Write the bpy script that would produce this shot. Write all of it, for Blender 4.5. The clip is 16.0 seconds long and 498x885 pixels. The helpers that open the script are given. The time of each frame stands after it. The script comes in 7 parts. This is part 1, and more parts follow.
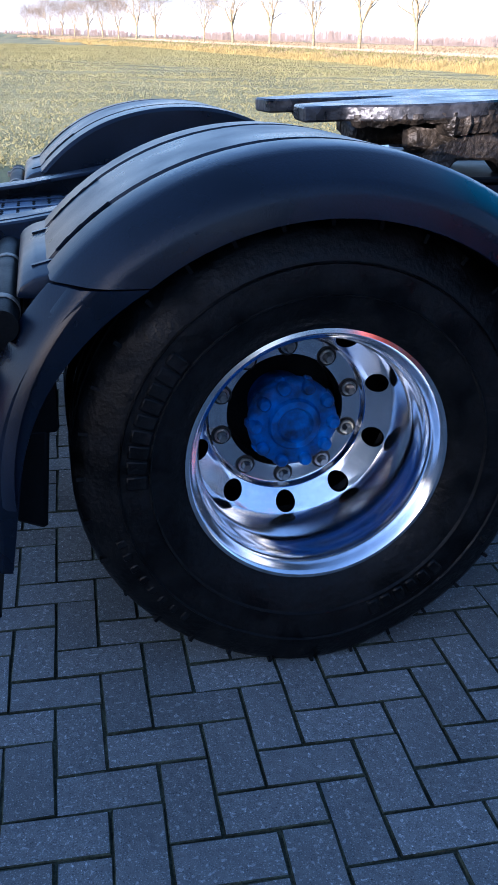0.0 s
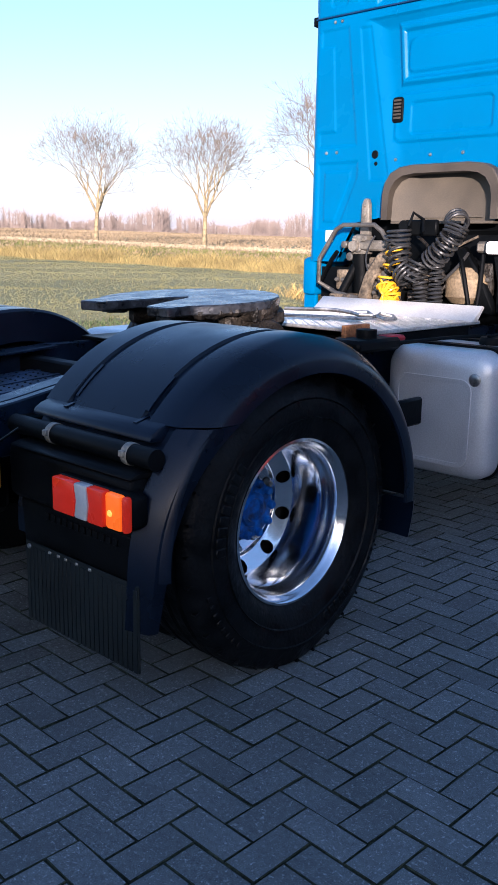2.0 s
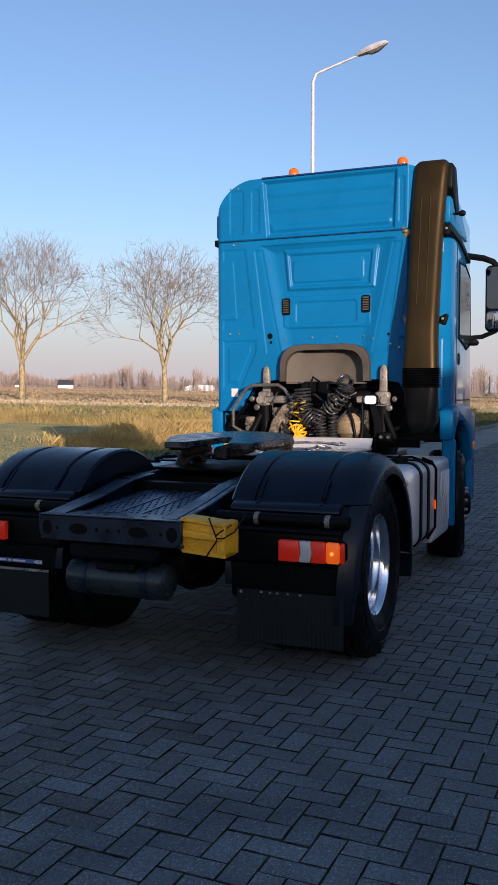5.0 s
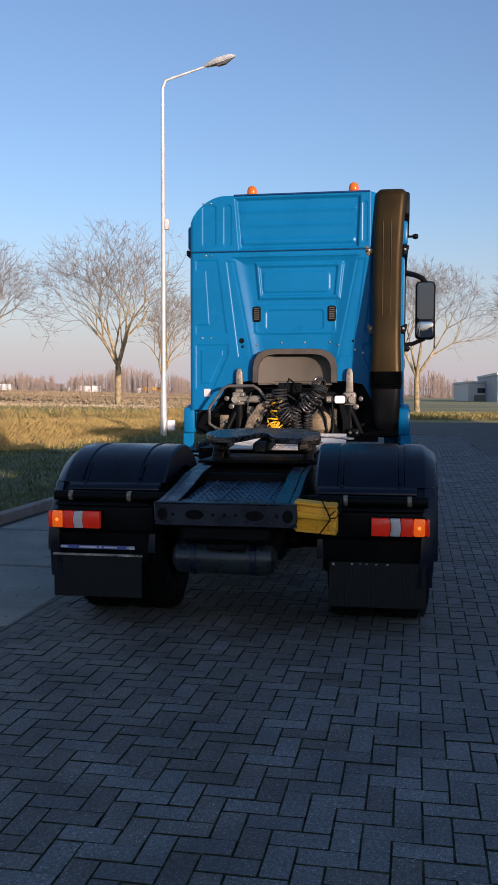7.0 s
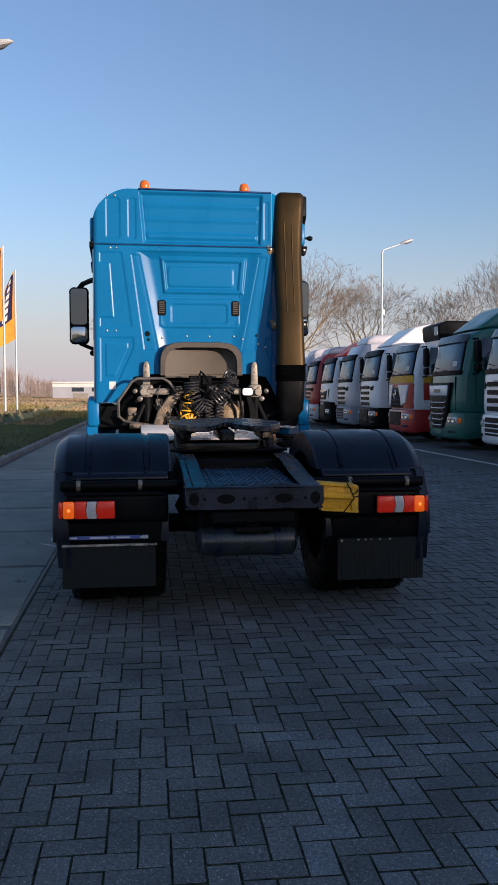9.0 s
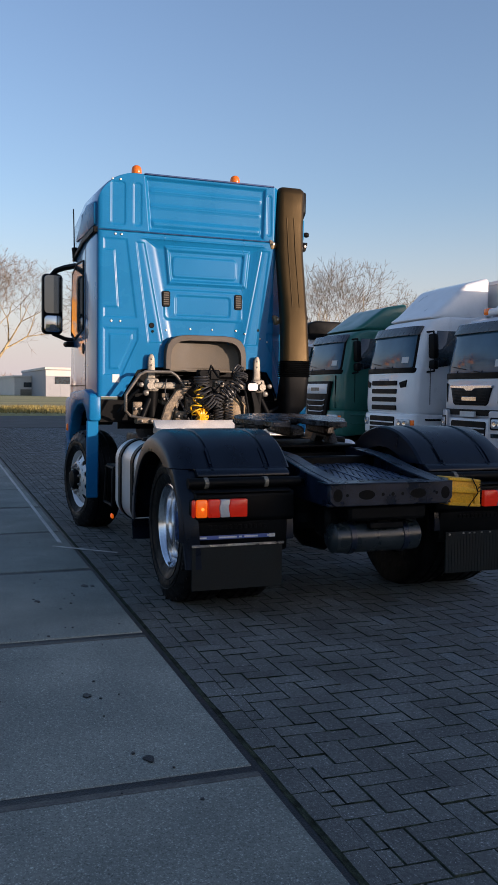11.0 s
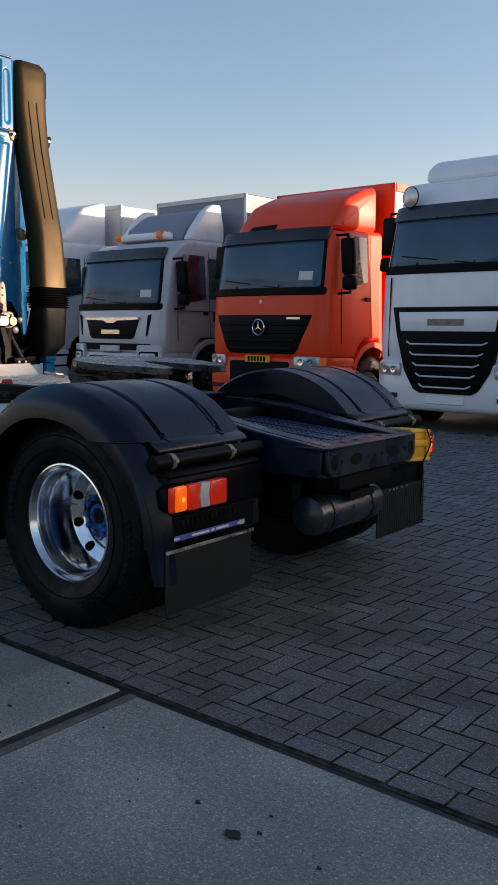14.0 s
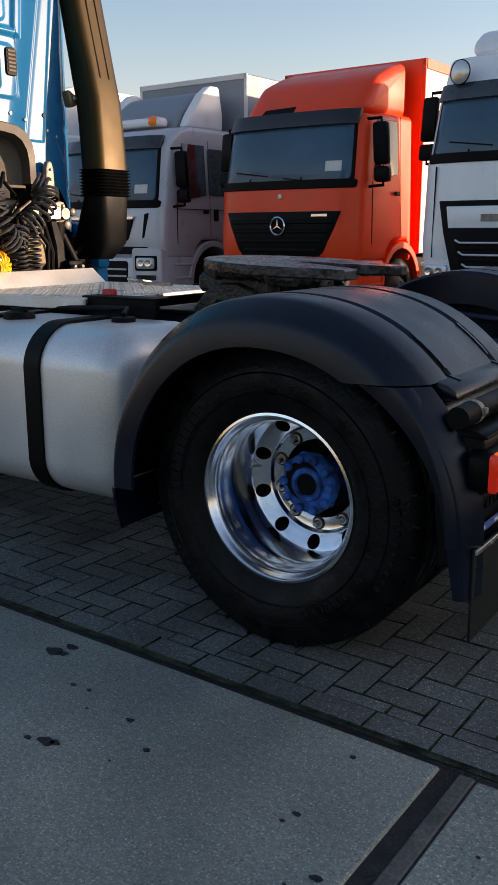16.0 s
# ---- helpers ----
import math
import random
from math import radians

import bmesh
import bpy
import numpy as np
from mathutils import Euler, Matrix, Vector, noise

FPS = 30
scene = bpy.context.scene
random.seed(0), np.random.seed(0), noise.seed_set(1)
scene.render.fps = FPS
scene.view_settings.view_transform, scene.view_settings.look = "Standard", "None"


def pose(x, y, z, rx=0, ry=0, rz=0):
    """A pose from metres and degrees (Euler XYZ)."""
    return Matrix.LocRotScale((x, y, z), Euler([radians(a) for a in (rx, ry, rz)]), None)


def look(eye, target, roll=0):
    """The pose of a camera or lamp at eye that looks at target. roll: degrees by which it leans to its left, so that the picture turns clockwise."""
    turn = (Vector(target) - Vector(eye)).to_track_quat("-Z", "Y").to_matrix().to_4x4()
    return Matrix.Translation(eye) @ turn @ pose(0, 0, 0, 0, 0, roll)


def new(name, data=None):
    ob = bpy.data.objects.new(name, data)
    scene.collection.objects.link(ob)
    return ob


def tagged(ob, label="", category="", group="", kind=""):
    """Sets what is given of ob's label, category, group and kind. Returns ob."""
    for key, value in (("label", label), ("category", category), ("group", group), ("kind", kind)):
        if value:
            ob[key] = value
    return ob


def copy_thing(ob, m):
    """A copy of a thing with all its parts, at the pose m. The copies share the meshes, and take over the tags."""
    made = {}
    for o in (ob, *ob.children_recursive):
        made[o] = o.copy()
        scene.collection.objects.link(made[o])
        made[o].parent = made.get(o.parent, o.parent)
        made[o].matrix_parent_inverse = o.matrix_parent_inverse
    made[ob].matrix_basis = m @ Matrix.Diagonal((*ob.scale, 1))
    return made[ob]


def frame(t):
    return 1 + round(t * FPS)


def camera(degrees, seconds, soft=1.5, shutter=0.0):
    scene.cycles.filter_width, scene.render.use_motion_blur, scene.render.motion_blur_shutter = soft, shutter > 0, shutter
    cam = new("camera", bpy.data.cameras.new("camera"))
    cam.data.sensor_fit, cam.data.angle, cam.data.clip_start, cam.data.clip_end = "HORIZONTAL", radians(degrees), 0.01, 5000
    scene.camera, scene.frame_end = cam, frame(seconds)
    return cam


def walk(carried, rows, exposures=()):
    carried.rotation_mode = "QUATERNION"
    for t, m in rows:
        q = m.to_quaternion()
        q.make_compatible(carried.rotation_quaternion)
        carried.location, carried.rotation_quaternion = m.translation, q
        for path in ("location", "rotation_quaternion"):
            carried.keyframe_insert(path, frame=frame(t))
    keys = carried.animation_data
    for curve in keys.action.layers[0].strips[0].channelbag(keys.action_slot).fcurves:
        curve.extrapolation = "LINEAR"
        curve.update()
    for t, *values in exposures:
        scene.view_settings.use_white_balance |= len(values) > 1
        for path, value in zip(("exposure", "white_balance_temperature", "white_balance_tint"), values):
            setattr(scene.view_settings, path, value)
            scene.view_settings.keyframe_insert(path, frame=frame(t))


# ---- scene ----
cam = camera(31.8, 16.0)
PATH = [
    (0, (-0.559, -2.899, 1.345), (-0.14, -1.116, 0.541), 1.2),
    (0.5, (-0.928, -2.986, 1.369), (-0.266, -1.278, 0.566), 1.1),
    (1, (-1.338, -3.061, 1.433), (-0.339, -1.512, 0.657), 1.3),
    (1.5, (-1.812, -3.149, 1.47), (-0.562, -1.714, 0.854), 1.0),
    (2, (-2.273, -3.123, 1.487), (-0.854, -1.783, 1.046), 0.9),
    (2.5, (-2.778, -3.122, 1.496), (-1.215, -1.908, 1.209), 0.7),
    (3, (-3.24, -3.06, 1.49), (-1.6, -1.939, 1.259), 0.6),
    (3.5, (-3.725, -2.941, 1.498), (-2.02, -1.916, 1.295), 0.4),
    (4, (-4.186, -2.857, 1.535), (-2.423, -1.925, 1.376), 0.2),
    (6.5, (-6.008, -1.396, 1.54), (-4.064, -0.938, 1.431), 0.1),
    (7, (-6.207, -0.986, 1.543), (-4.236, -0.667, 1.433), 0.1),
    (7.5, (-6.434, -0.58, 1.546), (-4.443, -0.433, 1.437), 0.0),
    (8, (-6.527, -0.141, 1.514), (-4.53, -0.165, 1.404), -0.2),
    (10.5, (-6.045, 2.339, 1.454), (-4.14, 1.74, 1.341), 0.6),
    (11, (-5.818, 2.803, 1.439), (-3.954, 2.088, 1.324), 0.7),
    (11.5, (-5.461, 3.142, 1.382), (-3.641, 2.321, 1.275), 0.7),
    (12, (-5.065, 3.455, 1.376), (-3.294, 2.531, 1.27), 0.5),
    (12.5, (-4.68, 3.686, 1.452), (-3.003, 2.605, 1.322), 0.5),
    (13, (-4.255, 3.772, 1.487), (-2.742, 2.48, 1.285), 0.5),
    (13.5, (-3.759, 3.869, 1.475), (-2.42, 2.402, 1.241), 0.4),
    (14, (-3.247, 3.887, 1.45), (-2.031, 2.321, 1.19), 0.4),
    (14.5, (-2.778, 3.872, 1.432), (-1.596, 2.284, 1.15), 0.4),
    (15, (-2.313, 3.856, 1.44), (-1.161, 2.253, 1.119), 0.3),
    (15.5, (-1.871, 3.696, 1.404), (-0.748, 2.086, 1.021), 0.3),
    (16, (-1.499, 3.514, 1.371), (-0.413, 1.901, 0.904), -0.1),
]
EXPOSURES = [(0.0, 2.03, 5400, 24), (1.0, 1.92, 5450, 24), (2.0, 1.46, 5700, 24), (3.5, 0.84, 6050, 24), (7.0, 0.62, 6250, 24), (8.0, 0.62, 6250, 24), (10.5, 0.82, 6600, 24), (12.0, 0.98, 6950, 24), (13.0, 1.0, 7100, 24), (16.0, 1.22, 7950, 24)]
walk(cam, [(t, look(eye, target, roll)) for t, eye, target, roll in PATH], EXPOSURES)

# ---------- world and sun ----------
SUN_AZ, SUN_EL = radians(220.0), radians(7.5)
world = bpy.data.worlds.new("world")
scene.world = world
world.use_nodes = True
wn = world.node_tree.nodes
sky = wn.new("ShaderNodeTexSky")
sky.sky_type = "NISHITA"
sky.sun_disc = False
sky.sun_elevation = SUN_EL
sky.sun_rotation = radians(90.0) - SUN_AZ
sky.air_density, sky.dust_density, sky.ozone_density = 1.0, 1.2, 2.4
# pale haze low over the whole horizon
tcw, sep, rng_z, mixw = wn.new("ShaderNodeTexCoord"), wn.new("ShaderNodeSeparateXYZ"), wn.new("ShaderNodeMapRange"), wn.new("ShaderNodeMix")
mixw.data_type = "RGBA"
rng_z.interpolation_type = "SMOOTHERSTEP"
for i, v in enumerate((-0.06, 0.25, 0.92, 0.0)):
    rng_z.inputs[i + 1].default_value = v
mixw.inputs["B"].default_value = (2.48, 2.37, 2.43, 1)
world.node_tree.links.new(tcw.outputs["Generated"], sep.inputs[0])
world.node_tree.links.new(sep.outputs["Z"], rng_z.inputs[0])
world.node_tree.links.new(rng_z.outputs[0], mixw.inputs["Factor"])
world.node_tree.links.new(sky.outputs[0], mixw.inputs["A"])
world.node_tree.links.new(mixw.outputs["Result"], wn["Background"].inputs[0])
wn["Background"].inputs[1].default_value = 0.15
sun_data = bpy.data.lights.new("sun", "SUN")
sun_data.energy, sun_data.angle, sun_data.color = 3.6, radians(0.53), (1.0, 0.84, 0.66)
sun = new("sun", sun_data)
sun_dir = Vector((math.cos(SUN_AZ) * math.cos(SUN_EL), math.sin(SUN_AZ) * math.cos(SUN_EL), math.sin(SUN_EL)))
sun.matrix_world = look(sun_dir * 50, (0, 0, 0))


# ---------- materials ----------
def mat(name, col, rough=0.5, metal=0.0, var=0.12, scale=6.0, fine=90.0, bump=0.08, coat=0.0, rvar=0.1, spec=0.5, stretch=None, island=0.0, objrand=0.0, second=None, depth=0.01, fac_lo=0.35, fac_hi=0.65, speck=0.0, grit=330.0, fleck=0.0):
    """A surface with a coarse and a fine variation; second: a colour of stains; island, objrand: variation piece by piece."""
    m = bpy.data.materials.new(name)
    m.use_nodes = True
    nt, n = m.node_tree, m.node_tree.nodes
    b = n["Principled BSDF"]
    tc = n.new("ShaderNodeTexCoord")
    mp = n.new("ShaderNodeMapping")
    nt.links.new(tc.outputs["Object"], mp.inputs[0])
    if stretch:
        mp.inputs["Scale"].default_value = stretch
    co = mp.outputs[0]
    if objrand:
        oi, sc, ad = n.new("ShaderNodeObjectInfo"), n.new("ShaderNodeVectorMath"), n.new("ShaderNodeVectorMath")
        sc.operation, ad.operation = "SCALE", "ADD"
        sc.inputs[0].default_value, ad.inputs[1].default_value = (31.0, 17.0, 5.0), (0, 0, 0)
        nt.links.new(oi.outputs["Random"], sc.inputs["Scale"])
        nt.links.new(co, ad.inputs[0]), nt.links.new(sc.outputs[0], ad.inputs[1])
        co = ad.outputs[0]
    n1, n2 = n.new("ShaderNodeTexNoise"), n.new("ShaderNodeTexNoise")
    for node, s, d in ((n1, scale, 5.0), (n2, fine, 3.0)):
        nt.links.new(co, node.inputs["Vector"])
        node.inputs["Scale"].default_value, node.inputs["Detail"].default_value = s, d
    lo, hi = [max(0.0, c * (1 - var)) for c in col], [min(1.0, c * (1 + var)) for c in col]
    if second:
        lo = list(second)
    ramp = n.new("ShaderNodeValToRGB")
    ramp.color_ramp.elements[0].position, ramp.color_ramp.elements[1].position = fac_lo, fac_hi
    ramp.color_ramp.elements[0].color, ramp.color_ramp.elements[1].color = (*lo, 1), (*hi, 1)
    nt.links.new(n1.outputs[0], ramp.inputs[0])
    out = ramp.outputs[0]
    fm = n.new("ShaderNodeMapRange")
    fm.inputs["From Min"].default_value, fm.inputs["From Max"].default_value = 0.3, 0.7
    fm.inputs["To Min"].default_value, fm.inputs["To Max"].default_value = 1 - var, 1 + var
    nt.links.new(n2.outputs[0], fm.inputs[0])
    val = fm.outputs[0]
    for amount, kind in ((island, "ShaderNodeNewGeometry"), (objrand, "ShaderNodeObjectInfo")):
        if amount:
            g = n.new(kind)
            r = n.new("ShaderNodeMapRange")
            r.inputs["To Min"].default_value, r.inputs["To Max"].default_value = 1 - amount, 1 + amount
            nt.links.new(g.outputs["Random Per Island" if island and kind == "ShaderNodeNewGeometry" else "Random"], r.inputs[0])
            mm = n.new("ShaderNodeMath")
            mm.operation = "MULTIPLY"
            nt.links.new(val, mm.inputs[0]), nt.links.new(r.outputs[0], mm.inputs[1])
            val = mm.outputs[0]
    if speck:
        n3 = n.new("ShaderNodeTexNoise")
        nt.links.new(co, n3.inputs["Vector"])
        n3.inputs["Scale"].default_value, n3.inputs["Detail"].default_value = grit, 1.0
        for f0, f1, t1 in ((0.60, 0.74, 1 + speck * 1.6), (0.40, 0.26, 1 - speck * 0.75)):
            r = n.new("ShaderNodeMapRange")
            for i, v in enumerate((f0, f1, 1.0, t1)):
                r.inputs[i + 1].default_value = v
            mm = n.new("ShaderNodeMath")
            mm.operation = "MULTIPLY"
            nt.links.new(n3.outputs[0], r.inputs[0])
            nt.links.new(val, mm.inputs[0]), nt.links.new(r.outputs[0], mm.inputs[1])
            val = mm.outputs[0]
    if fleck:
        n4, r, mm = n.new("ShaderNodeTexNoise"), n.new("ShaderNodeMapRange"), n.new("ShaderNodeMath")
        nt.links.new(co, n4.inputs["Vector"])
        n4.inputs["Scale"].default_value, n4.inputs["Detail"].default_value = 115.0, 0.0
        for i, v in enumerate((0.69, 0.75, 1.0, 1 + fleck)):
            r.inputs[i + 1].default_value = v
        mm.operation = "MULTIPLY"
        nt.links.new(n4.outputs[0], r.inputs[0])
        nt.links.new(val, mm.inputs[0]), nt.links.new(r.outputs[0], mm.inputs[1])
        val = mm.outputs[0]
    vm = n.new("ShaderNodeVectorMath")
    vm.operation = "SCALE"
    nt.links.new(out, vm.inputs[0]), nt.links.new(val, vm.inputs["Scale"])
    nt.links.new(vm.outputs[0], b.inputs["Base Color"])
    rm = n.new("ShaderNodeMapRange")
    rm.inputs["From Min"].default_value, rm.inputs["From Max"].default_value = 0.3, 0.7
    rm.inputs["To Min"].default_value, rm.inputs["To Max"].default_value = max(0.02, rough - rvar), min(1.0, rough + rvar)
    nt.links.new(n1.outputs[0], rm.inputs[0])
    nt.links.new(rm.outputs[0], b.inputs["Roughness"])
    b.inputs["Metallic"].default_value = metal
    b.inputs["Specular IOR Level"].default_value = spec
    b.inputs["Coat Weight"].default_value = coat
    b.inputs["Coat Roughness"].default_value = 0.06
    if bump:
        bp = n.new("ShaderNodeBump")
        bp.inputs["Strength"].default_value, bp.inputs["Distance"].default_value = bump, depth
        nt.links.new(n2.outputs[0], bp.inputs["Height"])
        nt.links.new(bp.outputs[0], b.inputs["Normal"])
    return m


def glow(name, col, strength, base=None):
    m = mat(name, base or col, 0.25, 0, 0.05, bump=0)
    b = m.node_tree.nodes["Principled BSDF"]
    b.inputs["Emission Color"].default_value = (*col, 1)
    b.inputs["Emission Strength"].default_value = strength
    return m


def glass(name, tint, rough=0.03):
    m = mat(name, tint, rough, 0, 0.05, bump=0, rvar=0.01)
    b = m.node_tree.nodes["Principled BSDF"]
    b.inputs["Transmission Weight"].default_value = 0.55
    b.inputs["IOR"].default_value = 1.5
    return m


BLUE = mat("blue_paint", (0.0003, 0.136, 0.318), 0.28, 0, 0.05, 2.0, 300, 0.01, coat=0.0, rvar=0.05, spec=0.13)
BLUESIDE = mat("clean_blue_paint", (0.0003, 0.120, 0.290), 0.30, 0, 0.05, 2.0, 300, 0.01, coat=0.9, rvar=0.05, spec=0.35)
BLACK = mat("black_plastic", (0.0026, 0.0032, 0.0038), 0.5, 0, 0.3, 5, 160, 0.10, rvar=0.12, spec=0.10)
FENDER = mat("fender_plastic", (0.0020, 0.0058, 0.0150), 0.32, 0, 0.3, 4, 220, 0.05, rvar=0.10, spec=0.31)
FRAME = mat("frame_paint", (0.0024, 0.0085, 0.0220), 0.32, 0, 0.4, 7, 120, 0.12, rvar=0.14)
FLAP = mat("flap_rubber", (0.0045, 0.0080, 0.0088), 0.6, 0, 0.3, 5, 120, 0.1, spec=0.25)
RUBBER = mat("tyre_rubber", (0.0026, 0.0032, 0.0038), 0.52, 0, 0.6, 14, 70, 0.3, rvar=0.24, spec=0.17)
CHROME = mat("polished_aluminium", (0.78, 0.80, 0.83), 0.16, 1.0, 0.08, 5, 60, 0.0, rvar=0.05)
ALU = mat("brushed_aluminium", (0.62, 0.63, 0.64), 0.38, 0.45, 0.10, 2, 140, 0.05, rvar=0.08)
TREAD = mat("tread_plate", (0.66, 0.64, 0.60), 0.40, 0.7, 0.15, 6, 60, 0.3, rvar=0.15)
HUBBLUE = mat("hub_blue", (0.003, 0.080, 0.30), 0.55, 0, 0.4, 14, 40, 0.25, second=(0.003, 0.012, 0.045), fac_lo=0.33, fac_hi=0.6, spec=0.3)
GREASE = mat("greasy_steel", (0.050, 0.053, 0.060), 0.27, 0.45, 0.5, 9, 50, 0.35, rvar=0.15, second=(0.008, 0.009, 0.011))
STEEL = mat("bare_steel", (0.42, 0.40, 0.37), 0.38, 0.9, 0.25, 10, 80, 0.15, rvar=0.15)
GREYMETAL = mat("grey_casting", (0.24, 0.215, 0.175), 0.5, 0.4, 0.25, 9, 80, 0.2)
DIRTY = mat("oily_brown_metal", (0.026, 0.021, 0.016), 0.48, 0.2, 0.6, 12, 55, 0.6, second=(0.005, 0.0045, 0.004), depth=0.02)
DUSTY = mat("dusty_brown_metal", (0.17, 0.13, 0.085), 0.6, 0.1, 0.45, 11, 60, 0.4, second=(0.045, 0.036, 0.026))
TUBE = mat("tube_metal", (0.13, 0.12, 0.105), 0.42, 0.4, 0.25, 9, 80, 0.1)
RUST = mat("rusty_steel", (0.25, 0.11, 0.045), 0.75, 0.2, 0.4, 12, 80, 0.3)
TRIM = mat("dark_grey_trim", (0.060, 0.049, 0.037), 0.6, 0, 0.15, 6, 240, 0.15)
PIPE = mat("intake_plastic", (0.016, 0.0110, 0.0050), 0.45, 0, 0.2, 3, 200, 0.1, rvar=0.08, spec=0.36)
PIPE.node_tree.nodes["Principled BSDF"].inputs["Specular Tint"].default_value = (1.0, 0.70, 0.36, 1)
YELLOW = mat("yellow_plastic", (0.72, 0.36, 0.012), 0.5, 0, 0.15, 7, 90, 0.1)
COILBLK = mat("coil_black", (0.03, 0.03, 0.03), 0.35, 0, 0.2, 10, 80, 0.05)
COILYEL = mat("coil_yellow", (0.75, 0.40, 0.01), 0.35, 0, 0.15, 10, 80, 0.05)
RED_L = glow("red_lens", (1.0, 0.045, 0.010), 0.09, (0.36, 0.010, 0.005))
AMB_L = glow("amber_lens", (1.0, 0.15, 0.007), 0.26, (0.78, 0.13, 0.007))
WHITE_L = mat("white_lens", (0.45, 0.46, 0.46), 0.2, 0, 0.05, bump=0)
AMBER = glow("amber_beacon", (1.0, 0.22, 0.01), 0.06, (0.58, 0.12, 0.008))
LAMPWHITE = glow("work_lamp_glass", (1.0, 0.86, 0.74), 0.32, (0.62, 0.58, 0.55))
WHITE = mat("white_paint", (0.83, 0.83, 0.83), 0.35, 0, 0.05, 2, 120, 0.02, coat=0.4)
SILVER = mat("silver_paint", (0.50, 0.50, 0.53), 0.35, 0.12, 0.05, 2, 200, 0.02, coat=0.5)
ORANGE = mat("orange_red_paint", (0.92, 0.060, 0.009), 0.42, 0, 0.06, 2, 120, 0.02, coat=0.15, spec=0.3)
RED2 = mat("red_paint", (0.42, 0.02, 0.015), 0.4, 0, 0.06, 2, 120, 0.02, coat=0.4)
GREEN = mat("green_paint", (0.008, 0.13, 0.10), 0.38, 0, 0.06, 2, 120, 0.02, coat=0.4)
GREYBOX = mat("grey_box_panel", (0.22, 0.25, 0.29), 0.5, 0, 0.06, 2, 90, 0.02)
WHITEBOX = mat("white_box_panel", (0.70, 0.69, 0.67), 0.5, 0, 0.05, 2, 90, 0.02)
GLASSD = mat("dark_glass", (0.020, 0.036, 0.045), 0.06, 0, 0.3, 2.2, 40, 0.0, rvar=0.03, spec=0.9, second=(0.008, 0.012, 0.016))
# blue base stands for the sky these windscreens would reflect
SCREEN = mat("sky_toned_windscreen", (0.034, 0.092, 0.145), 0.06, 0, 0.12, 0.8, 3, 0.0, rvar=0.02, spec=0.30)
# mirror tints carry the reflection: dark yard above, brighter in the convex glass
MIRROR = mat("mirror_glass", (0.10, 0.105, 0.115), 0.03, 1.0, 0.02, bump=0, rvar=0.01)
WIDEGLASS = mat("convex_mirror_glass", (0.50, 0.51, 0.53), 0.03, 1.0, 0.02, bump=0, rvar=0.01)
LAMPGLASS = mat("lamp_glass", (0.45, 0.47, 0.5), 0.1, 0.3, 0.1, 12, 60, 0.0)
PLATEY = mat("yellow_plate", (0.75, 0.42, 0.02), 0.4, 0, 0.05, bump=0)
STICKER = mat("paper_label", (0.6, 0.6, 0.58), 0.6, 0, 0.08, bump=0)
BLUELBL = mat("blue_label", (0.07, 0.11, 0.33), 0.4, 0, 0.08, bump=0)
WHITELINE = mat("worn_white_line", (0.42, 0.42, 0.40), 0.8, 0, 0.3, 14, 120, 0.2)
BRICK = mat("paving_brick", (0.112, 0.128, 0.134), 0.82, 0, 0.26, 2.2, 60, 0.45, rvar=0.1, island=0.15, depth=0.007, speck=0.9, spec=0.28, fleck=1.1)
BRICKO = mat("paving_brick_near", (0.112, 0.128, 0.134), 0.82, 0, 0.15, 2.2, 60, 0.45, rvar=0.1, objrand=0.09, depth=0.007, speck=0.8, spec=0.28, fleck=0.9)
BRICKB = mat("brown_paving_brick", (0.096, 0.103, 0.101), 0.82, 0, 0.26, 2.2, 60, 0.45, rvar=0.1, island=0.17, depth=0.007, speck=0.9, spec=0.28, fleck=1.3)
JOINT = mat("mossy_joint_sand", (0.034, 0.042, 0.029), 0.95, 0, 0.5, 14, 180, 0.5, second=(0.011, 0.013, 0.009), spec=0.1)
SLAB = mat("weathered_concrete", (0.200, 0.217, 0.196), 0.85, 0, 0.16, 2.2, 60, 0.40, second=(0.138, 0.156, 0.144), depth=0.007, objrand=0.10, speck=0.65, grit=150, spec=0.25, fleck=0.35, fac_lo=0.28, fac_hi=0.72)
TAR = mat("black_tar_joint", (0.012, 0.012, 0.013), 0.55, 0, 0.4, 20, 120, 0.5)
KERB = mat("kerb_concrete", (0.17, 0.165, 0.155), 0.85, 0, 0.2, 4, 120, 0.4, objrand=0.12)
ASPHALT = mat("yard_paving_far", (0.086, 0.092, 0.092), 0.85, 0, 0.25, 0.8, 30, 0.3, spec=0.25)
GRASS = mat("field_grass", (0.32, 0.275, 0.110), 0.95, 0, 0.2, 0.10, 2.5, 0.35, second=(0.25, 0.235, 0.090), depth=0.03)
BLADES = mat("grass_blades", (0.075, 0.105, 0.036), 0.9, 0, 0.3, 0.7, 30, 0.0, island=0.35)
STRAW = mat("dry_straw", (0.39, 0.275, 0.095), 0.9, 0, 0.25, 0.8, 12, 0.0, island=0.25)
BARK = mat("bark", (0.30, 0.235, 0.130), 0.9, 0, 0.4, 3, 25, 0.6, depth=0.03)
TWIG = mat("bare_twigs", (0.19, 0.145, 0.105), 0.9, 0, 0.3, 2, 20, 0.0)
# bare wood paled, its colour standing in for distance haze
FARWOOD = mat("far_hazed_wood", (0.25, 0.195, 0.165), 1.0, 0, 0.15, 0.05, 2, 0.0, island=0.15)
GALV = mat("galvanised_pole", (0.55, 0.55, 0.53), 0.45, 0.3, 0.1, 4, 90, 0.05)
FLAGO = mat("orange_flag_cloth", (0.80, 0.33, 0.03), 0.8, 0, 0.1, 3, 200, 0.05)
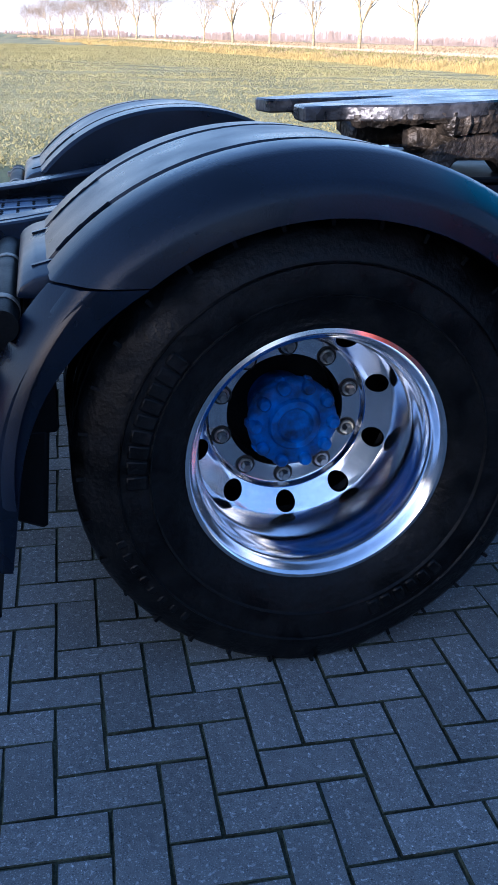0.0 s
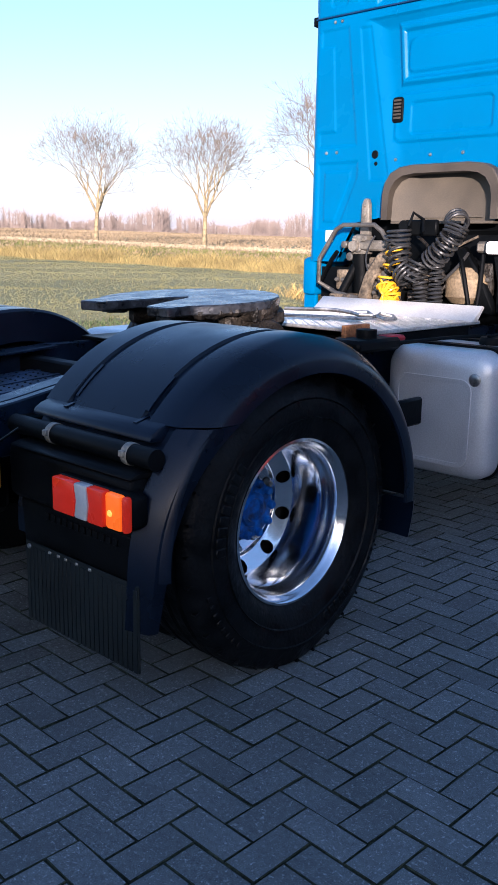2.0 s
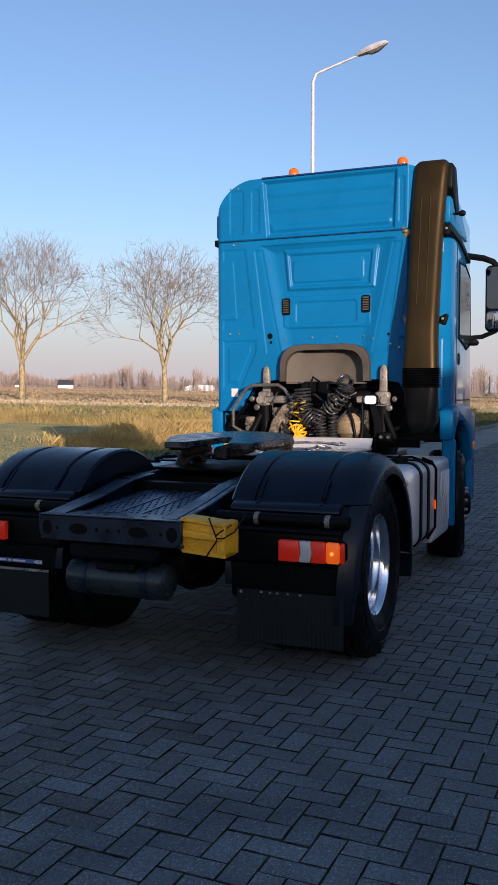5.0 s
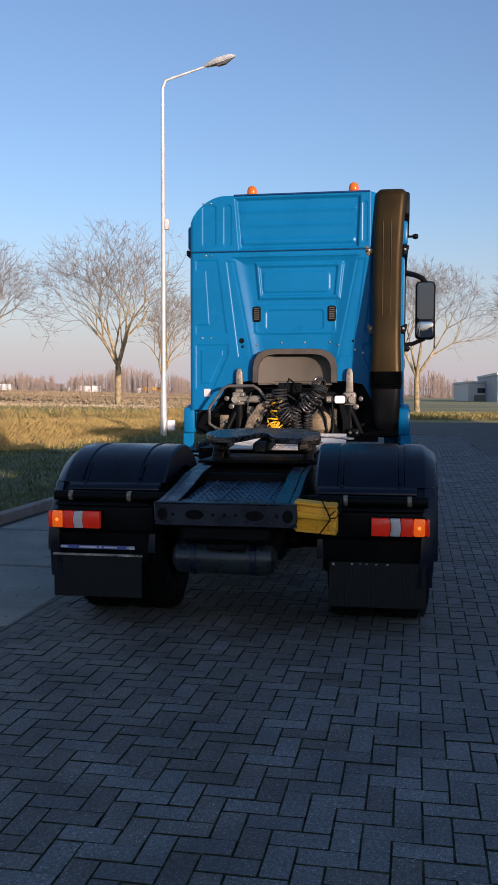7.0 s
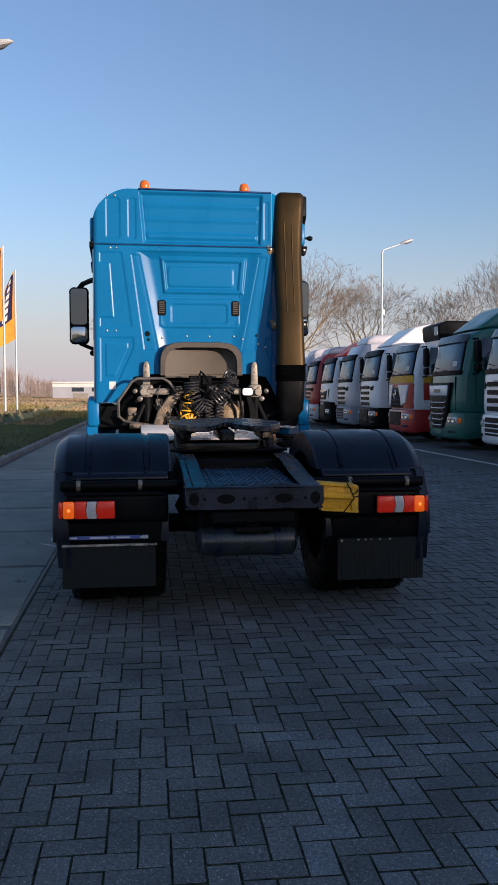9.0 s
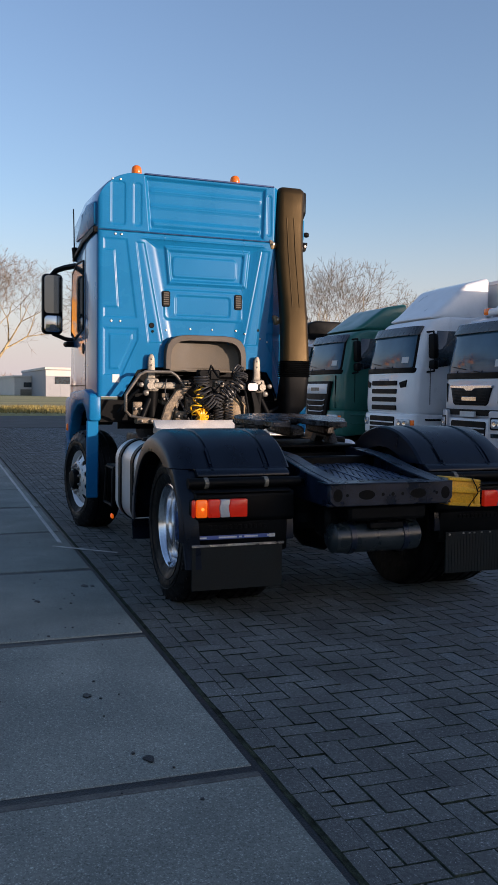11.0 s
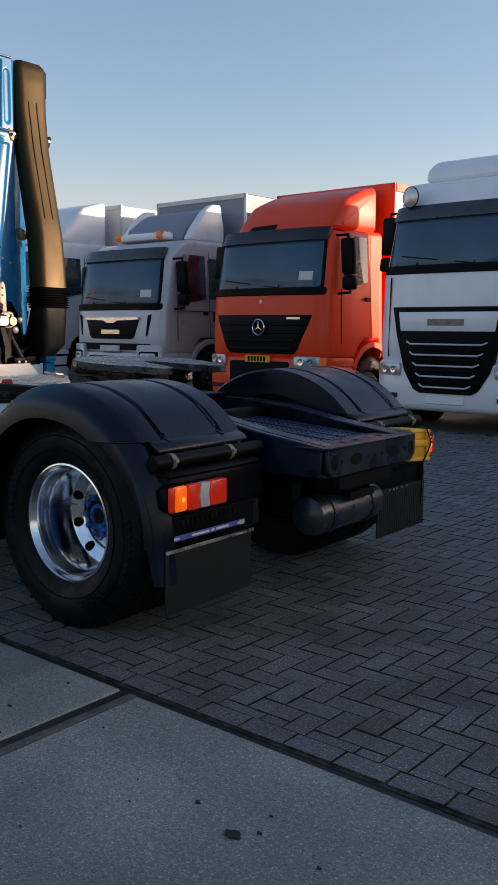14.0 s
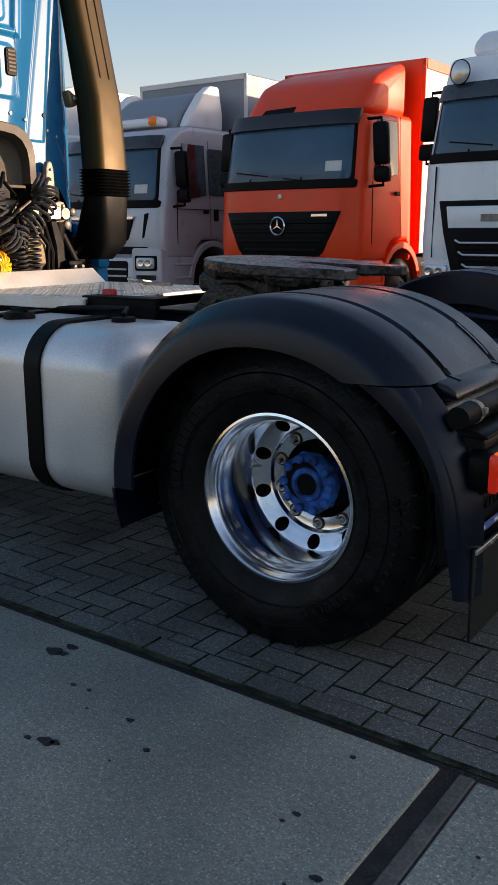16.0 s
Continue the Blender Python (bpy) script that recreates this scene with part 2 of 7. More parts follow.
FLAGB = mat("dark_blue_flag_cloth", (0.015, 0.015, 0.07), 0.8, 0, 0.1, 3, 200, 0.05)
FLAGW = mat("white_flag_cloth", (0.65, 0.65, 0.62), 0.8, 0, 0.05, 3, 200, 0.05)
HALL = mat("hall_cladding", (0.30, 0.31, 0.33), 0.6, 0, 0.06, 0.3, 8, 0.05)
HALLW = mat("hall_white", (0.60, 0.57, 0.52), 0.6, 0, 0.06, 0.3, 8, 0.05)
ROOFD = mat("dark_roof", (0.05, 0.05, 0.055), 0.7, 0, 0.1, 0.5, 10, 0.05)
WALLB = mat("shade_wall_concrete", (0.30, 0.28, 0.25), 0.8, 0, 0.15, 0.6, 20, 0.3)


# ---------- mesh helpers ----------
class M:
    """Vertices and faces of one mesh."""

    def __init__(self):
        self.v, self.f = [], []

    def add(self, vs, fs):
        o = len(self.v)
        self.v += [tuple(p) for p in vs]
        self.f += [tuple(o + i for i in q) for q in fs]
        return self

    def bm(self, bm, m=None):
        bm.verts.index_update()
        self.add([(m @ v.co) if m else v.co for v in bm.verts], [[v.index for v in f.verts] for f in bm.faces])
        bm.free()
        return self

    def box(self, x0, x1, y0, y1, z0, z1, b=0.0, seg=1, m=None):
        if not b:
            vs = [Vector((x, y, z)) for x in (x0, x1) for y in (y0, y1) for z in (z0, z1)]
            if m:
                vs = [m @ v for v in vs]
            return self.add(vs, [(0, 1, 3, 2), (4, 6, 7, 5), (0, 4, 5, 1), (2, 3, 7, 6), (0, 2, 6, 4), (1, 5, 7, 3)])
        bm = bmesh.new()
        bmesh.ops.create_cube(bm, size=1.0)
        for v in bm.verts:
            v.co = Vector(((x0 + x1) / 2 + v.co.x * (x1 - x0), (y0 + y1) / 2 + v.co.y * (y1 - y0), (z0 + z1) / 2 + v.co.z * (z1 - z0)))
        bmesh.ops.bevel(bm, geom=bm.edges[:], offset=b, segments=seg, affect="EDGES", profile=0.5)
        return self.bm(bm, m)

    def prism(self, poly, axis, a0, a1, b=0.0, seg=1, m=None):
        """A polygon of two coordinates, pushed along an axis from a0 to a1."""
        put = {"x": lambda u, v, a: (a, u, v), "y": lambda u, v, a: (u, a, v), "z": lambda u, v, a: (u, v, a)}[axis]
        bm = bmesh.new()
        lo = [bm.verts.new(put(u, v, a0)) for u, v in poly]
        hi = [bm.verts.new(put(u, v, a1)) for u, v in poly]
        bm.faces.new(lo), bm.faces.new(hi[::-1])
        for i in range(len(poly)):
            j = (i + 1) % len(poly)
            bm.faces.new((lo[j], lo[i], hi[i], hi[j]))
        bmesh.ops.recalc_face_normals(bm, faces=bm.faces[:])
        if b:
            bmesh.ops.bevel(bm, geom=bm.edges[:], offset=b, segments=seg, affect="EDGES", profile=0.5)
        return self.bm(bm, m)

    def lathe(self, prof, n=48, m=None, closed=False):
        """(radius, along) pairs turned round the y axis."""
        vs, fs, k = [], [], len(prof)
        for i in range(n):
            a = 2 * math.pi * i / n
            vs += [Vector((r * math.cos(a), y, r * math.sin(a))) for r, y in prof]
        for i in range(n):
            j = (i + 1) % n
            for p in range(k if closed else k - 1):
                q = (p + 1) % k
                fs.append((i * k + p, i * k + q, j * k + q, j * k + p))
        return self.add([m @ v for v in vs] if m else vs, fs)

    def tube(self, path, r, n=8, cap=True, r1=None):
        path = [Vector(p) for p in path]
        vs, fs, up = [], [], None
        for i, p in enumerate(path):
            t = (path[min(i + 1, len(path) - 1)] - path[max(i - 1, 0)]).normalized()
            if up is None:
                up = t.orthogonal().normalized()
            up = (up - t * up.dot(t)).normalized()
            side, rad = t.cross(up), r + ((r1 if r1 is not None else r) - r) * i / max(1, len(path) - 1)
            vs += [p + (up * math.cos(2 * math.pi * k / n) + side * math.sin(2 * math.pi * k / n)) * rad for k in range(n)]
        for i in range(len(path) - 1):
            for k in range(n):
                l = (k + 1) % n
                fs.append((i * n + k, i * n + l, (i + 1) * n + l, (i + 1) * n + k))
        if cap:
            fs += [tuple(range(n))[::-1], tuple(range((len(path) - 1) * n, len(path) * n))]
        return self.add(vs, fs)

    def loft(self, rings, cap=True, closed=True):
        vs, fs, k = [p for r in rings for p in r], [], len(rings[0])
        for i in range(len(rings) - 1):
            for a in range(k if closed else k - 1):
                b = (a + 1) % k
                fs.append((i * k + a, i * k + b, (i + 1) * k + b, (i + 1) * k + a))
        if cap:
            fs += [tuple(range(k))[::-1], tuple(range((len(rings) - 1) * k, len(rings) * k))]
        return self.add(vs, fs)

    def grid(self, us, vs_, fn):
        nu, nv = len(us), len(vs_)
        return self.add([fn(u, v) for u in us for v in vs_], [(i * nv + j, (i + 1) * nv + j, (i + 1) * nv + j + 1, i * nv + j + 1) for i in range(nu - 1) for j in range(nv - 1)])

    def mesh(self, name, material, smooth=40, weld=False):
        me = bpy.data.meshes.new(name)
        me.from_pydata(self.v, [], self.f)
        me.validate()
        bm = bmesh.new()
        bm.from_mesh(me)
        if weld:
            bmesh.ops.remove_doubles(bm, verts=bm.verts[:], dist=1e-5)
        if len(bm.faces) < 60000:
            bmesh.ops.recalc_face_normals(bm, faces=bm.faces[:])
        bm.to_mesh(me)
        bm.free()
        me.materials.append(material)
        if smooth:
            me.polygons.foreach_set("use_smooth", [True] * len(me.polygons))
            me.set_sharp_from_angle(angle=radians(smooth))
        return me


def part(name, m, material, parent=None, label="", smooth=40, at=None, weld=False):
    ob = new(name, m.mesh(name, material, smooth, weld))
    if parent:
        ob.parent = parent
    if at:
        ob.matrix_basis = at
    if label:
        tagged(ob, label)
    return ob


def thing(name, label, category, at=None, group="", kind=""):
    ob = new(name)
    ob.empty_display_size = 0.3
    if at:
        ob.matrix_basis = at
    return tagged(ob, label, category, group, kind)


def single(name, m, material, label, category="", group="", kind="", smooth=40, at=None):
    ob = part(name, m, material, None, "", smooth, at)
    return tagged(ob, label, category, group, kind)


def ease(a, b, v):
    t = min(1.0, max(0.0, (v - a) / (b - a)))
    return t * t * (3 - 2 * t)


def rrect(u0, u1, v0, v1, r, n=4):
    pts = []
    for cu, cv, a in ((u1 - r, v1 - r, 0), (u0 + r, v1 - r, 90), (u0 + r, v0 + r, 180), (u1 - r, v0 + r, 270)):
        pts += [(cu + r * math.cos(radians(a + 90 * i / n)), cv + r * math.sin(radians(a + 90 * i / n))) for i in range(n + 1)]
    return pts

# ---------- the blue tractor unit: rear axle at x = 0, driving towards +x ----------
truck = thing("tractor_unit", "blue two-axle tractor unit with sleeper cab on brick paving", "truck")
AX, AZ = 0.0, 0.53
FRONT_AX = 3.45


def mirror_y(m):
    out = M()
    out.v = [(x, -y, z) for x, y, z in m.v]
    out.f = [q[::-1] for q in m.f]
    return out


def sided(m, s):
    return m if s > 0 else mirror_y(m)


# chassis
for s in (1, -1):
    prof = [(-1.0, 0.735), (-1.0, 0.885), (-0.62, 0.935), (-0.25, 1.0), (0.05, 1.02), (2.9, 1.02), (2.9, 0.76), (0.1, 0.76), (-0.3, 0.745)]
    part("frame_rail", sided(M().prism(prof, "y", 0.385, 0.43, 0.006), s), FRAME, truck, "dark blue painted frame rail")
    part("rail_flange", sided(M().prism([(-1.0, 0.887), (-0.62, 0.937), (-0.25, 1.002), (0.05, 1.022), (0.05, 1.010), (-0.25, 0.990), (-0.62, 0.925), (-1.0, 0.875)], "y", 0.30, 0.384, 0.002), s), FRAME, truck)
m = M().prism([(-0.44, 0.885), (0.44, 0.885), (0.44, 0.775), (0.40, 0.742), (-0.40, 0.742), (-0.44, 0.775)], "x", -1.045, -1.02, 0.005)
m.box(-1.045, -0.86, -0.44, 0.44, 0.872, 0.886, 0.004)
m.box(-1.03, -0.99, -0.44, 0.44, 0.742, 0.756, 0.004)
beam = part("rear_crossmember", m, FRAME, truck, "dark crossmember at the frame's end, black discs painted in for its dark oval holes")
# flat black discs painted in for the dark of the holes
holes = [(0.185, 0.058, 0.030), (-0.185, 0.058, 0.030), (0.385, 0.032, 0.040), (-0.385, 0.032, 0.040), (0.32, 0.010, 0.010), (-0.32, 0.010, 0.010), (0.07, 0.011, 0.011), (-0.07, 0.011, 0.011), (0.0, 0.012, 0.012)]
for y, a, b in holes:
    part("hole_rim", M().lathe([(1.0, 0.0), (0.0, 0.0)], 24, Matrix.Translation((-1.0462, y, 0.812)) @ Matrix.Diagonal((1, a, b, 1)) @ pose(0, 0, 0, 0, 0, 90)), BLACK, beam)
for i in range(6):
    part("bolt_hole", M().lathe([(1.0, 0.002), (0.0, 0.0015)], 14, Matrix.Translation((-0.96, -0.30 + 0.12 * i, 0.8868)) @ Matrix.Diagonal((0.020, 0.016, 1, 1)) @ pose(0, 0, 0, 90, 0, 0)), BLACK, beam)
# perforated deck plate between the rails
m = M().box(-0.86, -0.02, -0.30, 0.30, 0.868, 0.874)
for i in range(4):
    y = -0.225 + 0.15 * i
    m.box(-0.86, -0.02, y - 0.012, y + 0.012, 0.874, 0.879)
deck = part("deck_plate", m, mat("deck_steel", (0.030, 0.055, 0.105), 0.36, 0.3, 0.4, 9, 120, 0.2), truck, "blue-grey perforated deck plate between the rails", smooth=0, at=Matrix.Translation((-0.86, 0, 0.874)) @ Matrix.Rotation(radians(-3.8), 4, "Y") @ Matrix.Translation((0.86, 0, -0.874)))
m = M()
for i in range(17):
    for j in range(16):
        y = -0.285 + 0.038 * j + (0.019 if i % 2 else 0)
        if y < 0.29:
            m.lathe([(0.0065, 0.0), (0.004, 0.004), (0.0, 0.005)], 6, Matrix.Translation((-0.84 + 0.05 * i, y, 0.874)) @ pose(0, 0, 0, 90, 0, 0))
tagged(part("deck_buttons", m, BLACK, deck), kind="stuff")
# air tank and underrun parts
m = M().lathe([(0.0, -0.33), (0.06, -0.325), (0.095, -0.30), (0.10, -0.26), (0.10, 0.26), (0.095, 0.30), (0.06, 0.325), (0.0, 0.33)], 28, Matrix.Translation((-0.86, 0.03, 0.52)))
tank = part("air_tank", m, mat("tank_paint", (0.016, 0.024, 0.028), 0.3, 0, 0.2, 8, 90, 0.05), truck, "black cylindrical air tank under the crossmember")
for y in (-0.16, 0.22):
    part("tank_strap", M().lathe([(0.104, -0.02), (0.107, -0.018), (0.107, 0.018), (0.104, 0.02)], 28, Matrix.Translation((-0.86, y, 0.52))), FRAME, tank)
part("tank_bracket", M().box(-0.98, -0.93, -0.12, 0.12, 0.585, 0.625, 0.006).box(-0.95, -0.90, -0.05, 0.05, 0.62, 0.75, 0.006), BLACK, tank)
part("tow_coupling", M().box(-1.0, -0.80, -0.28, 0.28, 0.64, 0.74, 0.02).box(-0.80, -0.60, -0.34, 0.34, 0.50, 0.72, 0.03), BLACK, truck)
part("rear_axle", M().lathe([(0.0, -0.95), (0.07, -0.95), (0.07, -0.25), (0.2, -0.14), (0.24, 0.0), (0.2, 0.14), (0.07, 0.25), (0.07, 0.95), (0.0, 0.95)], 20, Matrix.Translation((AX, 0, 0.52))), BLACK, truck)
for s in (1, -1):
    part("air_bellows", M().lathe([(0.0, -0.13), (0.1, -0.13), (0.14, -0.08), (0.11, -0.02), (0.14, 0.04), (0.11, 0.1), (0.0, 0.12)], 20, Matrix.Translation((-0.42, s * 0.33, 0.66)) @ pose(0, 0, 0, 90, 0, 0)), BLACK, truck)
part("gearbox", M().box(1.9, 3.3, -0.34, 0.34, 0.55, 1.0, 0.08, 2), DIRTY, truck)
# sump and front axle added to darken the view under the truck
part("engine_sump", M().prism([(2.95, 0.95), (2.95, 0.52), (3.15, 0.36), (4.35, 0.34), (4.55, 0.50), (4.55, 0.95)], "y", -0.42, 0.42, 0.04, 2), BLACK, truck, "black engine underside added to block light below")
part("front_axle", M().box(FRONT_AX - 0.06, FRONT_AX + 0.06, -0.95, 0.95, 0.36, 0.50, 0.02, 2), BLACK, truck)
part("propeller_shaft", M().tube([(0.1, 0, 0.56), (1.9, 0, 0.72)], 0.05, 12), BLACK, truck)
m = M()
for i in range(5):
    m.box(-0.1 + 0.45 * i, -0.02 + 0.45 * i, -0.39, 0.39, 0.78, 0.98, 0.01)
part("crossmember", m, BLACK, truck)


# wheels: axis along y, outer side at +y
def tyre_profile(r, w, bead):
    pts = [(bead, -0.012), (bead + 0.012, 0.0), (bead + 0.045, 0.020), (r - 0.155, 0.032), (r - 0.12, 0.034), (r - 0.085, 0.030), (r - 0.075, 0.024), (r - 0.035, 0.010), (r - 0.010, -0.012)]
    for y in (0.05, 0.115, 0.185):
        pts += [(r, -y + 0.012), (r - 0.012, -y + 0.006), (r - 0.012, -y - 0.006), (r, -y - 0.012)]
    pts += [(r - 0.004, -w + 0.05), (r - 0.03, -w + 0.012), (r - 0.1, -w), (bead, -w + 0.03)]
    return pts


def tyre(name, r, w, bead, parent, at, stand):
    m = M().lathe(tyre_profile(r, w, bead), 72)
    for i in range(64):
        a = 2 * math.pi * i / 64
        if i % 2 == 0:
            m.box(-0.004, 0.004, -0.05, 0.004, r - 0.035, r - 0.009, 0.0, m=Matrix.Rotation(a, 4, "Y"))
    for rr in (r - 0.16, r - 0.095):
        m.lathe([(rr - 0.005, 0.028), (rr, 0.0365), (rr + 0.005, 0.028)], 72)
    for rr, a0, a1, hh in ((r - 0.075, 1.9, 2.5, 0.016), (r - 0.075, 4.2, 4.9, 0.016)):
        k = a0
        while k < a1:
            m.box(-0.009, 0.009, 0.010, 0.0270, rr - hh, rr + hh, 0.003, m=Matrix.Rotation(k, 4, "Y"))
            k += 0.075
    for k in range(9):
        a = 0.9 + 0.085 * k
        m.box(-0.016, 0.016, 0.028, 0.0385, r - 0.155, r - 0.110, 0.004, m=Matrix.Rotation(a, 4, "Y"))
        if k < 6:
            m.box(-0.014, 0.014, 0.028, 0.0380, r - 0.152, r - 0.112, 0.004, m=Matrix.Rotation(a + 2.6, 4, "Y"))
    # pressed flat on the ground, sidewalls bulging above the contact patch
    flat = []
    for x, y, z in m.v:
        low = max(0.0, 1 - math.hypot(x / 0.24, (z + stand) / 0.17))
        y += 0.022 * low * (1 if y > -w / 2 else -1)
        flat.append((x, y, max(z, -stand)))
    m.v = flat
    return part(name, m, RUBBER, parent, "", at=at)


def ring_of_holes(m, n, r0, r1, y0, y1, hole, seg=16):
    """A coned ring between two radii, with n round holes cut through it."""
    rm, step = (r0 + r1) / 2, 2 * math.pi / n

    def place(u, v):
        r = r0 + (r1 - r0) * v
        a = step * u
        return (r * math.cos(a), y0 + (y1 - y0) * v, r * math.sin(a))

    for i in range(n):
        vs = []
        for k in range(seg):
            t = 2 * math.pi * k / seg + math.pi / seg * 0
            c, s = math.cos(t), math.sin(t)
            q = max(abs(c), abs(s))
            vs.append(place(i + 0.5 + 0.5 * c / q, 0.5 + 0.5 * s / q))
        for k in range(seg):
            t = 2 * math.pi * k / seg
            vs.append(place(i + 0.5 + math.cos(t) * hole / (rm * step), 0.5 + math.sin(t) * hole / (r1 - r0)))
        for k in range(seg):
            x, y, z = vs[seg + k]
            vs.append((x, y - 0.012, z))
        fs = []
        for k in range(seg):
            l = (k + 1) % seg
            fs += [(k, l, seg + l, seg + k), (seg + k, seg + l, 2 * seg + l, 2 * seg + k)]
        m.add(vs, fs)


def nut(parent, at, material, r=0.016, h=0.03):
    m = M().lathe([(r * 1.5, 0.0), (r * 1.5, 0.006), (r * 1.05, 0.007)], 12).lathe([(r, 0.0), (r, h * 0.8), (r * 0.75, h), (0.0, h)], 6)
    return part("wheel_nut", m, material, parent, at=at, smooth=30)


def rear_wheel(s):
    at = pose(-0.017, 1.16, 0.509) if s > 0 else pose(AX, -1.215, AZ, 0, 0, 180)
    q = 0.95 if s > 0 else 0.988
    prof = [(0.306, -0.022), (0.309, -0.008), (0.307, 0.0), (0.298, 0.002), (0.290, -0.006), (0.286, -0.018), (0.280, -0.024), (0.275, -0.034), (0.271, -0.055), (0.268, -0.076), (0.263, -0.086), (0.261, -0.12), (0.262, -0.19), (0.266, -0.235), (0.270, -0.250)]
    m = M().lathe([(r * q, y) for r, y in prof], 96)
    ring_of_holes(m, 10, 0.213 * q, 0.270 * q, -0.284, -0.250, 0.0262 * q, 24)
    m.lathe([(r * q, y) for r, y in [(0.213, -0.284), (0.209, -0.286), (0.206, -0.292), (0.203, -0.300), (0.199, -0.302), (0.153, -0.302), (0.151, -0.318)]], 96)
    wheel = part("rear_wheel", m, CHROME, truck, "polished aluminium dual wheel with blue hub", 50, at, True)
    big, stand = (0.523, 0.509) if s > 0 else (0.543, AZ)
    tyre("tyre", big, 0.30, 0.300 * q, wheel, None, stand)
    tyre("tyre", big, 0.30, 0.300 * q, wheel, pose(0, -0.335, 0), stand)
    part("brake_drum", M().lathe([(0.0, -0.395), (0.146 * q, -0.395), (0.148 * q, -0.345), (0.262 * q, -0.350), (0.262 * q, -0.45)], 40), BLACK, wheel)
    h = M().lathe([(r * q, y) for r, y in [(0.080, -0.39), (0.080, -0.262), (0.113, -0.252), (0.115, -0.236), (0.112, -0.222), (0.102, -0.214), (0.068, -0.214), (0.062, -0.204), (0.046, -0.202), (0.040, -0.212), (0.0, -0.214)]], 40)
    hc = part("hub_cap", h, HUBBLUE, wheel, "worn blue painted wheel hub")
    for i in range(10):
        a = 2 * math.pi * i / 10
        part("hub_rib", M().box(-0.011, 0.011, -0.250, -0.226, 0.108 * q, 0.120 * q, 0.004, m=Matrix.Rotation(a + 0.3, 4, "Y")), HUBBLUE, hc)
        part("hub_bolt", M().lathe([(0.017, -0.226), (0.017, -0.203), (0.012, -0.197), (0.0, -0.197)], 10, Matrix.Translation((0.099 * q * math.cos(a), 0, 0.099 * q * math.sin(a)))), HUBBLUE, hc)
        a += math.pi / 10
        at_nut = (0.175 * q * math.cos(a), 0.175 * q * math.sin(a))
        part("nut_seat", M().lathe([(0.0, 0.0), (0.026, 0.0), (0.025, 0.002), (0.0, 0.002)], 18, Matrix.Translation((at_nut[0], -0.302, at_nut[1]))), DIRTY, wheel)
        nut(wheel, Matrix.Translation((at_nut[0], -0.300, at_nut[1])), STEEL, 0.0125, 0.028)
    part("valve", M().tube([(0.240 * q, -0.275, 0.02), (0.243 * q, -0.23, 0.03), (0.245 * q, -0.20, 0.03)], 0.004, 6), STEEL, wheel)


def front_wheel(s):
    at = pose(FRONT_AX, s * 1.17, 0.50, 0, 0, 8 if s > 0 else 188)
    m = M().lathe([(0.300, -0.03), (0.303, -0.01), (0.298, 0.0), (0.286, -0.01), (0.275, -0.04), (0.262, -0.045), (0.255, -0.03)], 64)
    ring_of_holes(m, 10, 0.182, 0.255, 0.020, -0.03, 0.0295, 18)
    m.lathe([(0.182, 0.020), (0.175, 0.03), (0.165, 0.034), (0.115, 0.034), (0.110, 0.02)], 64)
    wheel = part("front_wheel", m, ALU, truck, "dull aluminium front wheel with round holes", 50, at, True)
    tyre("tyre", 0.512, 0.31, 0.295, wheel, None, 0.50)
    part("hub_cap", M().lathe([(0.108, 0.0), (0.106, 0.06), (0.09, 0.085), (0.05, 0.095), (0.0, 0.095)], 32), BLACK, wheel)
    part("brake_drum", M().lathe([(0.0, -0.05), (0.2, -0.06), (0.25, -0.1), (0.25, -0.25)], 32), BLACK, wheel)
    for i in range(10):
        a = 2 * math.pi * (i + 0.5) / 10
        nut(wheel, Matrix.Translation((0.1425 * math.cos(a), 0.034, 0.1425 * math.sin(a))), STEEL)


for s in (1, -1):
    rear_wheel(s)
    front_wheel(s)

# mudguards over the rear wheels
FR, AXF, LONG = 0.668, -0.008, 1.07


def seam_angle(r):
    """Angle at which a ring of the mudguard meets the level seam at its back."""
    return 180.0 - math.degrees(math.asin(0.420 / r))


LITBULB = glow("lit_bulb", (1.0, 0.38, 0.05), 0.5, (0.9, 0.45, 0.08))


def settle(m, s):
    """The left guard sits a little lower and ends sooner in front."""
    if s > 0:
        m.v = [(x - 0.050 * ease(0.0, 0.7, x), y, z - 0.016 * ease(-0.45, 0.0, x)) for x, y, z in m.v]
    return sided(m, s)


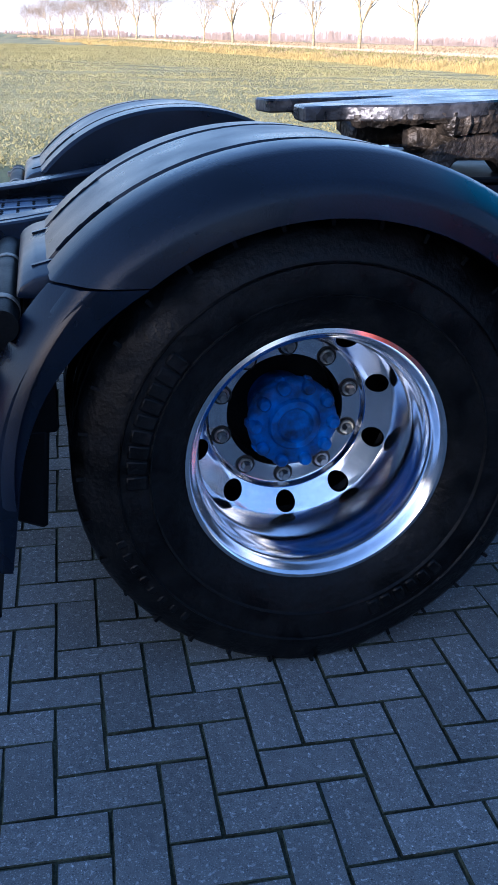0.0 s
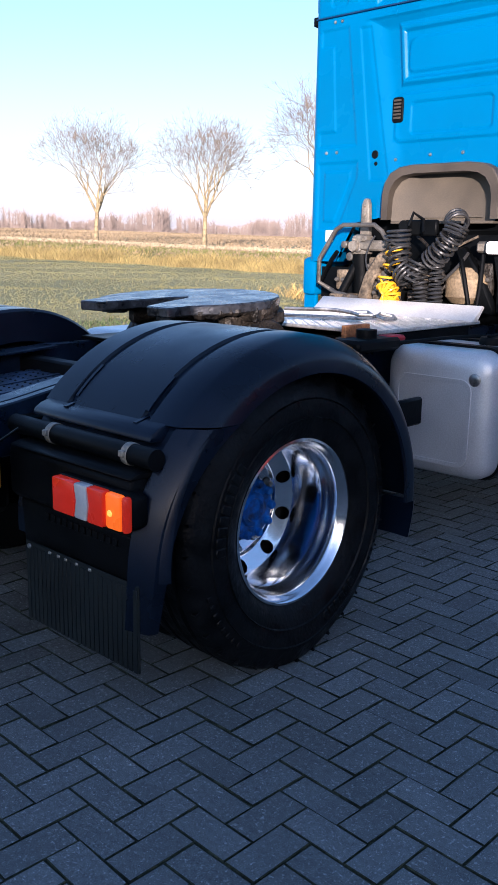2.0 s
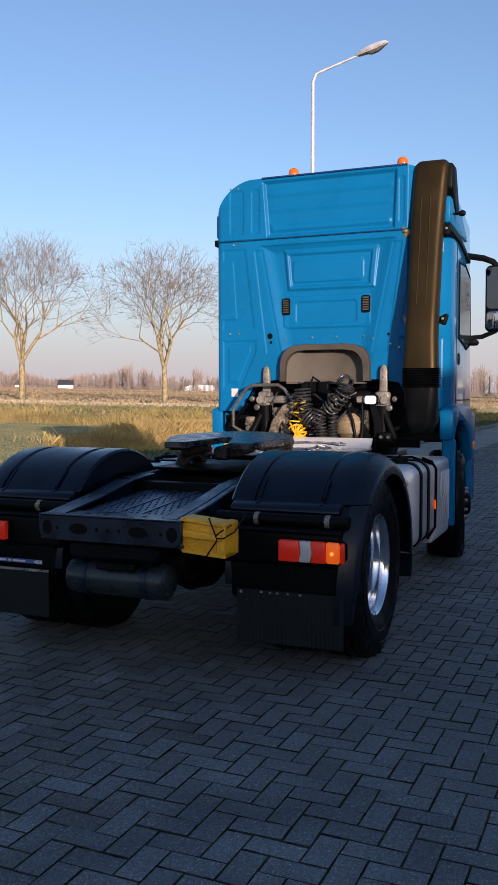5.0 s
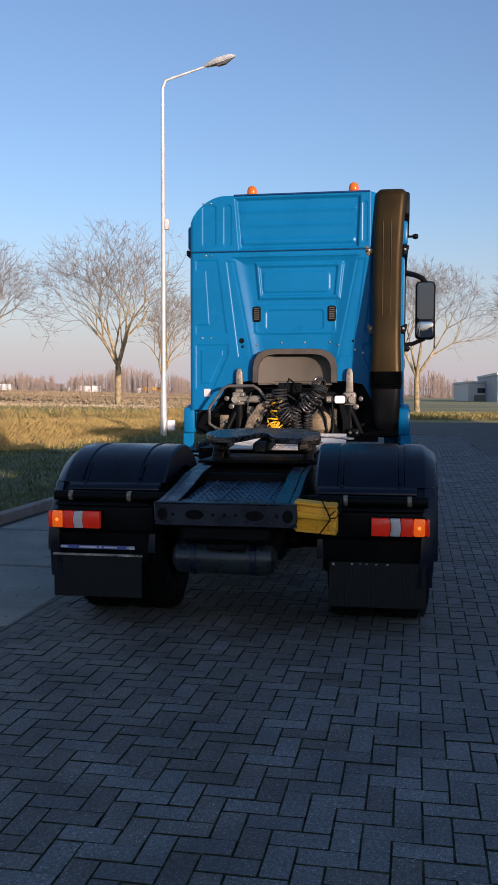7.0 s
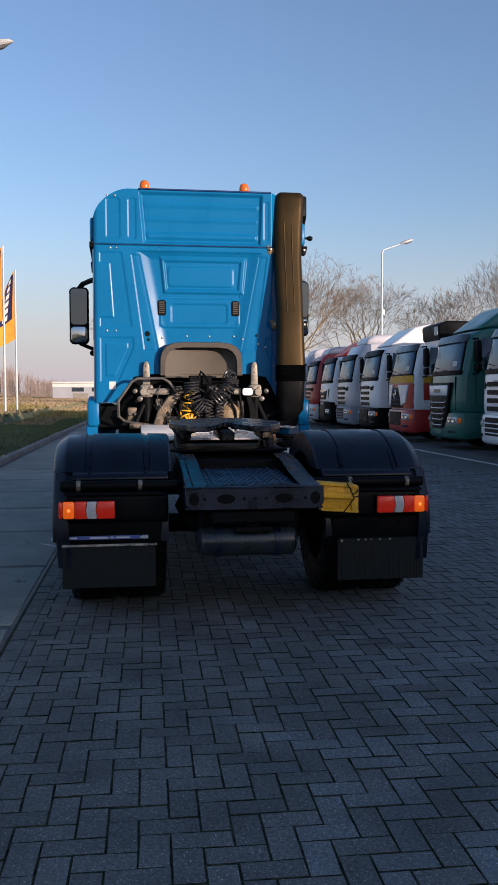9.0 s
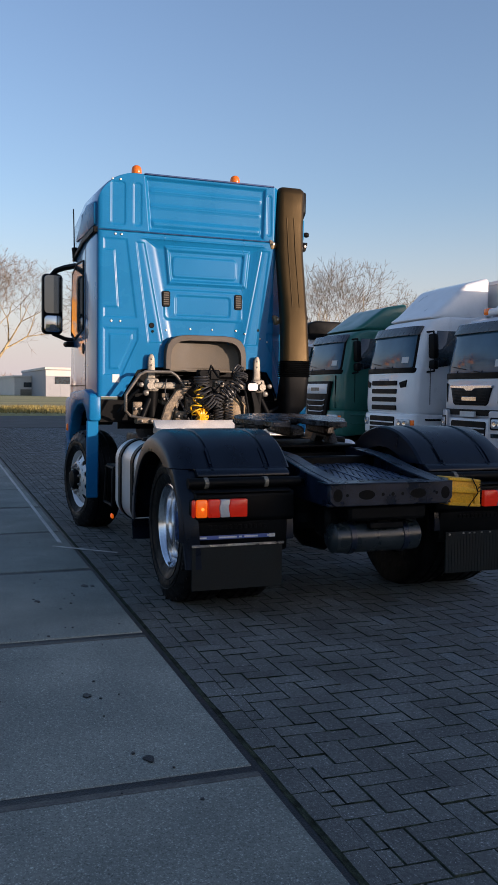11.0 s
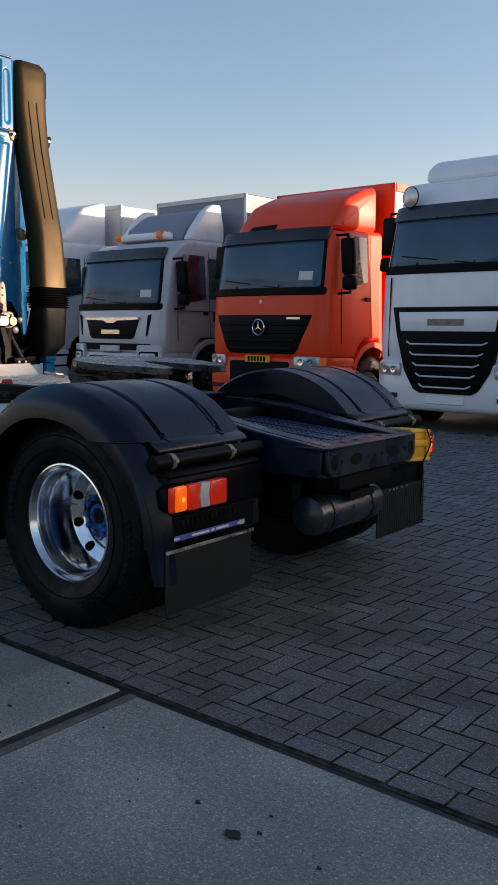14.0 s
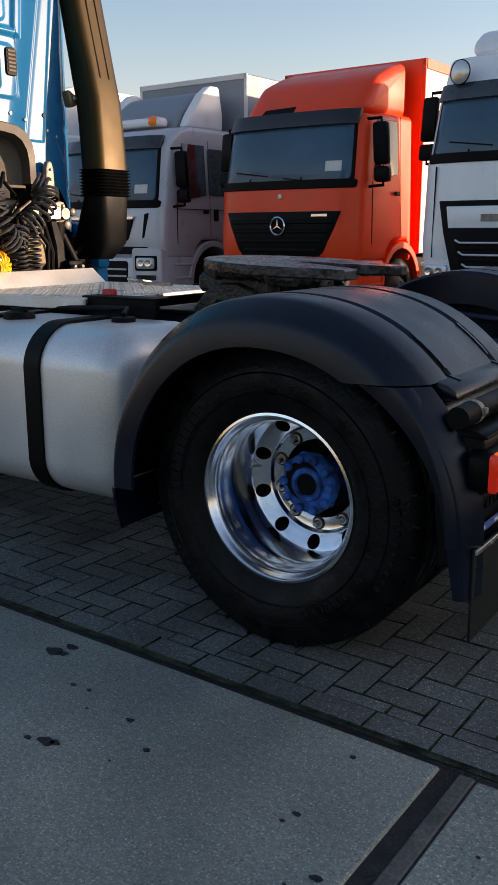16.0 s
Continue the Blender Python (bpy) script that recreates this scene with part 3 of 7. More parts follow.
def fender(s):
    lip = 0.028 if s > 0 else 0.0
    cs = [(0.50, FR - 0.155), (0.505, FR - 0.015), (0.52, FR - 0.003), (0.640, FR), (0.648, FR), (0.653, FR - 0.011), (0.687, FR - 0.011), (0.692, FR), (0.718, FR), (1.020, FR), (1.038, FR), (1.043, FR - 0.011), (1.077, FR - 0.011), (1.082, FR), (1.095, FR), (1.200, FR - 0.004), (1.218, FR - 0.012), (1.276, FR - 0.052), (1.288, FR - 0.066), (1.295, FR - 0.085), (1.298, FR - 0.126 - lip), (1.286, FR - 0.128 - lip), (1.280, FR - 0.085), (1.248, FR - 0.04), (1.190, FR - 0.018), (0.54, FR - 0.02), (0.515, FR - 0.155)]
    n, rings = 44, []
    for i in range(n + 1):
        rings.append([Vector((AXF + LONG * r * math.cos(a), y, AZ + r * math.sin(a))) for y, r in cs for a in [radians(-3 + (seam_angle(r) + 3) * i / n)]])
    f = part("mudguard", settle(M().loft(rings), s), FENDER, truck, "black plastic mudguard over the rear wheel", 24, Matrix.Translation((0, -0.008 if s > 0 else 0, 0)))
    # lower rear section, a little tighter, reaching down behind the tyre
    cs2 = [(0.53, FR - 0.08), (0.535, FR - 0.02), (1.200, FR - 0.02), (1.253, FR - 0.03), (1.280, FR - 0.045), (1.288, FR - 0.062), (1.273, FR - 0.062), (1.230, FR - 0.05), (0.56, FR - 0.05)]
    rings = []
    for i in range(19):
        rings.append([Vector((AXF + LONG * r * math.cos(a), y, AZ + r * math.sin(a))) for y, r in cs2 for a in [radians(seam_angle(r) + 0.5 + (182 - seam_angle(r)) * i / 18)]])
    part("rear_section", sided(M().loft(rings), s), FENDER, f)
    # outer edge carried on down behind the tyre
    sk = [(1.205, 0.004), (1.218, 0.010), (1.276, 0.050), (1.288, 0.064), (1.295, 0.088), (1.297, 0.138), (1.284, 0.140), (1.270, 0.090), (1.205, 0.050)]
    rings = []
    for i in range(25):
        t = i / 24
        turn = min(1.0, t / 0.62)
        drop = 0.20 * max(0.0, (t - 0.62) / 0.38)
        k = 0.92 - 0.54 * t
        out = 0.010 * min(1.0, t * 3)
        rings.append([Vector((AXF + LONG * r * math.cos(a), y - 0.045 * t, AZ + r * math.sin(a) - drop)) for y, d in sk for r in [FR + out - d * k] for a in [radians(seam_angle(r) + 0.5 + (178.7 - seam_angle(r)) * turn)]])
    part("rear_skirt", sided(M().loft(rings), s), FENDER, f, "", 24)
    # front lower section
    rings = []
    for i in range(10):
        a = radians(-3.6 - 14 * i / 9)
        rings.append([Vector((AXF + LONG * r * math.cos(a), y, AZ + r * math.sin(a))) for y, r in cs2])
    part("front_section", settle(M().loft(rings), s), FENDER, f)
    if s < 0:
        part("front_bracket", M().box(0.60, 0.79, -1.21, -1.18, 0.776, 0.89, 0.008).box(0.62, 0.70, -1.2, -0.95, 0.80, 0.86, 0.01), BLACK, f, "square black bracket in front of the mudguard")
    # shelf behind the guard
    poly = [(-0.485, 0.950), (-0.50, 0.968), (-0.59, 0.945), (-0.618, 0.928), (-0.628, 0.905), (-0.50, 0.890)]
    part("rear_shelf", sided(M().prism(poly, "y", 0.53, 1.16, 0.010, 2), s), FENDER, f)
    for y in (0.68, 1.05):
        m = M()
        for k in range(4):
            a = radians(127.5 + 3.0 * k)
            m.box(-0.019, 0.019, y - 0.007, y + 0.007, -0.004, 0.002, m=Matrix.Translation((AXF + LONG * (FR + 0.002) * math.cos(a), 0, AZ + (FR + 0.002) * math.sin(a))) @ Matrix.Rotation(-a + math.pi / 2, 4, "Y"))
        m.box(-0.10, 0.0, y - 0.008, y + 0.008, 0.0, 0.004, 0.0, m=pose(-0.495, 0, 0.969, 0, -14.3, 0))
        part("strap", sided(m, s), FENDER, f)
    # tube, lamp carrier, lower panel, flap
    tube = part("bumper_tube", sided(M().tube([(-0.655, 0.47, 0.868), (-0.655, 1.225, 0.868)], 0.033, 20), s), BLACK, truck, "black tube behind the mudguard")
    part("support_arm", sided(M().tube([(-0.655, 0.48, 0.868), (-0.62, 0.45, 0.86), (-0.52, 0.43, 0.86)], 0.028, 12), s), BLACK, tube)
    for y in (0.71, 1.11):
        part("tube_clamp", sided(M().lathe([(0.034, -0.014), (0.036, -0.012), (0.036, 0.012), (0.034, 0.014)], 20, Matrix.Translation((-0.655, y, 0.868))).box(-0.70, -0.685, y - 0.012, y + 0.012, 0.865, 0.885, 0.003), s), GREYMETAL, tube, "bare metal clamp")
    m = M().prism([(-0.56, 0.825), (-0.70, 0.822), (-0.725, 0.80), (-0.725, 0.65), (-0.70, 0.625), (-0.56, 0.625)], "y", 0.53, 1.19, 0.012, 2)
    m.prism([(-0.56, 0.834), (-0.70, 0.832), (-0.735, 0.822), (-0.735, 0.812), (-0.56, 0.812)], "y", 0.56, 1.20, 0.004)
    carrier = part("lamp_carrier", sided(m, s), BLACK, truck, "black lamp carrier behind the wheel")
    part("lower_panel", sided(M().prism([(-0.58, 0.64), (-0.71, 0.635), (-0.70, 0.44), (-0.60, 0.40)], "y", 0.57, 1.19, 0.01), s), BLACK, carrier)
    for k in range(12):
        part("raised_mark", sided(M().box(-0.7135, -0.7075, 0.72 + 0.033 * k, 0.742 + 0.033 * k, 0.585, 0.61, 0.002), s), BLACK, carrier)
    m = M().box(-0.722, -0.714, 0.612, 1.215, 0.205, 0.49, 0.003)
    flap = part("mud_flap", sided(m, s), FLAP, truck, "ribbed black rubber mud flap" if s < 0 else "plain black rubber mud flap with pale top strip", smooth=0)
    n = 25
    for k in range(n if s < 0 else 0):
        y = -0.615 - 0.6 * k / n
        part("flap_rib", M().box(-0.7245, -0.7215, y - 0.0185, y, 0.205, 0.475, 0.001), FLAP, flap)
    if s > 0:
        part("flap_strip", M().box(-0.733, -0.724, 0.604, 1.218, 0.478, 0.494, 0.002), STEEL, flap, "pale metal strip")
        for y in (0.78, 0.98, 1.1):
            part("bolt", M().lathe([(0.008, 0.0), (0.006, 0.005), (0.0, 0.006)], 8, Matrix.Translation((-0.733, y, 0.486)) @ pose(0, 0, 0, 0, 0, 90)), STEEL, flap)
        lab = part("sticker", M().box(-0.7165, -0.7115, 0.66, 1.19, 0.522, 0.546, 0.001), BLUELBL, carrier, "blue sticker strip with white lettering bars")
        m = M()
        for a, b in ((0.675, 0.69), (0.70, 0.715), (0.78, 0.87), (0.885, 0.905), (0.92, 1.04), (1.12, 1.175)):
            m.box(-0.7185, -0.7160, a, b, 0.529, 0.539)
        part("lettering_bars", m, STICKER, lab)
        part("sticker_end", M().box(-0.7185, -0.7160, 0.662, 0.70, 0.524, 0.544), STICKER, lab)
    else:
        part("bolt", M().lathe([(0.010, 0.0), (0.008, 0.006), (0.0, 0.007)], 10, Matrix.Translation((-0.725, -0.64, 0.475)) @ pose(0, 0, 0, 0, 0, 90)), STEEL, flap)
        for y in (-0.75, -0.80, -0.84, -0.90, -0.97):
            part("worn_edge", M().box(-0.7265, -0.720, y - 0.014, y, 0.474, 0.484, 0.002), STEEL, flap)
    # lamp with its coloured segments
    lamp = part("rear_lamp", sided(M().prism([(0.868, 0.665), (0.868, 0.782), (1.200, 0.782), (1.228, 0.765), (1.228, 0.680), (1.200, 0.660)], "x", -0.755, -0.69, 0.006), s), BLACK, truck, "red, white and amber rear lamp in a black housing")
    segs = [("red_lens", 0.876, 0.985, RED_L), ("white_lens", 0.988, 1.050, WHITE_L), ("red_lens", 1.053, 1.130, RED_L), ("amber_lens", 1.133, 1.205, AMB_L), ("red_lens", 1.208, 1.232, RED_L)]
    for nm, y0, y1, mt in segs:
        edge = 0.006 if y1 < 1.2 else 0.011
        poly = [(y0, 0.668), (y0, 0.779), (y1, 0.779), (y1 + (0.010 if y1 < 1.06 else 0), 0.7235), (y1, 0.668)]
        if 0.98 < y0 < 1.06:
            poly = [(y0, 0.668), (y0 + 0.010, 0.7235)] + [(y0, 0.779), (y1, 0.779)] + ([(y1 + 0.010, 0.7235)] if y1 < 1.06 else []) + [(y1, 0.668)]
        part(nm, sided(M().prism(poly, "x", -0.786 if y1 < 1.2 else -0.779, -0.750, edge, 2), s), mt, lamp)
    part("bulb", sided(M().lathe([(0.011, 0.0), (0.008, 0.004), (0.0, 0.005)], 12, Matrix.Translation((-0.786, 1.168, 0.722)) @ pose(0, 0, 0, 0, 0, 90)), s), LITBULB , lamp)


for s in (1, -1):
    fender(s)

# wheel chock in its holder
m = M().prism([(-0.455, 0.905), (-0.70, 0.880), (-0.705, 0.705), (-0.46, 0.725)], "x", -1.03, -0.98, 0.008, 2)
m.prism([(-0.47, 0.845), (-0.69, 0.825), (-0.69, 0.79), (-0.47, 0.805)], "x", -1.055, -1.02, 0.008, 2)
m.prism([(-0.455, 0.905), (-0.70, 0.882), (-0.70, 0.862), (-0.455, 0.885)], "x", -1.045, -0.90, 0.004)
m.prism([(-0.46, 0.742), (-0.705, 0.722), (-0.705, 0.703), (-0.46, 0.722)], "x", -1.045, -0.90, 0.004)
m.prism([(-0.655, 0.885), (-0.705, 0.880), (-0.705, 0.705), (-0.655, 0.708)], "x", -1.04, -0.86, 0.006)
chock = part("wheel_chock", m, YELLOW, truck, "yellow plastic wheel chock tied beside the frame end", at=Matrix.Translation((0.02, 0.03, 0)))
part("holder_plate", M().prism([(-0.445, 0.90), (-0.462, 0.90), (-0.462, 0.73), (-0.445, 0.73)], "x", -1.035, -0.88, 0.003), GREYMETAL, chock)
part("elastic_cord", M().tube([(-1.05, -0.62, 0.91), (-1.06, -0.655, 0.84), (-1.06, -0.67, 0.80), (-1.05, -0.60, 0.705)], 0.004, 6).tube([(-1.06, -0.665, 0.81), (-1.055, -0.70, 0.81), (-0.95, -0.72, 0.83), (-0.80, -0.72, 0.9)], 0.004, 6).tube([(-1.06, -0.66, 0.82), (-1.06, -0.69, 0.845), (-0.98, -0.715, 0.87)], 0.004, 6), BLACK, chock)

# fifth wheel
R5, CX5 = 0.420, 0.595
pts = []
for i in range(49):
    a = radians(-132 + 264 * i / 48)
    pts.append((CX5 + R5 * math.cos(a), R5 * math.sin(a) * 1.07))
# rear ramps and the throat
pts += [(0.19, 0.31), (0.20, 0.16), (0.40, 0.085), (0.55, 0.045), (0.59, 0.0), (0.55, -0.045), (0.40, -0.085), (0.20, -0.16), (0.19, -0.31)]
m = M().prism(pts, "z", 1.178, 1.222, 0.006)
fifth = part("fifth_wheel", m, GREASE, truck, "greasy steel fifth wheel coupling plate", 30, Matrix.Translation((0.2, 0, 1.222)) @ Matrix.Rotation(radians(-3.0), 4, "Y") @ Matrix.Translation((-0.2, 0, -1.222)))
m = M()
rib_rng = random.Random(5)
drop, rings = 0.04, []
for k in range(121):
    a = radians(-131 + 262 * k / 120)
    if k % 9 == 0:
        drop = rib_rng.choice((0.008, 0.02, 0.03, 0.042, 0.014))
    rr = R5 + rib_rng.uniform(-0.012, 0.004)
    zz = 1.180 - drop - rib_rng.uniform(0, 0.010)
    rings.append([Vector((CX5 + q * math.cos(a), q * math.sin(a) * 1.07, z)) for q, z in ((rr, 1.196), (rr + rib_rng.uniform(-0.006, 0.006), (1.196 + zz) / 2), (rr - 0.012, zz), (rr - 0.10, zz), (rr - 0.12, 1.185))])
m.loft(rings)
part("plate_rim", m, DIRTY, fifth, "grease-caked underside of the plate", 25)
m = M().box(0.42, 0.95, -0.06, 0.06, 1.075, 1.165, 0.02).box(0.5, 0.9, -0.36, -0.28, 1.08, 1.165, 0.02).box(0.5, 0.9, 0.28, 0.36, 1.08, 1.165, 0.02)
part("lock_body", m, DIRTY, fifth)
for s in (1, -1):
    m = M().prism([(0.50, 1.02), (0.58, 1.13), (0.66, 1.16), (0.74, 1.16), (0.82, 1.13), (0.92, 1.02), (0.82, 1.02), (0.76, 1.08), (0.64, 1.08), (0.60, 1.02)], "y", s * 0.36 - 0.04, s * 0.36 + 0.04, 0.008)
    part("pedestal", m, DIRTY, truck, "greasy cast fifth wheel pedestal")
part("mounting_plate", M().box(0.30, 1.12, -0.46, 0.46, 1.022, 1.040, 0.004), BLACK, truck)
part("release_handle", M().tube([(0.95, -0.30, 1.15), (1.05, -0.44, 1.145), (1.10, -0.50, 1.14), (1.12, -0.58, 1.13)], 0.009, 8), STEEL, fifth)
part("handle_grip", M().tube([(1.12, -0.58, 1.13), (1.10, -0.64, 1.125), (1.14, -0.68, 1.125), (1.18, -0.63, 1.13), (1.14, -0.575, 1.13)], 0.009, 8), STEEL, fifth)

# catwalk behind the cab
m = M().box(1.36, 2.40, -0.56, 0.62, 1.055, 1.075, 0.004)
cat = part("catwalk", m, TREAD, truck, "aluminium tread plate catwalk behind the cab", 0)
m = M()
for i in range(26):
    for j in range(28):
        a = 0.6 if (i + j) % 2 else -0.6
        m.box(-0.014, 0.014, -0.003, 0.003, 0.0, 0.0025, m=Matrix.Translation((1.39 + 0.039 * i, -0.54 + 0.042 * j, 1.075)) @ Matrix.Rotation(a, 4, "Z"))
tagged(part("tread_pattern", m, TREAD, cat, smooth=0), kind="stuff")
part("front_lip", M().prism([(2.30, 1.07), (2.42, 1.16), (2.44, 1.15), (2.36, 1.06)], "y", -0.56, 0.64, 0.004), mat("white_alu", (0.72, 0.70, 0.66), 0.4, 0.3, 0.08, 5, 90, 0.05), cat)
part("side_lip", M().box(1.34, 2.42, 0.615, 0.64, 1.03, 1.085, 0.004), mat("white_alu_edge", (0.70, 0.68, 0.64), 0.4, 0.3, 0.08, 5, 90, 0.05), cat)
part("angle_bracket", M().box(1.16, 1.36, -0.52, -0.49, 1.04, 1.11, 0.004).box(1.18, 1.36, -0.56, -0.44, 1.035, 1.045, 0.003), RUST, cat)
part("pull_hook", M().tube([(1.30, 0.05, 1.12), (1.70, -0.22, 1.10), (1.78, -0.26, 1.11), (1.84, -0.24, 1.12), (1.88, -0.30, 1.11), (1.82, -0.36, 1.10), (1.76, -0.33, 1.10), (1.77, -0.27, 1.11)], 0.010, 8), STEEL, truck, "steel pull hook lying on the catwalk")
part("side_bracket", M().box(0.95, 1.35, 0.56, 0.60, 1.0, 1.09, 0.006).box(0.95, 1.38, 0.50, 0.60, 1.085, 1.095, 0.003), BLACK, truck)
part("red_coupling", M().lathe([(0.0, -0.02), (0.03, -0.02), (0.035, 0.0), (0.03, 0.02), (0.0, 0.022)], 16, Matrix.Translation((1.30, 0.50, 1.10)) @ pose(0, 0, 0, 90, 0, 0)), mat("red_cap", (0.5, 0.03, 0.03), 0.5), truck)
# brackets that carry the catwalk
for y in (-0.52, 0.45):
    part("catwalk_bracket", M().box(1.40, 2.35, y, y + 0.07, 0.98, 1.054, 0.01), BLACK, truck)


# fuel tanks
def tank_at(s, x0, x1, straps, label, bottom=0.33, r=0.10, q=1.0, bulge=0.0, sw=0.032):
    def swell(ring):
        return [(y + bulge * max(0.0, 1 - ((z - 0.6675) / 0.34) ** 2) * (1 if y > 0.83 else 0), z + bulge * 0.6 * max(0.0, 1 - ((y - 0.8275) / 0.31) ** 2) * (1 if z > 0.9 else 0)) for y, z in ring]

    poly = swell(rrect(0.52, 1.135, bottom, 1.005, r, 8))
    rings = []
    for x, k in ((x0, 0.09 * q), (x0 + 0.012 * q, 0.045 * q), (x0 + 0.025 * q, 0.025 * q), (x0 + 0.04 * q, 0.012 * q), (x0 + 0.06 * q, 0.003 * q), (x0 + 0.08 * q, 0.0), (x1 - 0.08 * q, 0.0), (x1 - 0.04 * q, 0.012 * q), (x1 - 0.012 * q, 0.045 * q), (x1, 0.09 * q)):
        cy, cz = 0.8275, 0.6675
        rings.append([Vector((x, cy + (y - cy) * (1 - k / 0.31), cz + (z - cz) * (1 - k / 0.34))) for y, z in poly])
    t = part("fuel_tank", sided(M().loft(rings), s), ALU, truck, label)
    for x in straps:
        outer = swell(rrect(0.508, 1.147, bottom - 0.012, 1.017, r + 0.01, 8))
        inner = swell(rrect(0.521, 1.134, bottom + 0.001, 1.004, r, 8))
        m = M()
        k = len(outer)
        m.add([(x + dx, y, z) for dx in (-sw, sw) for ring in (outer, inner) for y, z in ring], [q for a in range(k) for b in [(a + 1) % k] for q in ((a, b, k + b, k + a), (2 * k + a, 3 * k + a, 3 * k + b, 2 * k + b), (a, 2 * k + a, 2 * k + b, b))])
        part("strap", sided(m, s), BLACK, t)
    xm = x0 + 0.62 * (x1 - x0)
    part("filler_cap", sided(M().lathe([(0.0, 0.0), (0.065, 0.0), (0.068, 0.02), (0.06, 0.04), (0.02, 0.045), (0.0, 0.045)], 24, Matrix.Translation((xm, 0.93, 1.003)) @ pose(0, 0, 0, 90, 0, 0)).box(xm - 0.05, xm + 0.05, 0.92, 0.94, 1.04, 1.06, 0.006), s), BLACK, t)
    return t


tR = tank_at(-1, 1.50, 2.09, (1.66, 1.96), "brushed aluminium fuel tank with dark straps", 0.36)
m = M()
ro, ri = rrect(-1.035, -0.60, 0.425, 0.865, 0.06), rrect(-1.015, -0.62, 0.445, 0.845, 0.05)
m.loft([[Vector((1.499, y, z)) for y, z in ro], [Vector((1.492, y * 0.995 - 0.004, z)) for y, z in ro], [Vector((1.492, y, z)) for y, z in ri], [Vector((1.499, y, z)) for y, z in ri]], cap=False)
part("end_bead", m, ALU, tR)
part("sender_cap", M().lathe([(0.0, 0.0), (0.03, 0.0), (0.032, -0.012), (0.02, -0.018), (0.0, -0.018)], 18, Matrix.Translation((1.512, -1.045, 0.868)) @ pose(0, 0, 0, 0, 0, -90)), STEEL, tR)
tL = tank_at(1, 0.66, 1.90, (1.12, 1.56), "brushed aluminium fuel tank with two dark straps", 0.33, 0.15, 1.7, 0.022, 0.042)
part("sender_cap", M().lathe([(0.0, 0.0), (0.05, 0.0), (0.05, 0.03), (0.0, 0.035)], 18, Matrix.Translation((0.95, 0.80, 1.003)) @ pose(0, 0, 0, 90, 0, 0)), BLACK, tL)
part("fuel_hose", M().tube([(0.95, 0.80, 1.04), (1.0, 0.72, 1.06), (1.2, 0.66, 1.05), (1.6, 0.62, 1.03)], 0.012, 8), BLACK, tL)
# ribbed aluminium side box on the right
m = M().prism(rrect(-1.145, -0.55, 0.30, 0.985, 0.05), "x", 2.20, 2.92, 0.02, 2)
sb = part("side_box", m, ALU, truck, "ribbed aluminium side box with tread plate top")
for i in range(5):
    part("rib", M().box(2.47 + 0.09 * i, 2.505 + 0.09 * i, -1.156, -1.142, 0.42, 0.88, 0.006), ALU, sb)
m = M()
for i in range(17):
    for j in range(13):
        a = 0.6 if (i + j) % 2 else -0.6
        m.box(-0.014, 0.014, -0.003, 0.003, 0.0, 0.003, m=Matrix.Translation((2.23 + 0.04 * i, -1.09 + 0.042 * j, 0.985)) @ Matrix.Rotation(a, 4, "Z"))
tagged(part("tread_pattern", m, TREAD, sb, smooth=0), kind="stuff")
part("wiring", M().tube([(2.10, -1.06, 1.02), (2.14, -1.13, 0.99), (2.15, -1.165, 0.93), (2.145, -1.165, 0.7), (2.15, -1.16, 0.45), (2.13, -1.1, 0.35)], 0.012, 8).tube([(1.2, -0.7, 1.03), (1.7, -0.75, 1.035), (1.9, -0.80, 1.035), (2.06, -0.98, 1.03), (2.16, -1.13, 0.97)], 0.010, 8), BLACK, truck)
for x, s in ((2.16, -1), (1.86, 1)):
    part("side_marker", sided(M().box(x - 0.03, x + 0.03, 1.15, 1.17, 0.60 if s < 0 else 0.30, 0.68 if s < 0 else 0.34, 0.006), s), AMB_L, truck, "amber side marker lamp")
part("valve_block", M().box(1.0, 1.35, -0.72, -0.55, 1.0, 1.06, 0.015).lathe([(0.0, 0.0), (0.05, 0.0), (0.05, 0.05), (0.0, 0.055)], 16, Matrix.Translation((1.18, -0.63, 1.05)) @ pose(0, 0, 0, 90, 0, 0)), BLACK, truck)
part("red_cap", M().box(1.30, 1.42, -0.70, -0.60, 1.03, 1.065, 0.012), mat("red_plastic", (0.4, 0.02, 0.03), 0.5), truck)
# left side behind the front wheel: air tank, step frame and bracket
part("air_tank", M().lathe([(0.0, -0.22), (0.09, -0.21), (0.11, -0.17), (0.11, 0.17), (0.09, 0.21), (0.0, 0.22)], 24, Matrix.Translation((2.28, 0.86, 0.86)) @ pose(0, 0, 0, 0, 0, 90)), BLACK, truck)
part("step_frame", M().tube([(2.12, 1.08, 0.72), (2.12, 1.10, 0.38), (2.46, 1.10, 0.38), (2.46, 1.08, 0.72), (2.12, 1.08, 0.72)], 0.018, 8).box(2.09, 2.50, 0.6, 1.08, 0.70, 0.74, 0.008), BLACK, truck)
part("urea_tank", M().box(2.02, 2.60, 0.5, 1.02, 0.40, 0.69, 0.04, 2), BLACK, truck)

# ---------- cab ----------
XB, ZB, ZT, HW = 2.82, 1.38, 3.595, 1.105


def sd_rrect(y, z, y0, y1, z0, z1, r):
    qy, qz = abs(y - (y0 + y1) / 2) - (y1 - y0) / 2 + r, abs(z - (z0 + z1) / 2) - (z1 - z0) / 2 + r
    return math.hypot(max(qy, 0), max(qz, 0)) + min(max(qy, qz), 0) - r


def step(d, w):
    t = min(1.0, max(0.0, 0.5 - d / (1.5 * w)))
    return t * t * (3 - 2 * t)


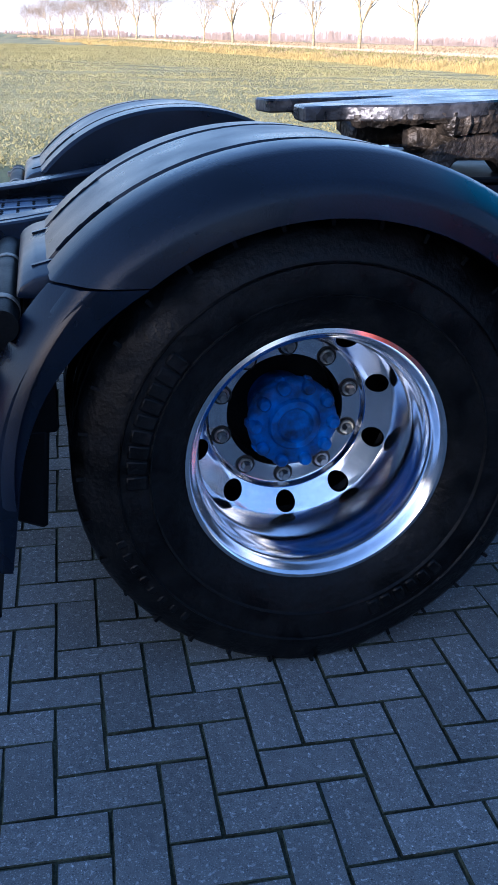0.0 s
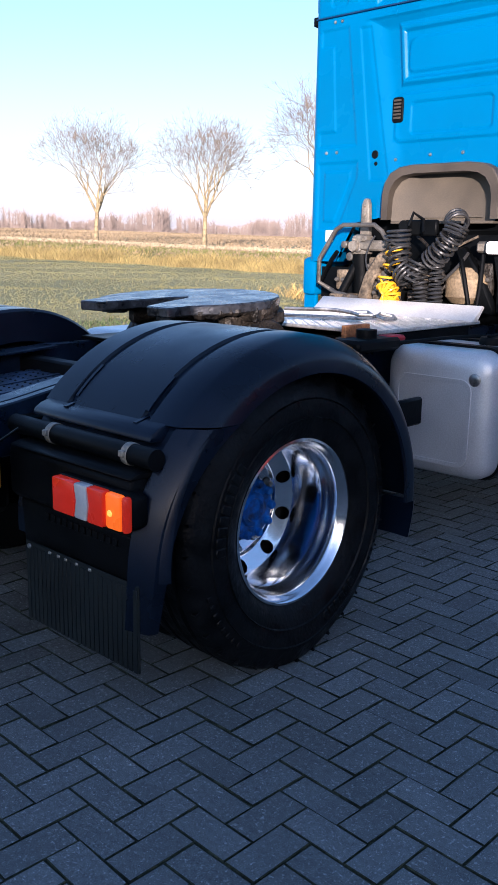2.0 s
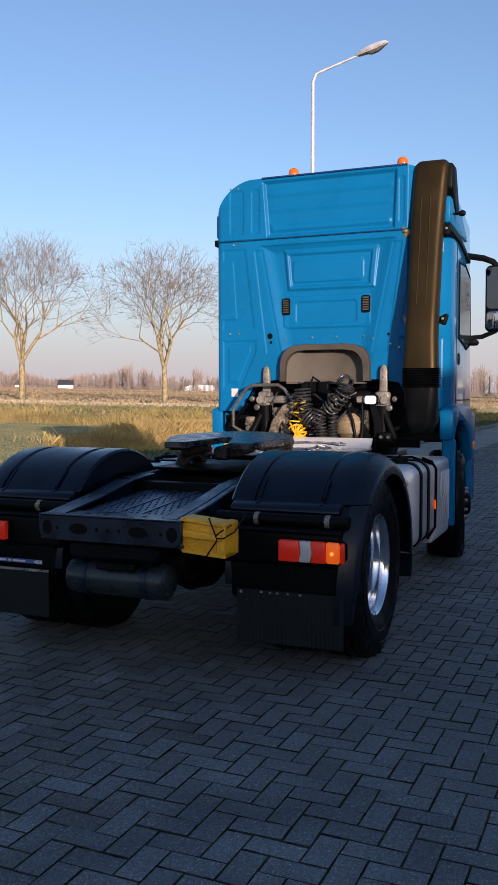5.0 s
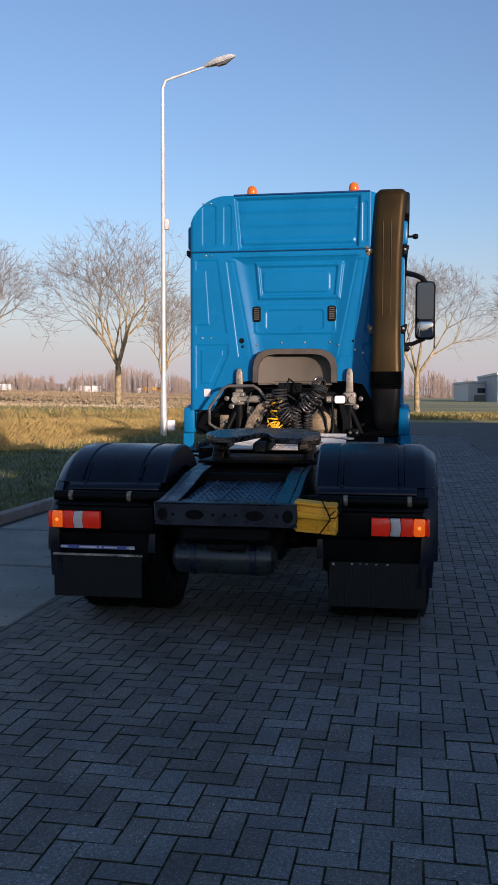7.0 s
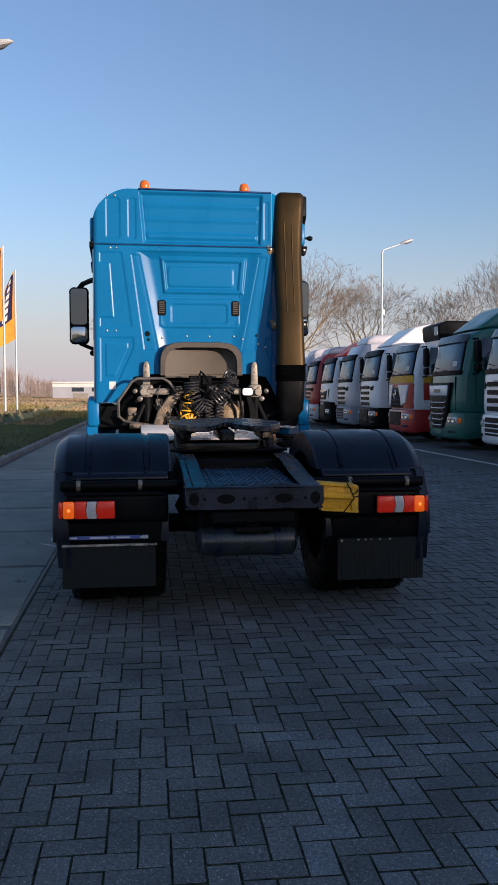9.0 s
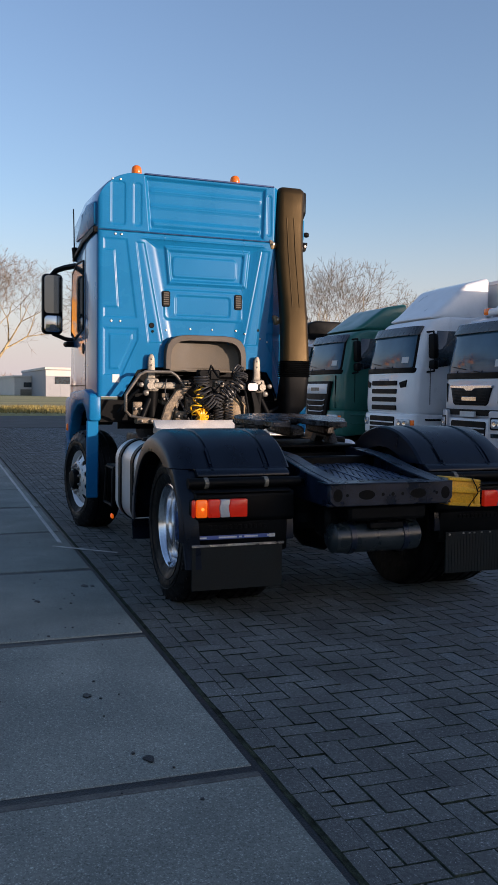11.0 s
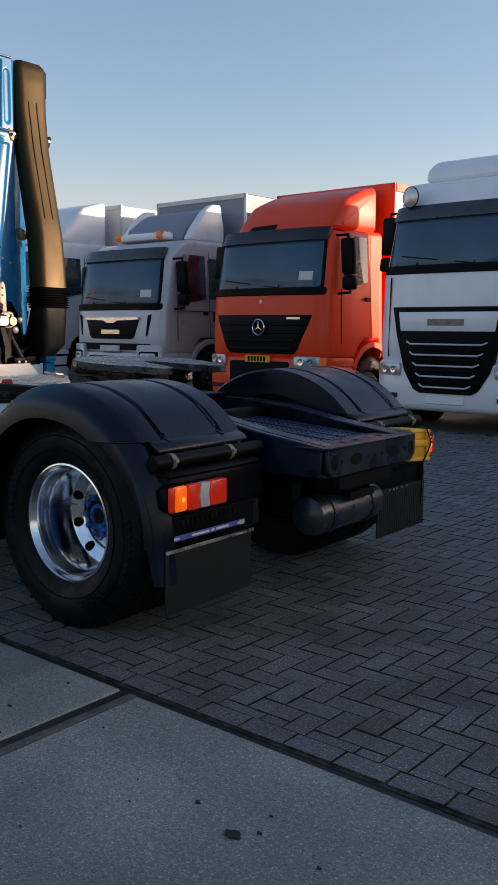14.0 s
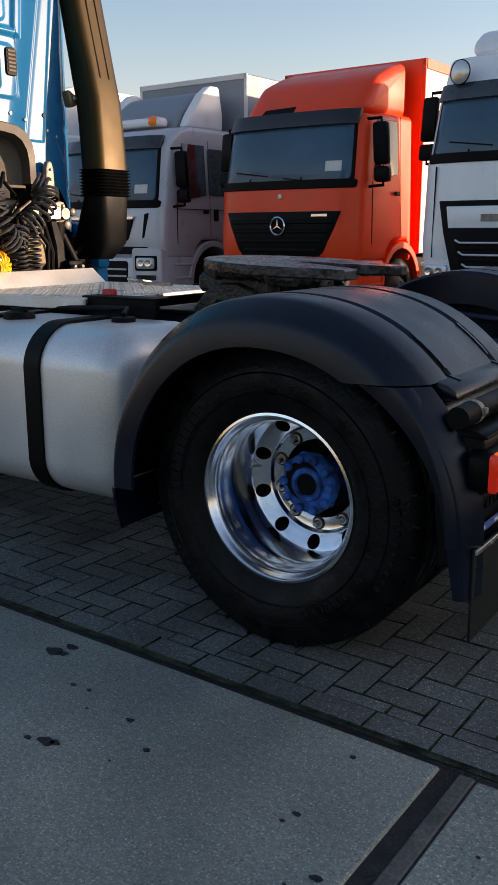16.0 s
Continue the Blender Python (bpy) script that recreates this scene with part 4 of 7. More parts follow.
def chamfer(y):
    """How far the cab's right rear corner is cut back, beside the air intake."""
    return 0.9 * max(0.0, -y - 0.765)


def emboss(y, z):
    """How far the pressed panel lies in front of its base plane, towards the cab's front."""
    h = 0.0
    # roof part: broad hollow with folds, its left edge slanting
    if z > 2.98:
        t = (3.56 - z) / 0.52
        d = max(y - 0.62 + 0.045 * t, -0.655 + 0.02 * t - y, z - 3.555, 3.05 - z)
        inner = step(d + 0.03, 0.03)
        h += 0.032 * step(d, 0.026)
        h -= 0.013 * inner * step(abs(z - 3.44) - 0.012, 0.05)
        h -= 0.013 * inner * step(abs(z - 3.29) - 0.006, 0.05)
        h -= 0.016 * inner * step(abs(z - 3.12) - 0.030, 0.03)
        for y0, y1 in ((0.83, 0.97), (0.665, 0.745), (-0.735, -0.685)):
            h += 0.008 * step(sd_rrect(y, z, y0, y1, 3.08, 3.50, 0.03), 0.014)
    # seam between roof and body
    h += 0.018 * step(abs(z - 3.02) - 0.004, 0.014)
    h -= 0.012 * step(abs(z - 2.965) - 0.006, 0.016) * step(abs(y) - 0.66, 0.03)
    # body: funnel-shaped middle field with slanting pockets beside it
    if 1.6 < z < 3.0:
        t = (2.985 - z) / 1.035
        half = 0.60 - 0.20 * t
        a = abs(y)
        h += 0.048 * step(max(a - half, (z - 2.93) * 1.5), 0.12)
        h += 0.008 * step(max(a - (0.725 - 0.135 * t), half + 0.045 - a, z - 2.92, 1.93 - z), 0.012)
    d = max(abs(y + 0.04) - 0.455 + 0.10 * (2.90 - z), z - 2.90, 2.53 - z)
    h -= 0.022 * step(d, 0.022)
    h += 0.020 * step(max(abs(y + 0.03) - 0.405 + 0.10 * (2.86 - z), z - 2.86, 2.565 - z), 0.018)
    h -= 0.010 * step(sd_rrect(y, z, -0.355, 0.335, 2.60, 2.805, 0.04), 0.016)
    h -= 0.012 * step(sd_rrect(y, z, -0.42, 0.42, 2.17, 2.47, 0.05), 0.014)
    h += 0.010 * step(sd_rrect(y, z, -0.29, 0.30, 2.215, 2.415, 0.03), 0.016)
    # uprights at both sides
    for sgn in (1, -1):
        yy = y * sgn
        t = (2.94 - z) / 0.77
        h += 0.008 * step(max(0.815 - 0.10 * t - yy, yy - 1.04, z - 2.94, 2.17 - z), 0.016)
        h -= 0.008 * step(max(0.945 - 0.05 * t - yy, yy - 1.04, z - 2.83, 2.27 - z), 0.014)
        t = (2.06 - z) / 0.44
        h += 0.009 * step(max(0.70 + 0.20 * max(0.0, t - 0.25) - yy, yy - 1.04, z - 2.06, 1.60 - z), 0.016)
        h -= 0.008 * step(max(0.76 + 0.20 * max(0.0, t - 0.25) - yy, yy - 0.985, z - 2.00, 1.66 - z), 0.014)
    return h


def z_low(y):
    a = abs(y)
    if a > 0.86:
        return ZB
    if a > 0.70:
        return ZB + (0.86 - a) / 0.16 * 0.27
    if a > 0.425:
        return ZB + 0.27 + 0.03 * min(1.0, (0.70 - a) / 0.2)
    return 1.70 + 0.28 * min(1.0, ((0.43 - a) / 0.22)) ** 0.5


def z_high(y):
    q = max(0.0, abs(y) - 0.74) / (HW - 0.74)
    return ZT - 0.32 * (1 - max(0.0, 1 - q ** 1.75) ** (1 / 1.75))


ys = [-HW + 2 * HW * i / 360 for i in range(361)]
vsn = [i / 360 for i in range(361)]


def panel_place(y, v):
    y = min(max(y, -HW + 0.002), HW - 0.002)
    z = z_low(y) + (z_high(y) - z_low(y)) * v
    edge = min(1.0, (HW - abs(y)) / 0.05)
    return (XB + 0.85 * emboss(y, z) * edge + chamfer(y) + 0.03 * (1 - math.sqrt(1 - (1 - edge) ** 2)) , y, z)


cab = part("cab_back_wall", M().grid(ys, vsn, panel_place), BLUE, truck, "glossy blue pressed steel back wall of the cab", 60)
# shell of the cab
outline = [(y, z_low(y)) for y in (-HW, -0.86, -0.70, -0.5)] + [(y, z_low(y)) for y in (0.5, 0.70, 0.86, HW)]
top = [(HW - 2 * HW * i / 36, 0) for i in range(37)]
ring0 = outline + [(y, z_high(y)) for y, _ in top]


def shell_ring(x, grow, rise, shrink):
    out = []
    for y, z in ring0:
        f = (z - ZB) / (ZT - ZB)
        out.append(Vector((x + (chamfer(y) if x < XB + 0.1 else 0.0) + shrink * max(0.0, f - 0.35), y * (1 + grow), z + rise * f)))
    return out


rings = [shell_ring(XB + 0.028, -0.006, 0, 0), shell_ring(XB + 0.06, 0.008, 0.01, 0), shell_ring(XB + 0.5, 0.015, 0.02, 0), shell_ring(XB + 1.0, 0.015, 0.02, -0.1), shell_ring(XB + 1.55, 0.005, -0.05, -0.35), shell_ring(XB + 1.76, -0.03, -0.08, -0.42)]
part("cab_shell", M().loft(rings, cap=False).add(rings[-1], [tuple(range(len(ring0)))]), BLUESIDE, cab, "glossy blue cab sides and roof", 35)
part("roof_seam", M().box(2.808, 2.835, -0.76, 0.64, 3.586, 3.604, 0.006), mat("dark_blue_seam", (0.002, 0.03, 0.12), 0.4), cab)
# dark blue bead paints the shaded line of the roof-to-body seam
part("body_seam", M().tube([(XB - 0.006, -0.77, 3.022), (XB - 0.006, 0.62, 3.022), (XB - 0.004, HW - 0.01, 3.022)], 0.0055, 6), mat("seam_shadow_blue", (0.001, 0.03, 0.10), 0.5), cab)
for y, z in ((0.96, 3.52), (0.88, 3.52), (0.93, 2.985), (0.87, 2.985), (0.97, 2.13), (0.88, 2.13), (-0.45, 2.05), (-0.62, 2.0), (0.40, 2.06), (0.14, 2.08), (-0.10, 2.08), (-0.36, 2.08), (-0.70, 1.97)):
    part("rivet", M().lathe([(0.012, 0.0), (0.010, 0.006), (0.0, 0.008)], 8, Matrix.Translation((XB + 0.85 * emboss(y, z) - 0.001, y, z)) @ pose(0, 0, 0, 0, 0, 90)), STEEL, cab)
for y, z, r in ((0.555, 2.10, 0.028), (0.545, 2.04, 0.014), (-0.60, 2.09, 0.014)):
    part("plug", M().lathe([(r, 0.0), (r * 0.8, 0.005), (0.0, 0.004)], 16, Matrix.Translation((XB + 0.85 * emboss(y, z) - 0.002, y, z)) @ pose(0, 0, 0, 0, 0, 90)), BLACK, cab)
for y in (0.40, -0.38):
    x = XB + emboss(y, 2.37)
    v = part("vent", M().prism(rrect(y - 0.042, y + 0.042, 2.295, 2.455, 0.02), "x", x - 0.016, x + 0.01, 0.004), BLACK, cab, "small black ventilation grille")
    for k in range(6):
        part("slat", M().box(x - 0.021, x - 0.012, y - 0.028, y + 0.028, 2.318 + 0.022 * k, 2.330 + 0.022 * k), TRIM, v)
part("paper_label", M().box(XB - 0.003, XB + 0.004, 0.885, 0.955, 1.52, 1.60), STICKER, cab, "small white label")
# hood over the hose recess
arch_o = [(0.43, 1.665), (0.428, 1.83), (0.412, 1.905), (0.37, 1.965), (0.30, 2.0), (0.20, 2.012), (-0.21, 2.012), (-0.31, 2.0), (-0.38, 1.965), (-0.422, 1.905), (-0.438, 1.83), (-0.44, 1.665)]
arch_i = [(0.375, 1.665), (0.373, 1.80), (0.360, 1.862), (0.325, 1.915), (0.27, 1.945), (0.18, 1.957), (-0.19, 1.957), (-0.28, 1.945), (-0.335, 1.915), (-0.37, 1.862), (-0.383, 1.80), (-0.385, 1.665)]
m = M()
m.loft([[Vector((XB + 0.02, y, z)) for y, z in arch_o], [Vector((XB - 0.070, y, z)) for y, z in arch_o], [Vector((XB - 0.080, y * 0.985, 1.66 + (z - 1.66) * 0.98)) for y, z in arch_o], [Vector((XB - 0.080, y, z)) for y, z in arch_i], [Vector((XB + 0.06, y * 0.99, z)) for y, z in arch_i]], cap=False, closed=False)
hood = part("recess_hood", m, TRIM, cab, "dark grey arched hood over the hose recess", 30)
m = M().add([(XB - 0.030, 0.375, 1.655), (XB + 0.045, 0.20, 1.655), (XB + 0.045, -0.25, 1.655), (XB - 0.010, -0.385, 1.655), (XB - 0.020, 0.375, 1.96), (XB + 0.060, 0.20, 1.96), (XB + 0.060, -0.25, 1.96), (XB, -0.385, 1.96)], [(0, 1, 5, 4), (1, 2, 6, 5), (2, 3, 7, 6)])
m.box(XB - 0.035, XB + 0.06, -0.385, 0.375, 1.640, 1.656, 0.003)
part("recess_back", m, mat("recess_grey", (0.090, 0.075, 0.055), 0.7, 0, 0.15, 5, 200, 0.2), hood)
# cab corner panels and skirts over the front wheels
for s in (1, -1):
    m = M().prism([(XB + 0.02, 1.40), (XB + 0.02, 1.13), (XB + 0.16, 1.13), (XB + 0.22, 1.22), (XB + 0.42, 1.30), (XB + 0.70, 1.28), (XB + 0.98, 1.18), (XB + 1.14, 1.02), (XB + 1.22, 0.86), (XB + 1.30, 0.88), (XB + 1.30, 1.20), (XB + 1.15, 1.42), (XB + 0.3, 1.45)], "y", 1.06, 1.185, 0.03, 2)
    part("wheel_arch", sided(m, s), BLUE, cab, "blue wheel arch panel")
    part("splash_guard", sided(M().box(XB + 0.06, XB + 0.10, 1.08, 1.20, 0.36, 1.14, 0.012), s), BLUE, cab, "narrow blue splash guard behind the front wheel")
    part("inner_arch", sided(M().prism([(XB + 0.1, 1.12), (XB + 0.3, 1.2), (XB + 0.9, 1.22), (XB + 1.2, 1.05), (XB + 1.2, 1.34), (XB + 0.1, 1.34)], "y", 0.70, 1.06), s), BLACK, cab)
    part("front_bumper_side", sided(M().box(XB + 1.28, XB + 1.78, 0.9, 1.14, 0.40, 1.36, 0.05, 2), s), BLUE, cab)
    # doors, windows, side trim
    part("side_window", sided(M().prism([(3.50, 2.10), (3.50, 2.78), (3.85, 2.80), (4.15, 2.72), (4.24, 2.10), (4.0, 2.02)], "y", 1.105, 1.126, 0.004), s), GLASSD, cab, "dark side window")
    part("door_edge", sided(M().box(3.36, 3.372, 1.112, 1.124, 1.35, 2.95).box(3.36, 4.3, 1.112, 1.124, 1.48, 1.492), s), BLACK, cab)
    part("roof_trim", sided(M().prism([(2.84, 2.99), (3.4, 2.97), (4.05, 2.86), (4.05, 2.90), (3.4, 3.03), (2.84, 3.05)], "y", 1.08, 1.145, 0.006), s), BLACK, cab, "black trim strip under the roof")
    part("roof_fairing", sided(M().prism([(2.86, 3.06), (2.86, 3.30), (3.3, 3.34), (3.95, 3.05), (3.4, 3.04)], "y", 1.05, 1.14, 0.03, 2), s), BLUE, cab)
    part("door_handle", sided(M().lathe([(0.0, 0.0), (0.06, 0.0), (0.055, 0.012), (0.0, 0.014)], 16, pose(3.50, 1.118, 1.88)), s), BLACK, cab)
    # mirrors
    up, out = (0.0, 0.0) if s > 0 else (0.12, 0.05)
    mr = part("mirror", sided(M().prism(rrect(1.21 + out, 1.44 + out, 2.07 + up, 2.75 + up, 0.06), "x", 4.28, 4.41, 0.04, 3), s), BLACK, cab, "tall black door mirror")
    part("mirror_glass", sided(M().prism(rrect(1.228 + out, 1.422 + out, 2.30 + up, 2.73 + up, 0.04), "x", 4.265, 4.282, 0.003), s), MIRROR, mr)
    part("wide_angle_glass", sided(M().prism(rrect(1.228 + out, 1.422 + out, 2.09 + up, 2.28 + up, 0.04), "x", 4.258, 4.282, 0.010, 3), s), WIDEGLASS, mr)
    part("mirror_arm", sided(M().tube([(4.02, 1.09, 2.82 + up), (4.24, 1.20 + out, 2.815 + up), (4.33, 1.28 + out, 2.79 + up), (4.35, 1.33 + out, 2.73 + up)], 0.032, 8), s), BLACK, mr)
    part("mirror_arm", sided(M().tube([(4.20, 1.06, 2.00 + up), (4.32, 1.18 + out, 2.02 + up), (4.35, 1.32 + out, 2.08 + up)], 0.024, 8), s), BLACK, mr)
    part("front_mirror", sided(M().box(4.16, 4.36, 1.05, 1.20, 1.93 + up, 1.99 + up, 0.025, 2), s), BLACK, mr)
    part("window_frame", sided(M().tube([(4.25, 1.118, 2.06), (4.17, 1.118, 2.74), (3.86, 1.120, 2.82), (3.49, 1.122, 2.80), (3.48, 1.124, 2.08), (4.0, 1.120, 2.0), (4.25, 1.118, 2.06)], 0.012, 6), s), BLACK, cab)
    part("marker_lamp", sided(M().box(XB + 1.26, XB + 1.33, 1.17, 1.20, 0.98, 1.06, 0.012, 2), s), AMBER, cab, "orange side marker lamp")
    # roof beacons
    y = 0.555 if s > 0 else -0.565
    bc = part("beacon", M().lathe([(0.0, 0.105), (0.025, 0.10), (0.045, 0.085), (0.054, 0.055), (0.056, 0.01), (0.05, 0.0), (0.0, 0.0)], 24, Matrix.Translation((3.50, y, 3.742)) @ pose(0, 0, 0, 90, 0, 0)), AMBER, truck, "amber roof beacon")
    part("beacon_foot", M().lathe([(0.0, 0.0), (0.06, 0.0), (0.06, 0.142), (0.0, 0.142)], 20, Matrix.Translation((3.50, y, 3.600)) @ pose(0, 0, 0, 90, 0, 0)), BLACK, bc)
    # cab suspension: bracket, damper, arm
    y = 0.57 * s
    cb = part("cab_latch", M().prism([(y - 0.04, 1.56), (y - 0.032, 1.77), (y - 0.016, 1.81), (y + 0.016, 1.81), (y + 0.032, 1.77), (y + 0.04, 1.56)], "x", XB - 0.06, XB - 0.02, 0.01, 2), GREYMETAL, truck, "pale metal cab latch bracket")
    part("latch_casting", M().box(XB - 0.12, XB - 0.02, y - 0.07, y + 0.07, 1.43, 1.57, 0.03, 2).lathe([(0.0, -0.02), (0.036, -0.02), (0.040, 0.0), (0.036, 0.02), (0.0, 0.02)], 16, Matrix.Translation((XB - 0.13, y + 0.03 * s, 1.49)) @ pose(0, 0, 0, 0, 0, 90)).box(XB - 0.13, XB - 0.07, y - 0.24 * (s > 0), y + 0.24 * (s < 0), 1.46, 1.53, 0.015), GREYMETAL, cb)
    part("damper", M().tube([(XB - 0.08, y, 1.44), (XB - 0.06, y, 1.18)], 0.055, 14).tube([(XB - 0.08, y, 1.44), (XB - 0.06, y, 1.30)], 0.065, 14), BLACK, cb)
    part("carrier_arm", M().prism([(0.02, 0.0), (0.10, 0.02), (0.22, 0.24), (0.30, 0.40), (0.24, 0.42), (0.12, 0.26), (0.0, 0.04)] if s < 0 else [(-0.02, 0.0), (-0.10, 0.02), (-0.20, 0.24), (-0.30, 0.40), (-0.24, 0.42), (-0.12, 0.26), (0.0, 0.04)], "x", XB - 0.16, XB - 0.09, 0.012, m=Matrix.Translation((0, 0.50 * s, 1.08))), TUBE if s > 0 else BLACK, cb)
part("cross_carrier", M().box(XB - 0.05, XB + 0.05, -0.62, 0.62, 1.10, 1.22, 0.02), BLACK, truck)
part("engine_cover", M().box(XB + 0.05, XB + 1.0, -0.5, 0.5, 0.9, 1.6, 0.1, 2), BLACK, truck)
part("rear_recess", M().box(XB + 0.16, XB + 0.20, -0.86, 0.86, 1.05, 1.75), BLACK, truck)
part("oil_filter", M().lathe([(0.0, -0.1), (0.1, -0.1), (0.14, -0.06), (0.14, 0.05), (0.08, 0.12), (0.0, 0.13)], 20, Matrix.Translation((XB - 0.10, -0.28, 1.25)) @ pose(0, 0, 0, 90, 0, 0)), mat("dusty_casting", (0.26, 0.19, 0.11), 0.7, 0.1, 0.3, 8, 60, 0.3), truck)
# bent tube guard
part("tube_guard", M().tube([(XB - 0.12, 0.80, 1.19), (XB - 0.18, 0.86, 1.24), (XB - 0.18, 0.86, 1.40), (XB - 0.18, 0.72, 1.60), (XB - 0.18, 0.66, 1.63), (XB - 0.18, 0.40, 1.63), (XB - 0.18, 0.34, 1.59), (XB - 0.18, 0.25, 1.47)], 0.016, 10).tube([(XB - 0.12, 0.80, 1.19), (XB - 0.18, 0.70, 1.17), (XB - 0.18, 0.42, 1.13)], 0.016, 10), TUBE, truck, "bent grey tube guard behind the cab")
part("bracket_arm", M().prism([(0.24, 1.50), (0.18, 1.49), (0.30, 1.38), (0.38, 1.26), (0.42, 1.12), (0.52, 1.12), (0.46, 1.30), (0.36, 1.44)], "x", XB - 0.20, XB - 0.15, 0.012), DUSTY, truck)
part("black_lever", M().tube([(XB - 0.1, 0.92, 1.22), (XB - 0.14, 0.78, 1.40), (XB - 0.16, 0.72, 1.45)], 0.016, 8), BLACK, truck)
wl = part("work_lamp", M().box(XB - 0.17, XB - 0.10, -0.545, -0.415, 1.445, 1.540, 0.02, 2), BLACK, truck, "small square white work lamp")
part("lamp_glass", M().prism(rrect(-0.533, -0.427, 1.455, 1.530, 0.02), "x", XB - 0.178, XB - 0.168, 0.003), LAMPWHITE, wl)
part("lamp_arm", M().prism([(-0.46, 1.45), (-0.52, 1.45), (-0.58, 1.30), (-0.58, 1.10), (-0.50, 1.10), (-0.50, 1.28)], "x", XB - 0.15, XB - 0.11, 0.01), BLACK, wl)


# coiled hoses
def coil(name, path, r, wire, turns, material, label):
    path = [Vector(p) for p in path]
    n = turns * 14
    pts, up = [], Vector((1, 0, 0))
    for i in range(n + 1):
        t = i / n * (len(path) - 1)
        k = min(int(t), len(path) - 2)
        p = path[k].lerp(path[k + 1], t - k)
        d = (path[k + 1] - path[k]).normalized()
        u = (up - d * up.dot(d)).normalized()
        w = d.cross(u)
        a = 2 * math.pi * turns * i / n
        pts.append(p + (u * math.cos(a) + w * math.sin(a)) * r)
    return part(name, M().tube(pts, wire, 6), material, truck, label)


XC = XB - 0.30
coil("coiled_hose", [(XC, -0.12, 1.40), (XC - 0.02, -0.20, 1.46), (XC - 0.02, -0.28, 1.56), (XC, -0.30, 1.62), (XC + 0.05, -0.25, 1.66)], 0.068, 0.009, 12, COILBLK, "black coiled air hose")
coil("coiled_hose", [(XC, 0.12, 1.60), (XC, 0.12, 1.50), (XC - 0.03, 0.07, 1.36), (XC - 0.03, 0.00, 1.29), (XC, -0.05, 1.40)], 0.072, 0.009, 14, COILBLK, "black coiled air hose")
coil("coiled_hose", [(XC, -0.04, 1.40), (XC, -0.06, 1.25), (XC, -0.06, 1.12)], 0.045, 0.008, 10, COILBLK, "black coiled cable")
coil("coiled_hose", [(XC, -0.17, 1.42), (XC, -0.17, 1.25), (XC, -0.17, 1.12)], 0.042, 0.008, 10, COILBLK, "black coiled cable")
coil("coiled_hose", [(XC - 0.01, 0.14, 1.50), (XC - 0.02, 0.15, 1.38), (XC - 0.03, 0.19, 1.27)] + [(XC - 0.05, 0.15 + 0.034 * math.cos(radians(a)), 1.19 + 0.034 * math.sin(radians(a))) for a in range(40, 340, 30)], 0.050, 0.0075, 17, COILYEL, "yellow coiled air hose")
for path, r in (([(XC, 0.05, 1.62), (XC, 0.02, 1.70), (XC + 0.05, -0.02, 1.66), (XC, -0.06, 1.58)], 0.011), ([(XC + 0.1, -0.28, 1.42), (XC + 0.05, -0.34, 1.30), (XC + 0.1, -0.36, 1.10)], 0.014), ([(XC + 0.15, -0.40, 1.45), (XC + 0.1, -0.42, 1.25), (XC + 0.1, -0.40, 1.08)], 0.014)):
    part("hose", M().tube(path, r, 8), BLACK, truck)
part("hose_bracket", M().box(XC + 0.08, XC + 0.12, -0.10, 0.14, 1.56, 1.66, 0.01).lathe([(0.0, 0.0), (0.035, 0.0), (0.035, 0.05), (0.0, 0.05)], 14, Matrix.Translation((XC + 0.06, 0.10, 1.62)) @ pose(0, 0, 0, 0, 0, 90)), BLACK, truck)
rng = random.Random(5)
for k in range(18):
    a = Vector((XB + 0.02 + rng.random() * 0.1, -0.45 + 0.9 * rng.random(), 1.15 + 0.2 * rng.random()))
    b = a + Vector((-0.05 + 0.1 * rng.random(), -0.25 + 0.5 * rng.random(), -0.2 + 0.35 * rng.random()))
    part("pipe", M().tube([a, (a + b) / 2 + Vector((-0.06, 0, -0.04)), b], 0.012 + 0.012 * rng.random(), 7), rng.choice((DIRTY, DUSTY)), truck)
